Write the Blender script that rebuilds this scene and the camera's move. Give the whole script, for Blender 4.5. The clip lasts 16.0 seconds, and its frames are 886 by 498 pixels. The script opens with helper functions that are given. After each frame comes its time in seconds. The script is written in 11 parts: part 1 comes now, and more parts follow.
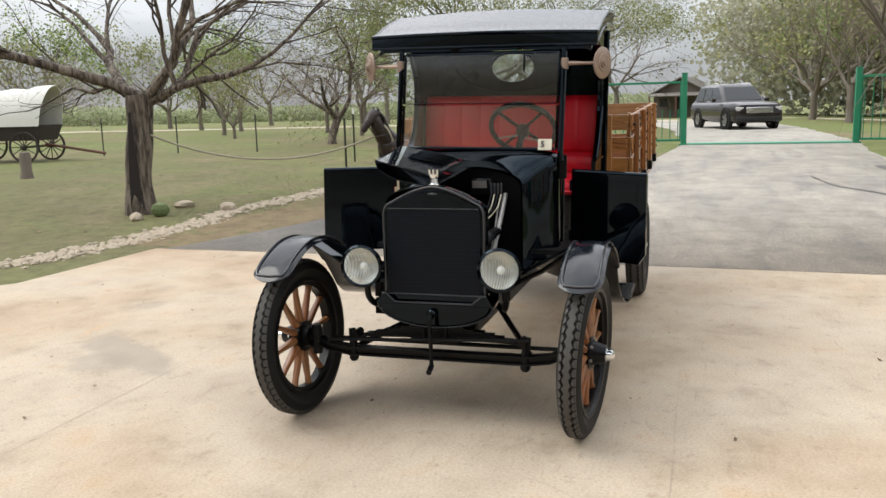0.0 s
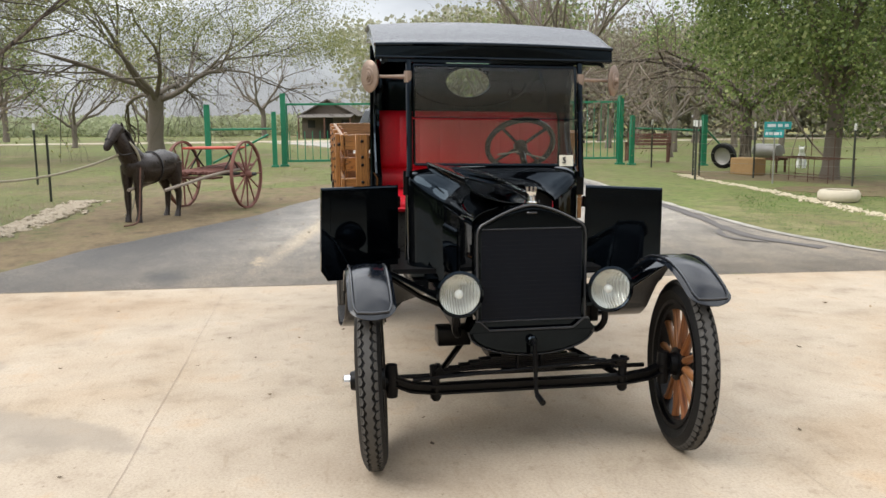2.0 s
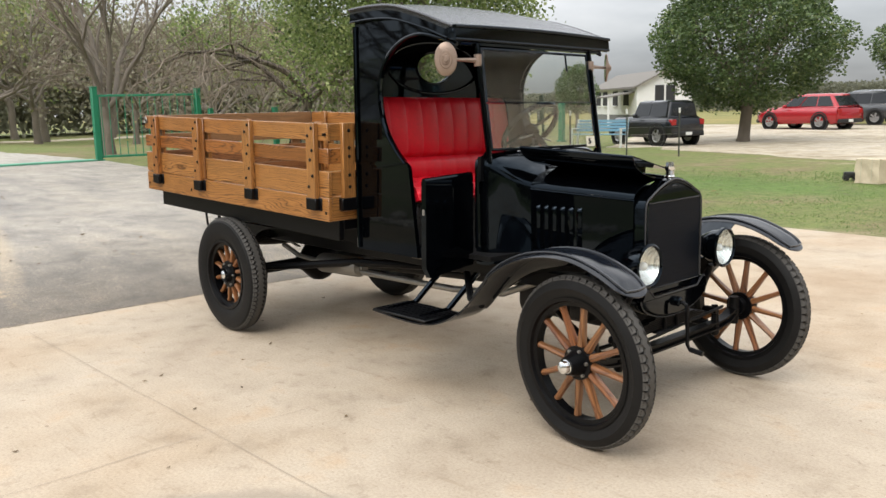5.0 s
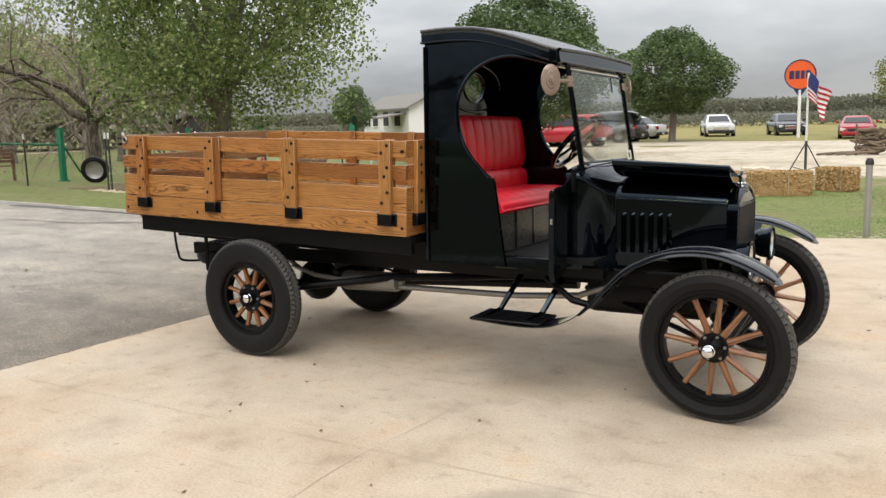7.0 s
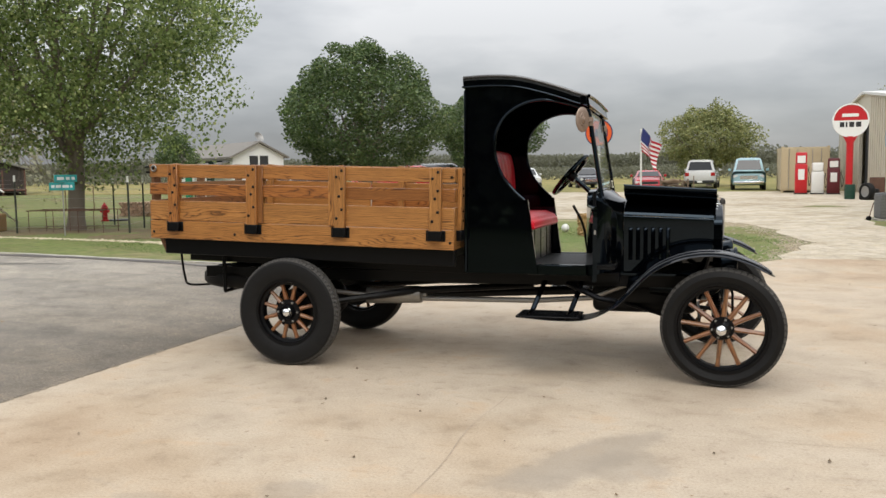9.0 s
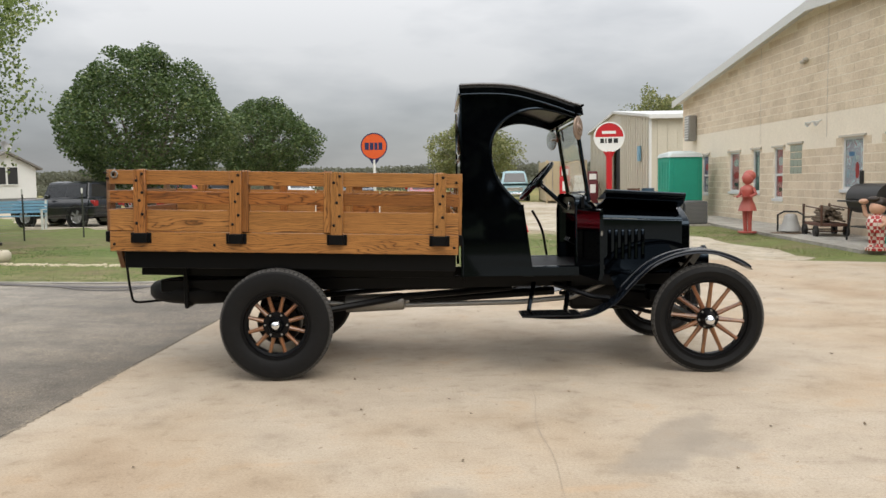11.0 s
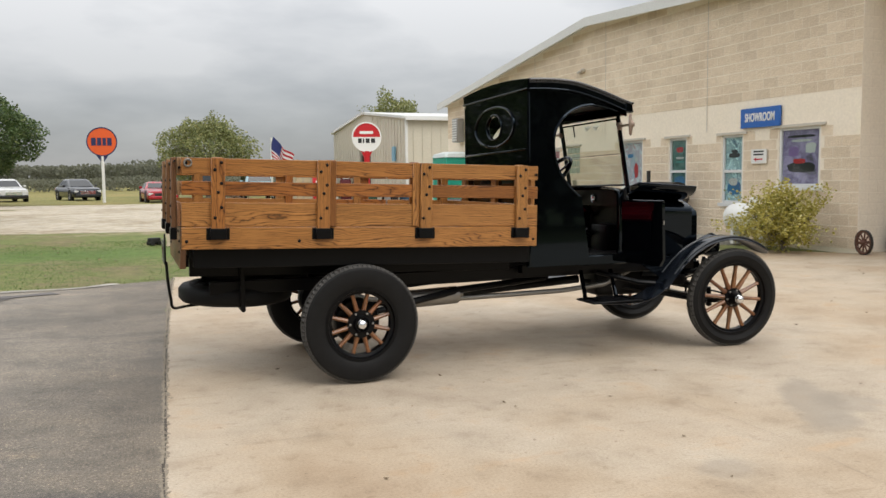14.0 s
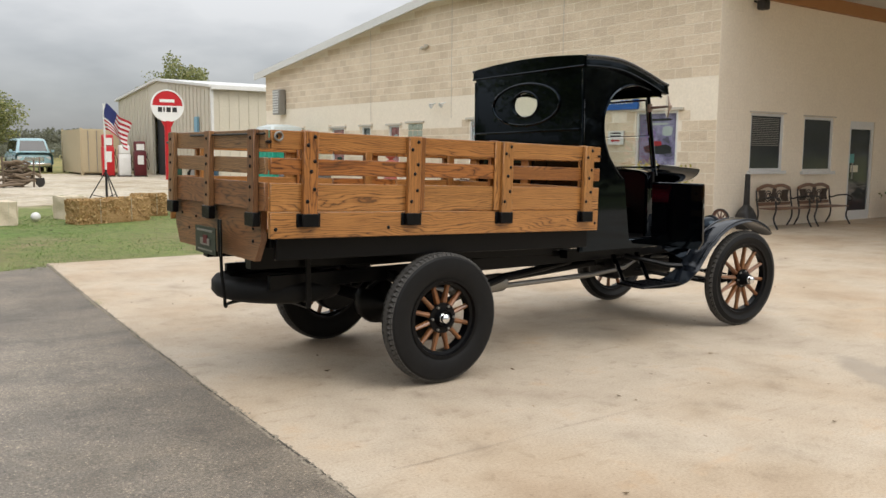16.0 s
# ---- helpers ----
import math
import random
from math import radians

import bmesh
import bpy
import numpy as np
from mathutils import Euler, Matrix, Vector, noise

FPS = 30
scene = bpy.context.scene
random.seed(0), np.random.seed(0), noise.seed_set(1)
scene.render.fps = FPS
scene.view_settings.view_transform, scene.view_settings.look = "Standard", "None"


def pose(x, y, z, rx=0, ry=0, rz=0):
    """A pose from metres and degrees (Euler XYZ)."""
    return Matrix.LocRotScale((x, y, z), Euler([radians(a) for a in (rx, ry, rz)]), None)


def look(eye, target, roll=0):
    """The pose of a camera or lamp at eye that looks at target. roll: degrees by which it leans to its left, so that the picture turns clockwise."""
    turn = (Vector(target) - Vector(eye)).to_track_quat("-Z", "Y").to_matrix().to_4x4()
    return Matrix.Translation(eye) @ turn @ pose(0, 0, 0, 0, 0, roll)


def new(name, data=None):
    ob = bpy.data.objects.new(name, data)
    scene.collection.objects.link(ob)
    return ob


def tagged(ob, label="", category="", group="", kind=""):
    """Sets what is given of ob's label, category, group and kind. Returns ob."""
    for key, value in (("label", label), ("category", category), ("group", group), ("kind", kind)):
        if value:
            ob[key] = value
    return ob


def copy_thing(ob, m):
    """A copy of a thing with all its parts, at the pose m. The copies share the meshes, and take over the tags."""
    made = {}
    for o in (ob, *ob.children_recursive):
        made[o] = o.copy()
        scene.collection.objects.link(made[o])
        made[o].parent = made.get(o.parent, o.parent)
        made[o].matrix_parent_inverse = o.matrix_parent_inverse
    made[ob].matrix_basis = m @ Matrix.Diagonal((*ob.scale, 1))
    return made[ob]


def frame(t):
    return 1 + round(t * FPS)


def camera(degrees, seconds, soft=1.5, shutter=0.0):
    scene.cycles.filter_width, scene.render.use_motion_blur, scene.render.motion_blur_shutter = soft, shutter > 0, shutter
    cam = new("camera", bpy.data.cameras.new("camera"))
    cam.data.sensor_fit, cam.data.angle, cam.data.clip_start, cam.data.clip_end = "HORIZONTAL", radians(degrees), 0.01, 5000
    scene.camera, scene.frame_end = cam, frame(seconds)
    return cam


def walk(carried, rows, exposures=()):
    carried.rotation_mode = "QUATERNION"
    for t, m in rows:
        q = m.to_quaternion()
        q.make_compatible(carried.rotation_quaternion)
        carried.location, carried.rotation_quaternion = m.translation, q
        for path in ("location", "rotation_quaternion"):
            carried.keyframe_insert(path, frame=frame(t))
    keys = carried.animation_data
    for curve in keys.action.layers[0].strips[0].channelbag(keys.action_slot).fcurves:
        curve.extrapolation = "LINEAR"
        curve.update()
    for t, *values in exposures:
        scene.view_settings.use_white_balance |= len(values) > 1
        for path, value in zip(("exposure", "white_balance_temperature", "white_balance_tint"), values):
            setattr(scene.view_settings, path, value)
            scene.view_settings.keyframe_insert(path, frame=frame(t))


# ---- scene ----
cam = camera(55.3, 16.0)
PATH = [
    (0, (6.93, 1.217, 1.537), (5.045, 0.639, 1.207), -1.5),
    (0.5, (6.92, 0.654, 1.534), (4.989, 0.263, 1.191), -1.8),
    (1, (6.944, 0.105, 1.55), (4.979, -0.065, 1.219), -2.0),
    (1.5, (6.863, -0.397, 1.54), (4.888, -0.354, 1.23), -1.3),
    (2, (6.775, -0.932, 1.538), (4.818, -0.649, 1.24), -0.5),
    (2.5, (6.546, -1.429, 1.513), (4.62, -0.978, 1.216), -0.4),
    (3, (6.385, -1.911, 1.519), (4.532, -1.233, 1.196), -0.4),
    (3.5, (6.121, -2.345, 1.525), (4.343, -1.493, 1.189), -0.9),
    (5.8, (4.795, -4.19, 1.574), (3.521, -2.691, 1.216), -2.5),
    (6, (4.606, -4.286, 1.583), (3.363, -2.763, 1.215), -2.9),
    (6.5, (4.265, -4.572, 1.554), (3.14, -2.945, 1.261), -2.0),
    (7, (4.018, -5.041, 1.569), (3.027, -3.329, 1.271), -1.5),
    (7.5, (3.882, -5.454, 1.536), (2.97, -3.698, 1.249), -0.9),
    (8, (3.589, -5.9, 1.461), (2.827, -4.067, 1.22), -1.4),
    (8.5, (3.297, -6.263, 1.436), (2.631, -4.39, 1.218), -0.7),
    (9, (2.9, -6.487, 1.446), (2.339, -4.576, 1.262), -0.8),
    (9.5, (2.402, -6.626, 1.43), (2.022, -4.669, 1.264), -1.0),
    (9.7, (2.281, -6.635, 1.422), (1.959, -4.67, 1.239), -0.8),
    (11.8, (0.375, -6.898, 1.409), (0.559, -4.913, 1.258), -1.4),
    (12, (0.211, -6.915, 1.401), (0.428, -4.933, 1.24), -1.4),
    (12.5, (-0.198, -6.832, 1.391), (0.12, -4.864, 1.23), -1.4),
    (13, (-0.665, -6.683, 1.371), (-0.194, -4.746, 1.209), -1.4),
    (13.5, (-1.059, -6.459, 1.373), (-0.47, -4.556, 1.199), -1.4),
    (14, (-1.465, -6.275, 1.39), (-0.766, -4.409, 1.221), -0.6),
    (14.5, (-1.906, -6.034, 1.426), (-1.118, -4.205, 1.248), -0.7),
    (15, (-2.228, -5.673, 1.395), (-1.31, -3.906, 1.211), -0.0),
    (15.5, (-2.639, -5.32, 1.381), (-1.568, -3.642, 1.186), 0.9),
    (16, (-3.025, -4.912, 1.424), (-1.853, -3.307, 1.195), 0.5),
]
walk(cam, [(t, look(eye, target, roll)) for t, eye, target, roll in PATH], [(0, 0.62, 6450, 10), (3.5, 0.69, 6450, 10), (6, 0.70, 6550, 10), (8, 0.48, 6550, 10), (9.5, 0.37, 6550, 10), (12, 0.32, 6550, 10), (14.5, 0.33, 6550, 10), (16, 0.40, 6550, 10)])

# ---- world and light ----
world = bpy.data.worlds.new("overcast_sky")
scene.world = world
world.use_nodes = True
wn, wl = world.node_tree.nodes, world.node_tree.links
wn.clear()
SUN_EL, SUN_ROT = radians(48), radians(200)
w_out, w_bg = wn.new("ShaderNodeOutputWorld"), wn.new("ShaderNodeBackground")
w_sky = wn.new("ShaderNodeTexSky")
w_sky.sky_type, w_sky.sun_disc, w_sky.sun_elevation, w_sky.sun_rotation = "NISHITA", False, SUN_EL, SUN_ROT
w_tc, w_map = wn.new("ShaderNodeTexCoord"), wn.new("ShaderNodeMapping")
w_map.inputs["Scale"].default_value = (1.0, 1.0, 3.2)
w_n1, w_n2 = wn.new("ShaderNodeTexNoise"), wn.new("ShaderNodeTexNoise")
for n_, s_, d_ in ((w_n1, 1.7, 6.0), (w_n2, 5.0, 5.0)):
    n_.inputs["Scale"].default_value, n_.inputs["Detail"].default_value = s_, d_
    wl.new(w_map.outputs[0], n_.inputs["Vector"])
w_mixn = wn.new("ShaderNodeMath")
w_mixn.operation = "MULTIPLY_ADD"
w_mixn.inputs[1].default_value = 0.3
w_ramp = wn.new("ShaderNodeValToRGB")
CLOUD = [(0.47, (0.29, 0.30, 0.325)), (0.58, (0.45, 0.465, 0.49)), (0.68, (0.60, 0.615, 0.635)), (0.80, (0.80, 0.805, 0.815))]
while len(w_ramp.color_ramp.elements) < len(CLOUD):
    w_ramp.color_ramp.elements.new(0.5)
for e_, (p_, c_) in zip(w_ramp.color_ramp.elements, CLOUD):
    e_.position, e_.color = p_, (*c_, 1)
w_gain = wn.new("ShaderNodeMix")
w_gain.data_type = "RGBA"
w_gain.inputs["Factor"].default_value = 0.93
w_scale = wn.new("ShaderNodeVectorMath")
w_scale.operation = "SCALE"
# an overcast sky is about three times as bright overhead as at the horizon
w_sep, w_lift, w_mul = wn.new("ShaderNodeSeparateXYZ"), wn.new("ShaderNodeMapRange"), wn.new("ShaderNodeMath")
w_lift.inputs["From Min"].default_value, w_lift.inputs["From Max"].default_value = 0.0, 1.0
w_lift.inputs["To Min"].default_value, w_lift.inputs["To Max"].default_value = 0.46, 3.1
w_mul.operation = "MULTIPLY"
w_mul.inputs[1].default_value = 6.4
# the cloud thins out towards the west
w_west, w_thin = wn.new("ShaderNodeMapRange"), wn.new("ShaderNodeMath")
w_west.interpolation_type = "SMOOTHSTEP"
w_west.inputs["From Min"].default_value, w_west.inputs["From Max"].default_value = -0.25, -1.0
w_west.inputs["To Min"].default_value, w_west.inputs["To Max"].default_value = 1.0, 1.38
w_thin.operation = "MULTIPLY"
wl.new(w_tc.outputs["Generated"], w_map.inputs["Vector"])
wl.new(w_n2.outputs["Fac"], w_mixn.inputs[0])
wl.new(w_n1.outputs["Fac"], w_mixn.inputs[2])
wl.new(w_mixn.outputs[0], w_ramp.inputs["Fac"])
wl.new(w_ramp.outputs["Color"], w_scale.inputs[0])
wl.new(w_tc.outputs["Generated"], w_sep.inputs[0])
wl.new(w_sep.outputs["Z"], w_lift.inputs["Value"])
wl.new(w_lift.outputs[0], w_mul.inputs[0])
wl.new(w_sep.outputs["X"], w_west.inputs["Value"])
wl.new(w_mul.outputs[0], w_thin.inputs[0])
wl.new(w_west.outputs[0], w_thin.inputs[1])
wl.new(w_thin.outputs[0], w_scale.inputs["Scale"])
wl.new(w_sky.outputs["Color"], w_gain.inputs["A"])
wl.new(w_scale.outputs[0], w_gain.inputs["B"])
wl.new(w_gain.outputs["Result"], w_bg.inputs["Color"])
w_bg.inputs["Strength"].default_value = 0.135
wl.new(w_bg.outputs[0], w_out.inputs["Surface"])

sun = new("sun", bpy.data.lights.new("sun", "SUN"))
sun.data.energy, sun.data.angle, sun.data.color = 1.3, radians(40), (1.0, 0.96, 0.9)
sun.matrix_world = pose(0, 0, 30, 42, 0, 20)


# ---- materials ----
def nodes_of(name):
    m = bpy.data.materials.new(name)
    m.use_nodes = True
    nt = m.node_tree
    return m, nt.nodes, nt.links, nt.nodes["Principled BSDF"]


def ramp(nodes, links, fac, stops):
    r = nodes.new("ShaderNodeValToRGB")
    while len(r.color_ramp.elements) < len(stops):
        r.color_ramp.elements.new(0.5)
    for e, (p, c) in zip(r.color_ramp.elements, stops):
        e.position, e.color = p, (*c, 1)
    links.new(fac, r.inputs["Fac"])
    return r.outputs["Color"]


def noise_tex(nodes, links, scale, detail=4.0, rough=0.55, coord="Object", stretch=(1, 1, 1), distortion=0.0):
    tc, mp, n = nodes.new("ShaderNodeTexCoord"), nodes.new("ShaderNodeMapping"), nodes.new("ShaderNodeTexNoise")
    mp.inputs["Scale"].default_value = stretch
    n.inputs["Scale"].default_value, n.inputs["Detail"].default_value, n.inputs["Roughness"].default_value = scale, detail, rough
    n.inputs["Distortion"].default_value = distortion
    links.new(tc.outputs[coord], mp.inputs["Vector"])
    links.new(mp.outputs[0], n.inputs["Vector"])
    return n.outputs["Fac"]


def mixc(nodes, links, fac, a, b, mode="MIX"):
    m = nodes.new("ShaderNodeMix")
    m.data_type, m.blend_type = "RGBA", mode
    for sock, v in ((m.inputs["Factor"], fac), (m.inputs["A"], a), (m.inputs["B"], b)):
        if isinstance(v, (float, int)):
            sock.default_value = v
        elif isinstance(v, tuple):
            sock.default_value = (*v, 1)
        else:
            links.new(v, sock)
    return m.outputs["Result"]


def bumped(nodes, links, bsdf, height, strength=0.3, distance=0.01):
    b = nodes.new("ShaderNodeBump")
    b.inputs["Strength"].default_value, b.inputs["Distance"].default_value = strength, distance
    links.new(height, b.inputs["Height"])
    links.new(b.outputs[0], bsdf.inputs["Normal"])


def basic(name, a, b=None, rough=0.6, metal=0.0, scale=8.0, bump=0.15, rough_var=0.12, coat=0.0, dist=0.004, random_tone=0.0, spec=0.5):
    """A surface of two near colours mixed by a coarse and a fine noise, with fine relief."""
    m, n, l, p = nodes_of(name)
    b = b or tuple(c * 0.8 for c in a)
    big, fine = noise_tex(n, l, scale, 5), noise_tex(n, l, scale * 7, 4)
    col = mixc(n, l, big, a, b)
    col = mixc(n, l, 0.25, col, ramp(n, l, fine, [(0.3, tuple(c * 0.75 for c in a)), (0.7, tuple(min(1, c * 1.15) for c in a))]))
    if random_tone:
        oi = n.new("ShaderNodeObjectInfo")
        col = mixc(n, l, random_tone, col, ramp(n, l, oi.outputs["Random"], [(0.0, tuple(c * 0.5 for c in a)), (1.0, tuple(min(1, c * 1.4) for c in a))]))
    l.new(col, p.inputs["Base Color"])
    r = n.new("ShaderNodeMapRange")
    r.inputs["To Min"].default_value, r.inputs["To Max"].default_value = max(0.02, rough - rough_var), min(1, rough + rough_var)
    l.new(fine, r.inputs["Value"])
    l.new(r.outputs[0], p.inputs["Roughness"])
    p.inputs["Metallic"].default_value = metal
    p.inputs["Coat Weight"].default_value = coat
    p.inputs["Specular IOR Level"].default_value = spec
    p.inputs["Coat Roughness"].default_value = 0.06
    if bump:
        bumped(n, l, p, fine, bump, dist)
    return m


def glass(name, tint=(0.9, 0.95, 0.93), rough=0.0, mirror=0.03):
    m, n, l, p = nodes_of(name)
    tr, gl, mx, lw = n.new("ShaderNodeBsdfTransparent"), n.new("ShaderNodeBsdfGlossy"), n.new("ShaderNodeMixShader"), n.new("ShaderNodeLayerWeight")
    tr.inputs[0].default_value = (*tint, 1)
    gl.inputs["Roughness"].default_value = rough
    lw.inputs["Blend"].default_value = 0.5
    fr = ramp(n, l, lw.outputs["Facing"], [(0.0, (mirror,) * 3), (0.5, (mirror * 1.3,) * 3), (0.75, (mirror + 0.10,) * 3), (0.9, (0.4, 0.4, 0.4)), (1.0, (0.95, 0.95, 0.95))])
    l.new(fr, mx.inputs[0])
    l.new(tr.outputs[0], mx.inputs[1])
    l.new(gl.outputs[0], mx.inputs[2])
    out = n["Material Output"]
    l.new(mx.outputs[0], out.inputs["Surface"])
    return m


def veiled_glass(name, mirror, veil):
    """Windscreen glass with a thin diffuse film that stands in for reflected sky."""
    m = glass(name, (0.90, 0.92, 0.90), 0.02, mirror)
    n, l = m.node_tree.nodes, m.node_tree.links
    out = n["Material Output"]
    clean = out.inputs["Surface"].links[0].from_socket
    df, mx = n.new("ShaderNodeBsdfDiffuse"), n.new("ShaderNodeMixShader")
    df.inputs["Color"].default_value = (0.62, 0.60, 0.55, 1)
    l.new(ramp(n, l, noise_tex(n, l, 4.0, 4), [(0.35, (veil * 0.5,) * 3), (0.7, (veil,) * 3)]), mx.inputs[0])
    l.new(clean, mx.inputs[1])
    l.new(df.outputs[0], mx.inputs[2])
    l.new(mx.outputs[0], out.inputs["Surface"])
    return m


def wood_mat(name, light, mid, dark, rough=0.42, rings=16.0, coat=0.25):
    """Varnished plank with growth rings; the length runs along the object's x."""
    m, n, l, p = nodes_of(name)
    tc, oi, add, mp = n.new("ShaderNodeTexCoord"), n.new("ShaderNodeObjectInfo"), n.new("ShaderNodeVectorMath"), n.new("ShaderNodeMapping")
    mul = n.new("ShaderNodeVectorMath")
    mul.operation = "MULTIPLY"
    comb = n.new("ShaderNodeCombineXYZ")
    for k in range(3):
        l.new(oi.outputs["Random"], comb.inputs[k])
    mul.inputs[1].default_value = (37.0, 0.35, 0.55)
    l.new(comb.outputs[0], mul.inputs[0])
    l.new(tc.outputs["Object"], add.inputs[0])
    l.new(mul.outputs[0], add.inputs[1])
    mp.inputs["Scale"].default_value = (0.16, 1.0, 1.0)
    mp.inputs["Location"].default_value = (0, 0.06, -0.12)
    l.new(add.outputs[0], mp.inputs["Vector"])
    nz = n.new("ShaderNodeTexNoise")
    nz.inputs["Scale"].default_value, nz.inputs["Detail"].default_value = 5.0, 3.0
    l.new(mp.outputs[0], nz.inputs["Vector"])
    warp = n.new("ShaderNodeMix")
    warp.data_type = "RGBA"
    warp.blend_type = "LINEAR_LIGHT"
    warp.inputs["Factor"].default_value = 0.085
    l.new(mp.outputs[0], warp.inputs["A"])
    l.new(nz.outputs["Color"], warp.inputs["B"])
    wv = n.new("ShaderNodeTexWave")
    wv.wave_type, wv.rings_direction = "RINGS", "X"
    wv.inputs["Scale"].default_value, wv.inputs["Distortion"].default_value = rings, 3.4
    wv.inputs["Detail"].default_value, wv.inputs["Detail Scale"].default_value = 2.0, 1.6
    l.new(warp.outputs["Result"], wv.inputs["Vector"])
    mp2, pore = n.new("ShaderNodeMapping"), n.new("ShaderNodeTexNoise")
    mp2.inputs["Scale"].default_value = (3.0, 90.0, 90.0)
    pore.inputs["Scale"].default_value, pore.inputs["Detail"].default_value = 1.6, 4.0
    l.new(add.outputs[0], mp2.inputs["Vector"])
    l.new(mp2.outputs[0], pore.inputs["Vector"])
    col = ramp(n, l, wv.outputs["Fac"], [(0.0, dark), (0.07, mid), (0.26, tuple((a + b) / 2 for a, b in zip(mid, light))), (0.8, light), (1.0, tuple(min(1, c * 1.08) for c in light))])
    col = mixc(n, l, 0.30, col, ramp(n, l, pore.outputs["Fac"], [(0.35, dark), (0.6, light)]), "MIX")
    tone = ramp(n, l, oi.outputs["Random"], [(0.0, (0.44, 0.33, 0.25)), (0.25, (0.74, 0.54, 0.41)), (0.5, (0.95, 0.90, 0.82)), (0.75, (0.84, 0.88, 0.88)), (1.0, (1.0, 1.0, 1.0))])
    col = mixc(n, l, 0.75, col, tone, "MULTIPLY")
    blot = noise_tex(n, l, 3.0, 3)
    col = mixc(n, l, 0.5, col, ramp(n, l, blot, [(0.35, (0.7, 0.66, 0.6)), (0.65, (1.0, 1.0, 1.0))]), "MULTIPLY")
    l.new(col, p.inputs["Base Color"])
    p.inputs["Roughness"].default_value = rough
    p.inputs["Coat Weight"].default_value, p.inputs["Coat Roughness"].default_value = coat, 0.25
    bumped(n, l, p, pore.outputs["Fac"], 0.25, 0.002)
    return m


BLACK = basic("black_enamel", (0.0006, 0.0008, 0.0012), (0.0009, 0.0011, 0.0016), rough=0.03, rough_var=0.02, scale=3, bump=0.012, spec=0.31)
BLACK.node_tree.nodes["Principled BSDF"].inputs["Specular Tint"].default_value = (0.60, 0.80, 1.0, 1)
# Fender black with the sky's bluish sheen put into its base colour.
FENDER = basic("sky_sheen_fender_enamel", (0.004, 0.0055, 0.0085), (0.008, 0.010, 0.014), rough=0.13, rough_var=0.06, scale=7, bump=0.03, spec=0.45)
BLACK_WORN = basic("black_chassis_paint", (0.0014, 0.0016, 0.0022), (0.0035, 0.0036, 0.0042), rough=0.36, scale=14, bump=0.25, spec=0.18)
BLACK_CANVAS = basic("black_coated_roof_cloth", (0.012, 0.014, 0.018), (0.020, 0.022, 0.028), rough=0.27, rough_var=0.08, scale=30, bump=0.2, spec=0.9)
RUBBER = basic("tyre_rubber", (0.0085, 0.0085, 0.0086), (0.0155, 0.015, 0.0146), rough=0.5, scale=20, bump=0.2, spec=0.13)
GRILLE = basic("radiator_core", (0.004, 0.0055, 0.009), (0.007, 0.009, 0.014), rough=0.5, scale=40, bump=0.3, spec=0.12)
RISER = basic("dark_grey_seat_box", (0.05, 0.047, 0.043), (0.03, 0.028, 0.026), rough=0.3, scale=6, bump=0.05)
RED = basic("red_vinyl", (0.72, 0.010, 0.028), (0.60, 0.007, 0.02), rough=0.42, scale=9, bump=0.12)
RED_DARK = basic("dark_red_trim", (0.1, 0.006, 0.01), (0.08, 0.004, 0.008), rough=0.5)
SPOKE = wood_mat("varnished_spoke_wood", (0.29, 0.128, 0.050), (0.20, 0.083, 0.033), (0.10, 0.038, 0.016), rough=0.35, rings=20)
OAK = wood_mat("varnished_oak", (0.445, 0.204, 0.060), (0.275, 0.112, 0.032), (0.046, 0.016, 0.0055), rough=0.30, rings=44)
# Tail oak: greyer weathered wood with the tail's shade put into its colour.
OAK_TAIL = wood_mat("weathered_shaded_tail_oak", (0.33, 0.175, 0.075), (0.20, 0.103, 0.045), (0.060, 0.028, 0.013), rough=0.48, rings=40)
CHROME = basic("nickel_plate", (0.86, 0.88, 0.90), (0.72, 0.74, 0.76), rough=0.16, metal=1.0, scale=20, bump=0.02)
# Bead enamel lightened: the sky's highlight along the edges is in the colour.
BEAD = basic("highlit_bead_enamel", (0.055, 0.058, 0.064), (0.03, 0.032, 0.036), rough=0.22, metal=0.35, scale=3, bump=0.0)
TREAD = basic("dusty_worn_tread", (0.080, 0.076, 0.070), (0.044, 0.042, 0.039), rough=0.7, scale=24, bump=0.3, spec=0.25)
STEEL = basic("dull_steel", (0.33, 0.32, 0.3), (0.24, 0.23, 0.21), rough=0.45, metal=0.8, scale=18, bump=0.2)
BRASS = basic("tarnished_copper", (0.33, 0.25, 0.20), (0.23, 0.17, 0.13), rough=0.45, metal=0.6, scale=16, bump=0.1)
WIRE = basic("pale_wire", (0.5, 0.47, 0.35), rough=0.6)
PAPER = basic("paper_cream", (0.72, 0.68, 0.55), (0.68, 0.64, 0.52), rough=0.7)
INK = basic("ink_black", (0.015, 0.015, 0.015), rough=0.6)
CLEAR = glass("clear_glass", (0.90, 0.93, 0.91))
TOP_PANE = veiled_glass("upper_windscreen_glass", 0.03, 0.012)
VEILED_PANE = veiled_glass("lower_windscreen_glass", 0.085, 0.02)


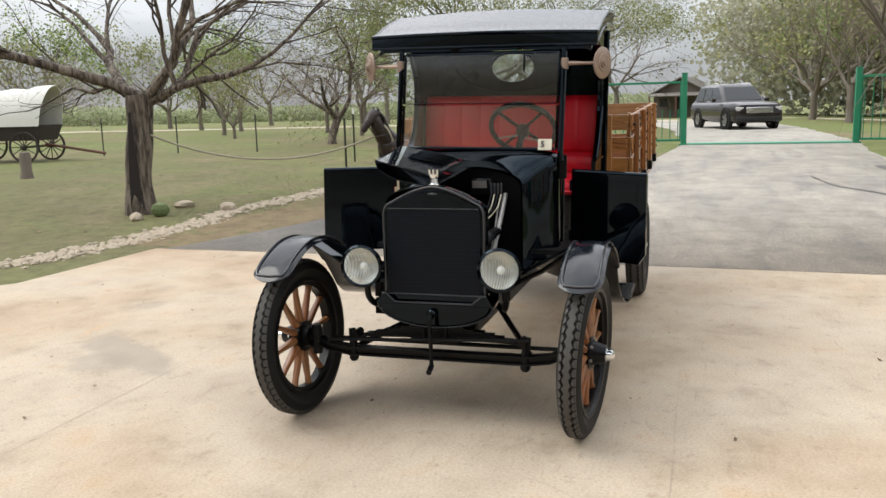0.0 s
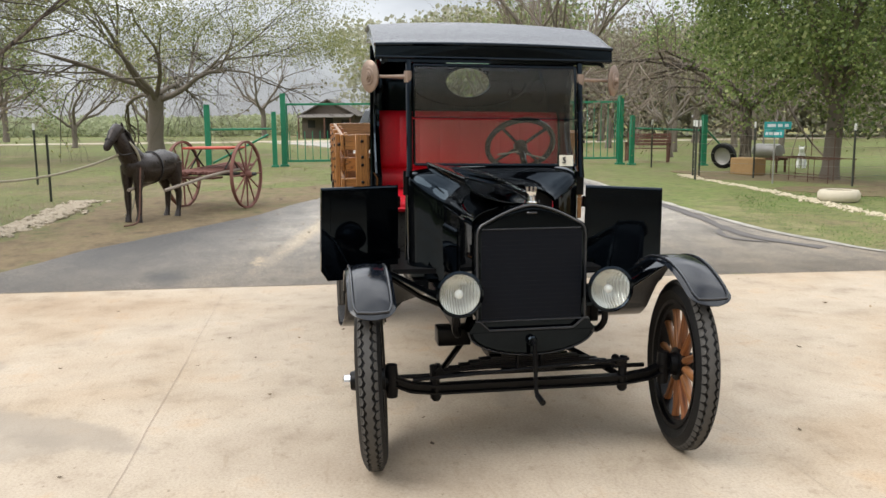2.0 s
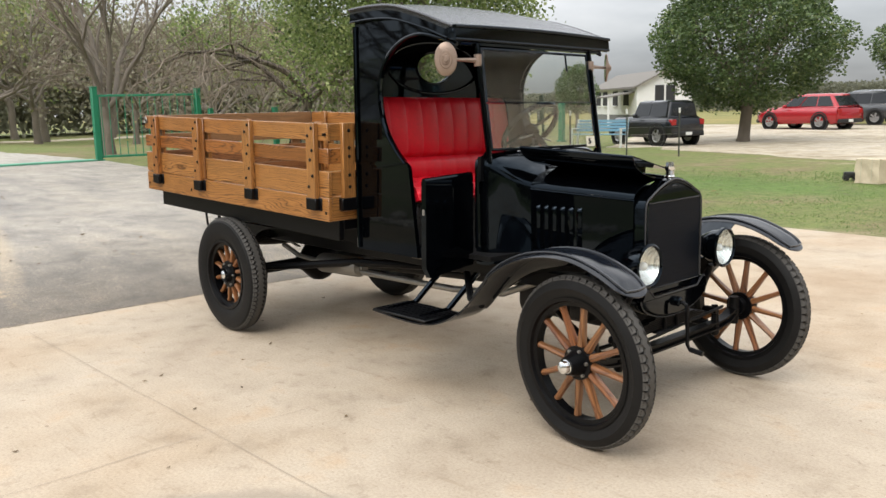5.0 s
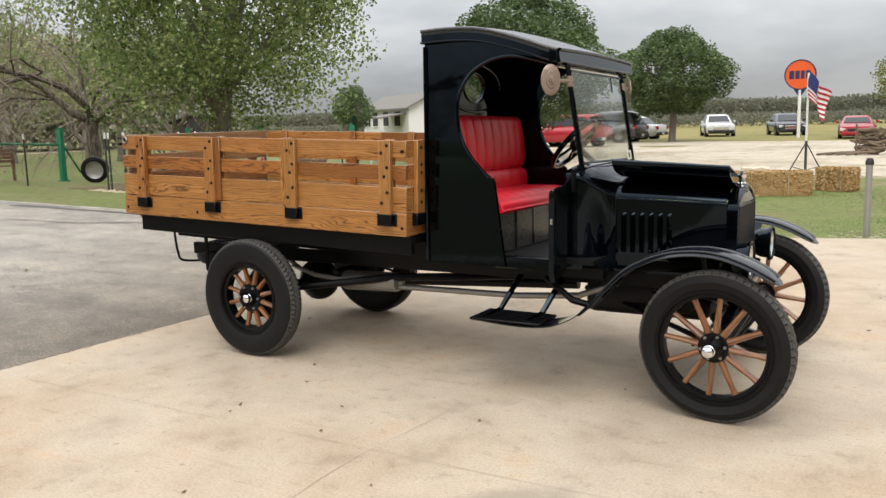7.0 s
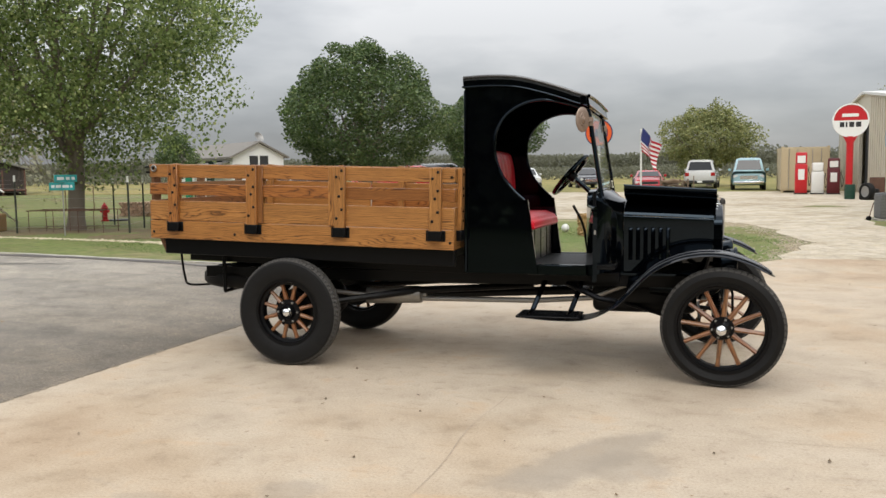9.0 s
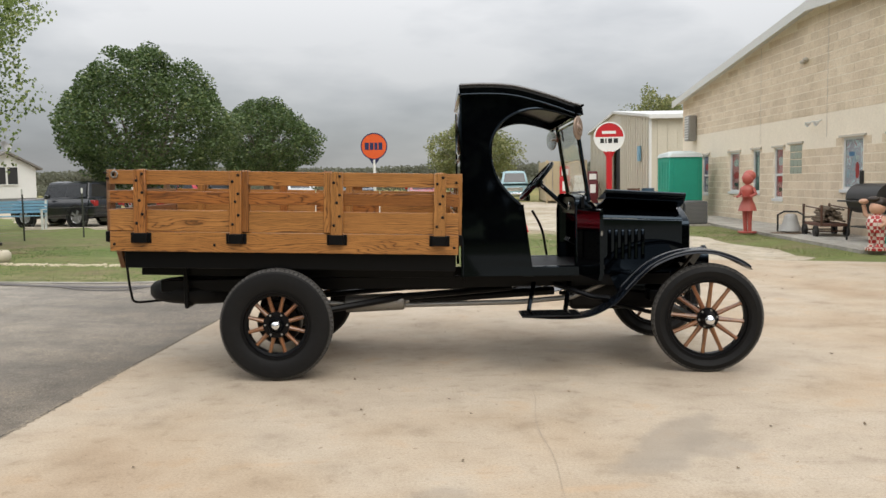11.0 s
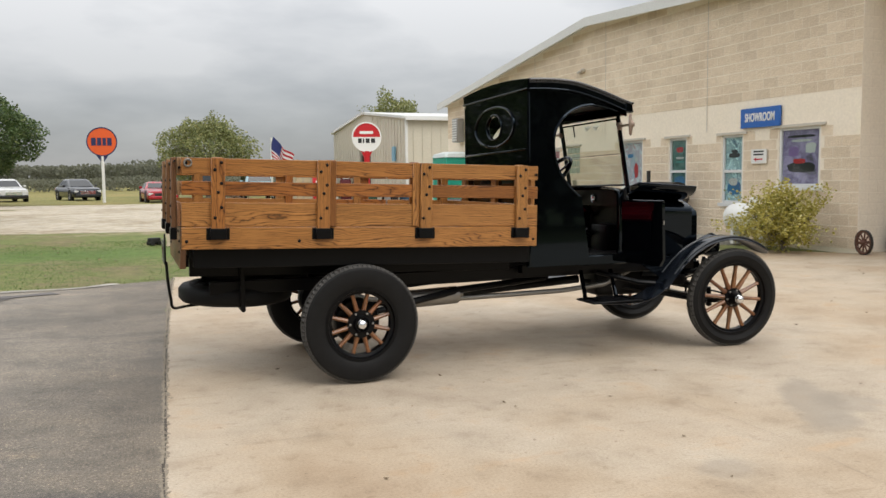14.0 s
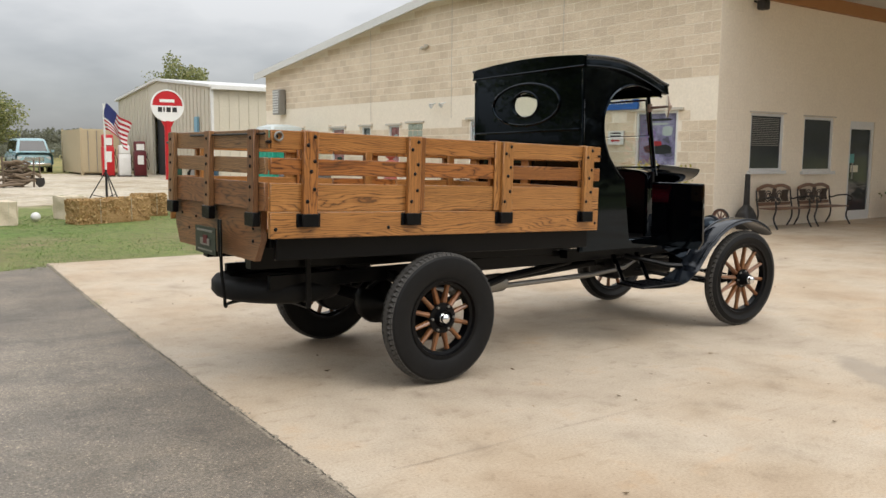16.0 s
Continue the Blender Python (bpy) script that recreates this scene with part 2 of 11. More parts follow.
def lens_mat():
    """Silvered reflector seen through a lens with upright flutes."""
    m, n, l, p = nodes_of("fluted_lens_reflector")
    tc, wv, mx = n.new("ShaderNodeTexCoord"), n.new("ShaderNodeTexWave"), n.new("ShaderNodeMath")
    wv.bands_direction = "Y"
    wv.inputs["Scale"].default_value, wv.inputs["Distortion"].default_value = 26.0, 2.2
    l.new(tc.outputs["Object"], wv.inputs["Vector"])
    mx.operation = "MULTIPLY_ADD"
    mx.inputs[1].default_value = 0.6
    l.new(noise_tex(n, l, 30, 3), mx.inputs[0])
    l.new(wv.outputs["Fac"], mx.inputs[2])
    l.new(ramp(n, l, wv.outputs["Fac"], [(0.0, (0.70, 0.70, 0.69)), (0.9, (0.90, 0.90, 0.89))]), p.inputs["Base Color"])
    p.inputs["Metallic"].default_value, p.inputs["Roughness"].default_value = 0.85, 0.24
    bumped(n, l, p, mx.outputs[0], 0.16, 0.003)
    return m


LENS = lens_mat()
# Bulb is white to stand in for the bright spot in the lens.
FROST = basic("bright_spot_bulb_glass", (0.88, 0.89, 0.90), (0.82, 0.83, 0.85), rough=0.2, scale=40, bump=0.0)


# ---- mesh helpers ----
def B():
    return bmesh.new()


def box(bm, x0, x1, y0, y1, z0, z1, m=None, bevel=0.0):
    r = bmesh.ops.create_cube(bm, size=1.0)
    mm = Matrix.Translation(((x0 + x1) / 2, (y0 + y1) / 2, (z0 + z1) / 2)) @ Matrix.Diagonal((abs(x1 - x0), abs(y1 - y0), abs(z1 - z0), 1))
    bmesh.ops.transform(bm, matrix=mm, verts=r["verts"])
    vs = r["verts"]
    if bevel:
        es = list({e for v in vs for e in v.link_edges})
        vs = bmesh.ops.bevel(bm, geom=es, offset=bevel, segments=1, affect="EDGES", profile=0.5)["verts"]
    if m is not None:
        if bevel:
            fs = set()
            stack = list(vs)
            seen = set(stack)
            while stack:
                v = stack.pop()
                for e in v.link_edges:
                    o = e.other_vert(v)
                    if o not in seen:
                        seen.add(o)
                        stack.append(o)
            vs = list(seen)
        bmesh.ops.transform(bm, matrix=m, verts=vs)
    return bm


def loft(bm, rings, closed=True, caps=True, wrap=False):
    """Faces between rings of equal length; closed: each ring closes on itself; wrap: the last ring meets the first."""
    vr = [[bm.verts.new(p) for p in ring] for ring in rings]
    n = len(vr[0])
    pairs = list(zip(vr, vr[1:])) + ([(vr[-1], vr[0])] if wrap else [])
    for a, b in pairs:
        for i in range(n if closed else n - 1):
            j = (i + 1) % n
            try:
                bm.faces.new((a[i], a[j], b[j], b[i]))
            except ValueError:
                pass
    if caps and closed and not wrap:
        bm.faces.new(list(reversed(vr[0])))
        bm.faces.new(vr[-1])
    return bm


def tube(bm, pts, r, n=8, caps=True):
    pts = [Vector(p) for p in pts]
    rs = r if isinstance(r, (list, tuple)) else [r] * len(pts)
    rings, ref = [], None
    for i, p in enumerate(pts):
        d = (pts[min(i + 1, len(pts) - 1)] - pts[max(i - 1, 0)]).normalized()
        if ref is None:
            ref = d.orthogonal().normalized()
        ref = (ref - d * ref.dot(d))
        ref = ref.normalized() if ref.length > 1e-6 else d.orthogonal().normalized()
        s = d.cross(ref)
        rings.append([p + rs[i] * (math.cos(a) * ref + math.sin(a) * s) for a in (2 * math.pi * k / n for k in range(n))])
    return loft(bm, rings, True, caps)


def lathe(bm, prof, n=24, m=None, closed=False):
    """prof: (radius, height) along local z. closed: the profile is a ring itself (tyres)."""
    m = m or Matrix.Identity(4)
    rings = [[m @ Vector((r * math.cos(2 * math.pi * k / n), r * math.sin(2 * math.pi * k / n), h)) for r, h in prof] for k in range(n)]
    return loft(bm, rings, closed, False, True)


def prism(bm, poly, a, b, axis="y"):
    put = {"y": lambda u, v, w: (u, w, v), "x": lambda u, v, w: (w, u, v), "z": lambda u, v, w: (u, v, w)}[axis]
    va, vb = [bm.verts.new(put(u, v, a)) for u, v in poly], [bm.verts.new(put(u, v, b)) for u, v in poly]
    bm.faces.new(va)
    bm.faces.new(list(reversed(vb)))
    for i in range(len(poly)):
        j = (i + 1) % len(poly)
        bm.faces.new((va[i], vb[i], vb[j], va[j]))
    return bm


def sheet(bm, fn, nu, nv, thick, up=(0, 0, 1)):
    """A bent plate: fn(u, v) for u, v in 0..1, given thickness against its normal."""
    top = [[Vector(fn(i / nu, j / nv)) for j in range(nv + 1)] for i in range(nu + 1)]
    def nrm(i, j):
        a = top[min(i + 1, nu)][j] - top[max(i - 1, 0)][j]
        b = top[i][min(j + 1, nv)] - top[i][max(j - 1, 0)]
        c = a.cross(b)
        c = c.normalized() if c.length > 1e-9 else Vector(up)
        return c if c.dot(Vector(up)) >= 0 else -c
    vt = [[bm.verts.new(p) for p in row] for row in top]
    vb = [[bm.verts.new(top[i][j] - thick * nrm(i, j)) for j in range(nv + 1)] for i in range(nu + 1)]
    for i in range(nu):
        for j in range(nv):
            bm.faces.new((vt[i][j], vt[i + 1][j], vt[i + 1][j + 1], vt[i][j + 1]))
            bm.faces.new((vb[i][j], vb[i][j + 1], vb[i + 1][j + 1], vb[i + 1][j]))
    for i in range(nu):
        bm.faces.new((vt[i][0], vb[i][0], vb[i + 1][0], vt[i + 1][0]))
        bm.faces.new((vt[i][nv], vt[i + 1][nv], vb[i + 1][nv], vb[i][nv]))
    for j in range(nv):
        bm.faces.new((vt[0][j], vt[0][j + 1], vb[0][j + 1], vb[0][j]))
        bm.faces.new((vt[nu][j], vb[nu][j], vb[nu][j + 1], vt[nu][j + 1]))
    return bm


def sphere(bm, c, r, seg=16, rings=10, scale=(1, 1, 1)):
    q = bmesh.ops.create_uvsphere(bm, u_segments=seg, v_segments=rings, radius=r)
    bmesh.ops.transform(bm, matrix=Matrix.Translation(c) @ Matrix.Diagonal((*scale, 1)), verts=q["verts"])
    return bm


def bevelled(bm, off=0.006, seg=2, angle=40):
    es = [e for e in bm.edges if len(e.link_faces) == 2 and e.calc_face_angle(0) > radians(angle)]
    bmesh.ops.bevel(bm, geom=es, offset=off, segments=seg, affect="EDGES", profile=0.5, clamp_overlap=True)
    return bm


def mesh_of(name, bm, mat, smooth=40):
    bmesh.ops.recalc_face_normals(bm, faces=bm.faces)
    me = bpy.data.meshes.new(name)
    bm.to_mesh(me)
    bm.free()
    for one in mat if isinstance(mat, (list, tuple)) else [mat]:
        me.materials.append(one)
    if smooth:
        me.polygons.foreach_set("use_smooth", [True] * len(me.polygons))
        me.set_sharp_from_angle(angle=radians(smooth))
    return me


def part(name, bm, mat, parent, label="", m=None, smooth=40):
    me = bm if isinstance(bm, bpy.types.Mesh) else mesh_of(name, bm, mat, smooth)
    ob = new(name, me)
    ob.parent = parent
    if m is not None:
        ob.matrix_basis = m
    return tagged(ob, label)


def thing(name, label, category, m=None, group="", kind=""):
    ob = new(name)
    ob.empty_display_size = 0.2
    if m is not None:
        ob.matrix_basis = m
    return tagged(ob, label, category, group, kind)


def solid(name, bm, mat, label, category, m=None, group="", kind="", smooth=40):
    """A thing that is one mesh."""
    ob = part(name, bm, mat, None, "", m, smooth)
    return tagged(ob, label, category, group, kind)


def interp(pts, x):
    for (x0, y0), (x1, y1) in zip(pts, pts[1:]):
        if x <= x1:
            return y0 + (y1 - y0) * (x - x0) / (x1 - x0)
    return pts[-1][1]


def curve_pts(pts, n):
    """A smooth line through the points (Catmull-Rom)."""
    P = [Vector(p) for p in pts]
    P = [2 * P[0] - P[1]] + P + [2 * P[-1] - P[-2]]
    out = []
    for i in range(1, len(P) - 2):
        for k in range(n):
            t = k / n
            a, b, c, d = P[i - 1], P[i], P[i + 1], P[i + 2]
            out.append(0.5 * ((2 * b) + (c - a) * t + (2 * a - 5 * b + 4 * c - d) * t * t + (3 * b - a - 3 * c + d) * t ** 3))
    return out + [P[-2]]


def text_mesh(body, size, mat_name="", spacing=1.0, bold=0.0, depth=0.004):
    cu = bpy.data.curves.new("lettering", "FONT")
    cu.body, cu.size, cu.align_x, cu.align_y, cu.extrude, cu.offset, cu.space_character = body, size, "CENTER", "CENTER", depth, bold, spacing
    ob = bpy.data.objects.new("lettering", cu)
    scene.collection.objects.link(ob)
    dg = bpy.context.evaluated_depsgraph_get()
    me = bpy.data.meshes.new_from_object(ob.evaluated_get(dg))
    bpy.data.objects.remove(ob)
    return me


def lettering(body, size, mat, parent, m, sx=1.0, bold=0.0, label=""):
    me = text_mesh(body, size, bold=bold)
    me.materials.clear()
    me.materials.append(mat)
    return part("lettering", me, mat, parent, label, m @ Matrix.Diagonal((sx, 1, 1, 1)))


def gz(x, y):
    """Height of the ground: level under the slab, rising gently to the west and north."""
    dx, dy = max(0.0, -1.45 - x), max(0.0, y - 6.3)
    north = min(1.0, max(0.0, (y - 5.0) / 9.0))
    west = (1 - math.exp(-dx / 9)) * (1 - 0.85 * north * north * (3 - 2 * north))
    return 0.42 * west + 0.12 * (1 - math.exp(-dy / 12)) * (1 - west)


# ---- the truck ----
truck = thing("flatbed_truck", "antique black delivery truck with varnished wooden stake bed, doors open", "truck")


def wheel(m, r, tw, rim_r, spokes, hub_out, parent):
    """An artillery wheel whose axle is local z, outside at +z."""
    disc = 0.078 if tw < 0.12 else 0.095
    hub = part("wheel", lathe(B(), [(0, -0.06), (0.05, -0.06), (0.055, -0.03), (disc, -0.028), (disc, 0.028), (0.06, 0.03), (0.05, 0.06), (0.04, hub_out - 0.035), (0, hub_out - 0.035)], 24), BLACK_WORN, parent, "wooden-spoked artillery wheel", m)
    h = tw / 2
    prof = [(rim_r - 0.004, -h * 0.62), (rim_r + 0.03, -h * 0.82), (rim_r + (r - rim_r) * 0.5, -h), (r - 0.03, -h * 0.86), (r - 0.010, -h * 0.62), (r - 0.008, 0), (r - 0.010, h * 0.62), (r - 0.03, h * 0.86), (rim_r + (r - rim_r) * 0.5, h), (rim_r + 0.03, h * 0.82), (rim_r - 0.004, h * 0.62)]
    bm = lathe(B(), prof, 56, None, True)
    part("tyre", bm, RUBBER, hub, "black rubber tyre", smooth=30)
    nb = 60 if tw < 0.12 else 76
    rib = []
    for k in range(2 * nb):
        a, off = math.pi * k / nb, (0.10 if k % 2 else -0.10) * h
        rib.append([(q * math.cos(a), q * math.sin(a), off + z * h) for q, z in ((r - 0.014, -0.29), (r, -0.26), (r + 0.001, 0.0), (r, 0.26), (r - 0.014, 0.29))])
    part("tread_rib", loft(B(), rib, False, False, True), TREAD, hub, "zigzag tread rib", smooth=20)
    for side in (-1, 1):
        bm = B()
        d = 0.5 * math.pi * r / nb
        low, top = [], []
        for sx, z, dr in ((-0.62, 0.50, 0.0), (0.1, 0.40, 0.0), (0.82, 0.50, 0.0), (0.95, 0.72, 0.0145), (-0.75, 0.72, 0.0145)):
            top.append((r - 0.001 - dr, (sx - 0.22) * d * 1.95, side * z * h))
            low.append((r - dr - 0.013, (sx - 0.22) * d * 2.05, side * z * h * 1.02))
        loft(bm, [low, top])
        block = mesh_of("tread_block", bm, TREAD, 0)
        for k in range(nb):
            part("tread_block", block, TREAD, hub, "", Matrix.Rotation(2 * math.pi * (k + (0.25 if side > 0 else 0.75)) / nb, 4, "Z"))
    rim = [(rim_r - 0.03, -h * 0.42), (rim_r - 0.03, h * 0.42), (rim_r - 0.012, h * 0.5), (rim_r - 0.006, h * 0.78), (rim_r + 0.012, h * 0.8), (rim_r, h * 0.5), (rim_r - 0.002, -h * 0.5), (rim_r + 0.012, -h * 0.8), (rim_r - 0.006, -h * 0.78), (rim_r - 0.012, -h * 0.5)]
    part("rim", lathe(B(), rim, 48, None, True), BLACK_WORN, hub)
    L = rim_r - 0.028 - 0.07
    bm = B()
    rings = []
    for t, (a, b) in ((0.0, (0.020, 0.024)), (0.25, (0.017, 0.023)), (0.8, (0.014, 0.017)), (1.0, (0.016, 0.02))):
        rings.append([(0.07 + t * L, a * math.cos(2 * math.pi * k / 8), b * math.sin(2 * math.pi * k / 8)) for k in range(8)])
    sp = mesh_of("spoke", loft(bm, rings), SPOKE)
    for k in range(spokes):
        part("spoke", sp, SPOKE, hub, "", Matrix.Rotation(2 * math.pi * (k + 0.5) / spokes, 4, "Z"))
    bolt = mesh_of("bolt", lathe(B(), [(0, 0.042), (0.008, 0.04), (0.009, 0.026)], 6), STEEL)
    for k in range(6):
        part("bolt", bolt, STEEL, hub, "", Matrix.Rotation(2 * math.pi * k / 6, 4, "Z") @ Matrix.Translation((disc - 0.016, 0, 0)))
    part("hub_cap", lathe(B(), [(0, hub_out + 0.004), (0.018, hub_out), (0.028, hub_out - 0.008), (0.029, hub_out - 0.03), (0.032, hub_out - 0.032), (0.032, hub_out - 0.045)], 16), CHROME, hub, "bright nickel hub cap")
    return hub


FX, FY, FR = 3.108, 0.728, 0.398
RX, RY, RR = 0.0, 0.745, 0.405
STEER = -5.0
for s in (-1, 1):
    base = pose(FX, s * FY, FR, 0, 0, STEER) @ (pose(0, 0, 0, 90 + 2.0) if s < 0 else pose(0, 0, 0, -90 - 2.0))
    wheel(base @ pose(0, 0, 0, 0, 0, 9 if s < 0 else 20), FR, 0.110, 0.291, 12, 0.130, truck)
    base = pose(RX, s * RY, RR) @ (pose(0, 0, 0, 90) if s < 0 else pose(0, 0, 0, -90))
    wheel(base, RR, 0.150, 0.238, 12, 0.075, truck)

# chassis
for s in (-1, 1):
    bm = B()
    box(bm, -0.95, 3.02, s * 0.33 - 0.02, s * 0.33 + 0.02, 0.60, 0.69)
    part("frame_rail", bevelled(bm, 0.004, 1), BLACK_WORN, truck)
    part("radius_rod", tube(B(), [(0.06, s * 0.56, 0.43), (0.9, s * 0.3, 0.53), (1.75, s * 0.09, 0.56)], [0.024, 0.028, 0.024]), BLACK_WORN, truck)
    part("wishbone_rod", tube(B(), [(3.07, s * 0.47, 0.33), (2.35, s * 0.1, 0.47), (2.15, 0, 0.5)], 0.016), BLACK_WORN, truck)
    bm = B()
    for k in range(5):
        L = 0.60 - 0.1 * k
        sheet(bm, lambda u, v, L=L, k=k: (RX - 0.12 + (v - 0.5) * 0.05, s * 0.36 + (u - 0.5) * 2 * L * 0.45, 0.52 + 0.014 * k - 0.10 * (2 * u - 1) ** 2 * (L / 0.6) + 0.09), 8, 1, 0.010)
    part("rear_spring", bm, BLACK_WORN, truck)
    bm = lathe(B(), [(0, -0.07), (0.15, -0.07), (0.16, -0.05), (0.16, 0.05), (0.15, 0.07), (0, 0.07)], 28, pose(RX, s * 0.61, RR, 90))
    part("brake_drum", bm, BLACK_WORN, truck)
part("rear_axle", lathe(B(), [(0, -0.62), (0.04, -0.62), (0.04, -0.2), (0.07, -0.14), (0.15, -0.05), (0.16, 0), (0.15, 0.05), (0.07, 0.14), (0.04, 0.2), (0.04, 0.62), (0, 0.62)], 20, pose(RX, 0, RR, 90)), BLACK_WORN, truck)
part("drive_shaft_tube", tube(B(), [(0.1, 0, RR + 0.01), (2.1, 0, 0.52)], 0.034, 12), BLACK_WORN, truck)
part("muffler", lathe(B(), [(0, -0.02), (0.022, -0.02), (0.022, 0), (0.062, 0.01), (0.068, 0.03), (0.068, 0.44), (0.062, 0.46), (0.022, 0.47), (0.022, 0.5), (0, 0.5)], 20, pose(0.44, -0.27, 0.475, 0, 88, 0)), STEEL, truck, "dull grey steel exhaust muffler")
part("exhaust_pipe", tube(B(), [(0.9, -0.27, 0.46), (1.8, -0.27, 0.47), (2.2, -0.26, 0.5), (2.5, -0.24, 0.62)], 0.02, 10), STEEL, truck)
part("tail_pipe", tube(B(), [(0.46, -0.27, 0.475), (0.2, -0.3, 0.5), (0.0, -0.3, 0.56)], 0.018, 8), STEEL, truck)
bm = B()
box(bm, 2.2, 2.95, -0.16, 0.16, 0.38, 0.62)
part("engine_pan", bevelled(bm, 0.05, 3), BLACK_WORN, truck)
bm = B()
box(bm, 2.3, 2.98, -0.13, 0.13, 0.62, 0.98)
part("engine_block", bevelled(bm, 0.02, 2), BLACK_WORN, truck)

# front axle, spring, crank
bm = B()
loft(bm, [[(FX + dx * 0.028, y, z + dz * 0.022) for dx, dz in ((-1, -1), (1, -1), (1, -0.6), (0.35, -0.4), (0.35, 0.4), (1, 0.6), (1, 1), (-1, 1))] for y, z in ((-0.63, 0.385), (-0.56, 0.355), (-0.45, 0.34), (0.45, 0.34), (0.56, 0.355), (0.63, 0.385))])
part("front_axle", bm, BLACK_WORN, truck)
bm = B()
for k in range(7):
    L = 0.425 - 0.048 * k
    sheet(bm, lambda u, v, L=L, k=k: (FX - 0.03 + (v - 0.5) * 0.055, (2 * u - 1) * L, 0.428 + 0.0095 * k - 0.012 * (L / 0.42) ** 2 * (2 * u - 1) ** 2), 14, 1, 0.007)
part("front_spring", bm, BLACK_WORN, truck, "stack of flat spring leaves")
part("spring_clip", bevelled(box(B(), 3.09, 3.125, -0.138, 0.112, 0.405, 0.417), 0.003, 1), BLACK_WORN, truck)
for y in (-0.06, 0.05):
    part("clip_bolt", tube(B(), [(3.112, y, 0.40), (3.112, y, 0.478)], 0.009, 8), BLACK_WORN, truck)
for s in (-1, 1):
    part("spring_perch", tube(B(), [(FX, s * 0.44, 0.285), (FX, s * 0.44, 0.30), (FX, s * 0.44, 0.36), (FX - 0.01, s * 0.45, 0.45)], [0.016, 0.026, 0.022, 0.018]), BLACK_WORN, truck)
    part("shackle", tube(B(), [(FX - 0.06, s * 0.425, 0.425), (FX + 0.02, s * 0.425, 0.425)], 0.020), BLACK_WORN, truck)
    bm = lathe(B(), [(0, -0.075), (0.026, -0.075), (0.03, -0.03), (0.03, 0.03), (0.026, 0.075), (0, 0.075)], 12, pose(FX, s * 0.64, 0.388))
    tube(bm, [(FX, s * 0.63, 0.388), (FX, s * 0.70, 0.388)], 0.028)
    part("steering_knuckle", bm, BLACK_WORN, truck)
part("tie_rod", tube(B(), [(FX - 0.14, -0.6, 0.36), (FX - 0.14, 0.6, 0.36)], 0.011), BLACK_WORN, truck)
part("drag_link", tube(B(), [(FX + 0.06, -0.55, 0.405), (FX + 0.03, 0.46, 0.445)], 0.008), BLACK_WORN, truck)
bm = tube(B(), [(3.02, -0.006, 0.556), (3.18, -0.006, 0.553), (3.197, -0.005, 0.543), (3.202, -0.004, 0.52), (3.205, 0.002, 0.34), (3.215, 0.005, 0.318), (3.28, 0.012, 0.306)], 0.010)
tube(bm, [(3.22, 0.006, 0.317), (3.285, 0.013, 0.305)], 0.014)
part("starting_crank", bm, BLACK_WORN, truck)
bm = B()
loft(bm, [[(x, w * math.cos(a), z + d * math.sin(a)) for a in [math.pi * k / 16 for k in range(16, 33)]] for x, w, z, d in ((2.62, 0.20, 0.60, 0.12), (2.98, 0.285, 0.60, 0.125), (3.08, 0.292, 0.60, 0.118), (3.125, 0.290, 0.598, 0.112), (3.142, 0.275, 0.597, 0.098))])
apron = part("front_apron", bm, BLACK, truck, "rounded black apron under the radiator")
part("apron_edge", tube(B(), [(3.128, 0.292 * math.cos(a), 0.598 + 0.114 * math.sin(a)) for a in [math.pi * k / 20 for k in range(20, 41)]], 0.0045, 6), BEAD, apron)
shelf = [(-0.29, 0.600), (-0.262, 0.648), (-0.243, 0.648), (-0.196, 0.606), (0.190, 0.606), (0.240, 0.648), (0.262, 0.648), (0.29, 0.600)]
part("apron_lip", prism(B(), [(-0.285, 0.592)] + shelf + [(0.285, 0.592)], 3.085, 3.138, "x"), BLACK, apron)
part("apron_edge", tube(B(), [(3.138, y, z) for y, z in shelf[1:-1]], 0.0055, 6), BEAD, apron)
part("crank_boss", lathe(B(), [(0, 0), (0.026, 0), (0.024, 0.03), (0.018, 0.036), (0, 0.036)], 14, pose(3.136, -0.006, 0.556, 0, 90, 0)), BLACK, apron)
part("splash_plate", bevelled(box(B(), 2.78, 2.90, -0.40, -0.24, 0.478, 0.562), 0.008, 2), BLACK_WORN, truck)

# radiator
def rad_outline(w, z0, zs, zt, k=12):
    pts = [(-w, z0), (-w, zs - 0.045), (-w + 0.006, zs - 0.018), (-w + 0.020, zs)]
    for i in range(1, k):
        u = -1 + 2 * i / k
        pts.append((u * (w - 0.025), zs + (zt - zs) * (1 - abs(u) ** 1.6)))
    return pts + [(w - 0.020, zs), (w - 0.006, zs - 0.018), (w, zs - 0.045), (w, z0)]


bm = B()
outer, inner = rad_outline(0.258, 0.605, 1.085, 1.175), [(-0.232, 0.64), (-0.232, 1.045), (-0.22, 1.058), (0.22, 1.058), (0.232, 1.045), (0.232, 0.64)]
prism(bm, outer, 3.055, 3.115, "x")
radiator = part("radiator", bevelled(bm, 0.012, 3), BLACK, truck, "black radiator shell")
bm = B()
prism(bm, inner, 3.105, 3.119, "x")
part("core", bm, GRILLE, radiator, "dark finned radiator core")
fin = mesh_of("fin", box(B(), 3.118, 3.1200, -0.228, 0.228, 0.0, 0.006), GRILLE, 0)
for k in range(20):
    part("fin", fin, GRILLE, radiator, "", pose(0, 0, 0.655 + k * 0.0205))
part("bead", tube(B(), [(3.120, -0.226, 1.062), (3.120, 0.226, 1.062)], 0.004, 6), BEAD, radiator)
part("bead", tube(B(), [(3.120, -0.238, 0.644), (3.120, 0.238, 0.644)], 0.004, 6), BEAD, radiator)
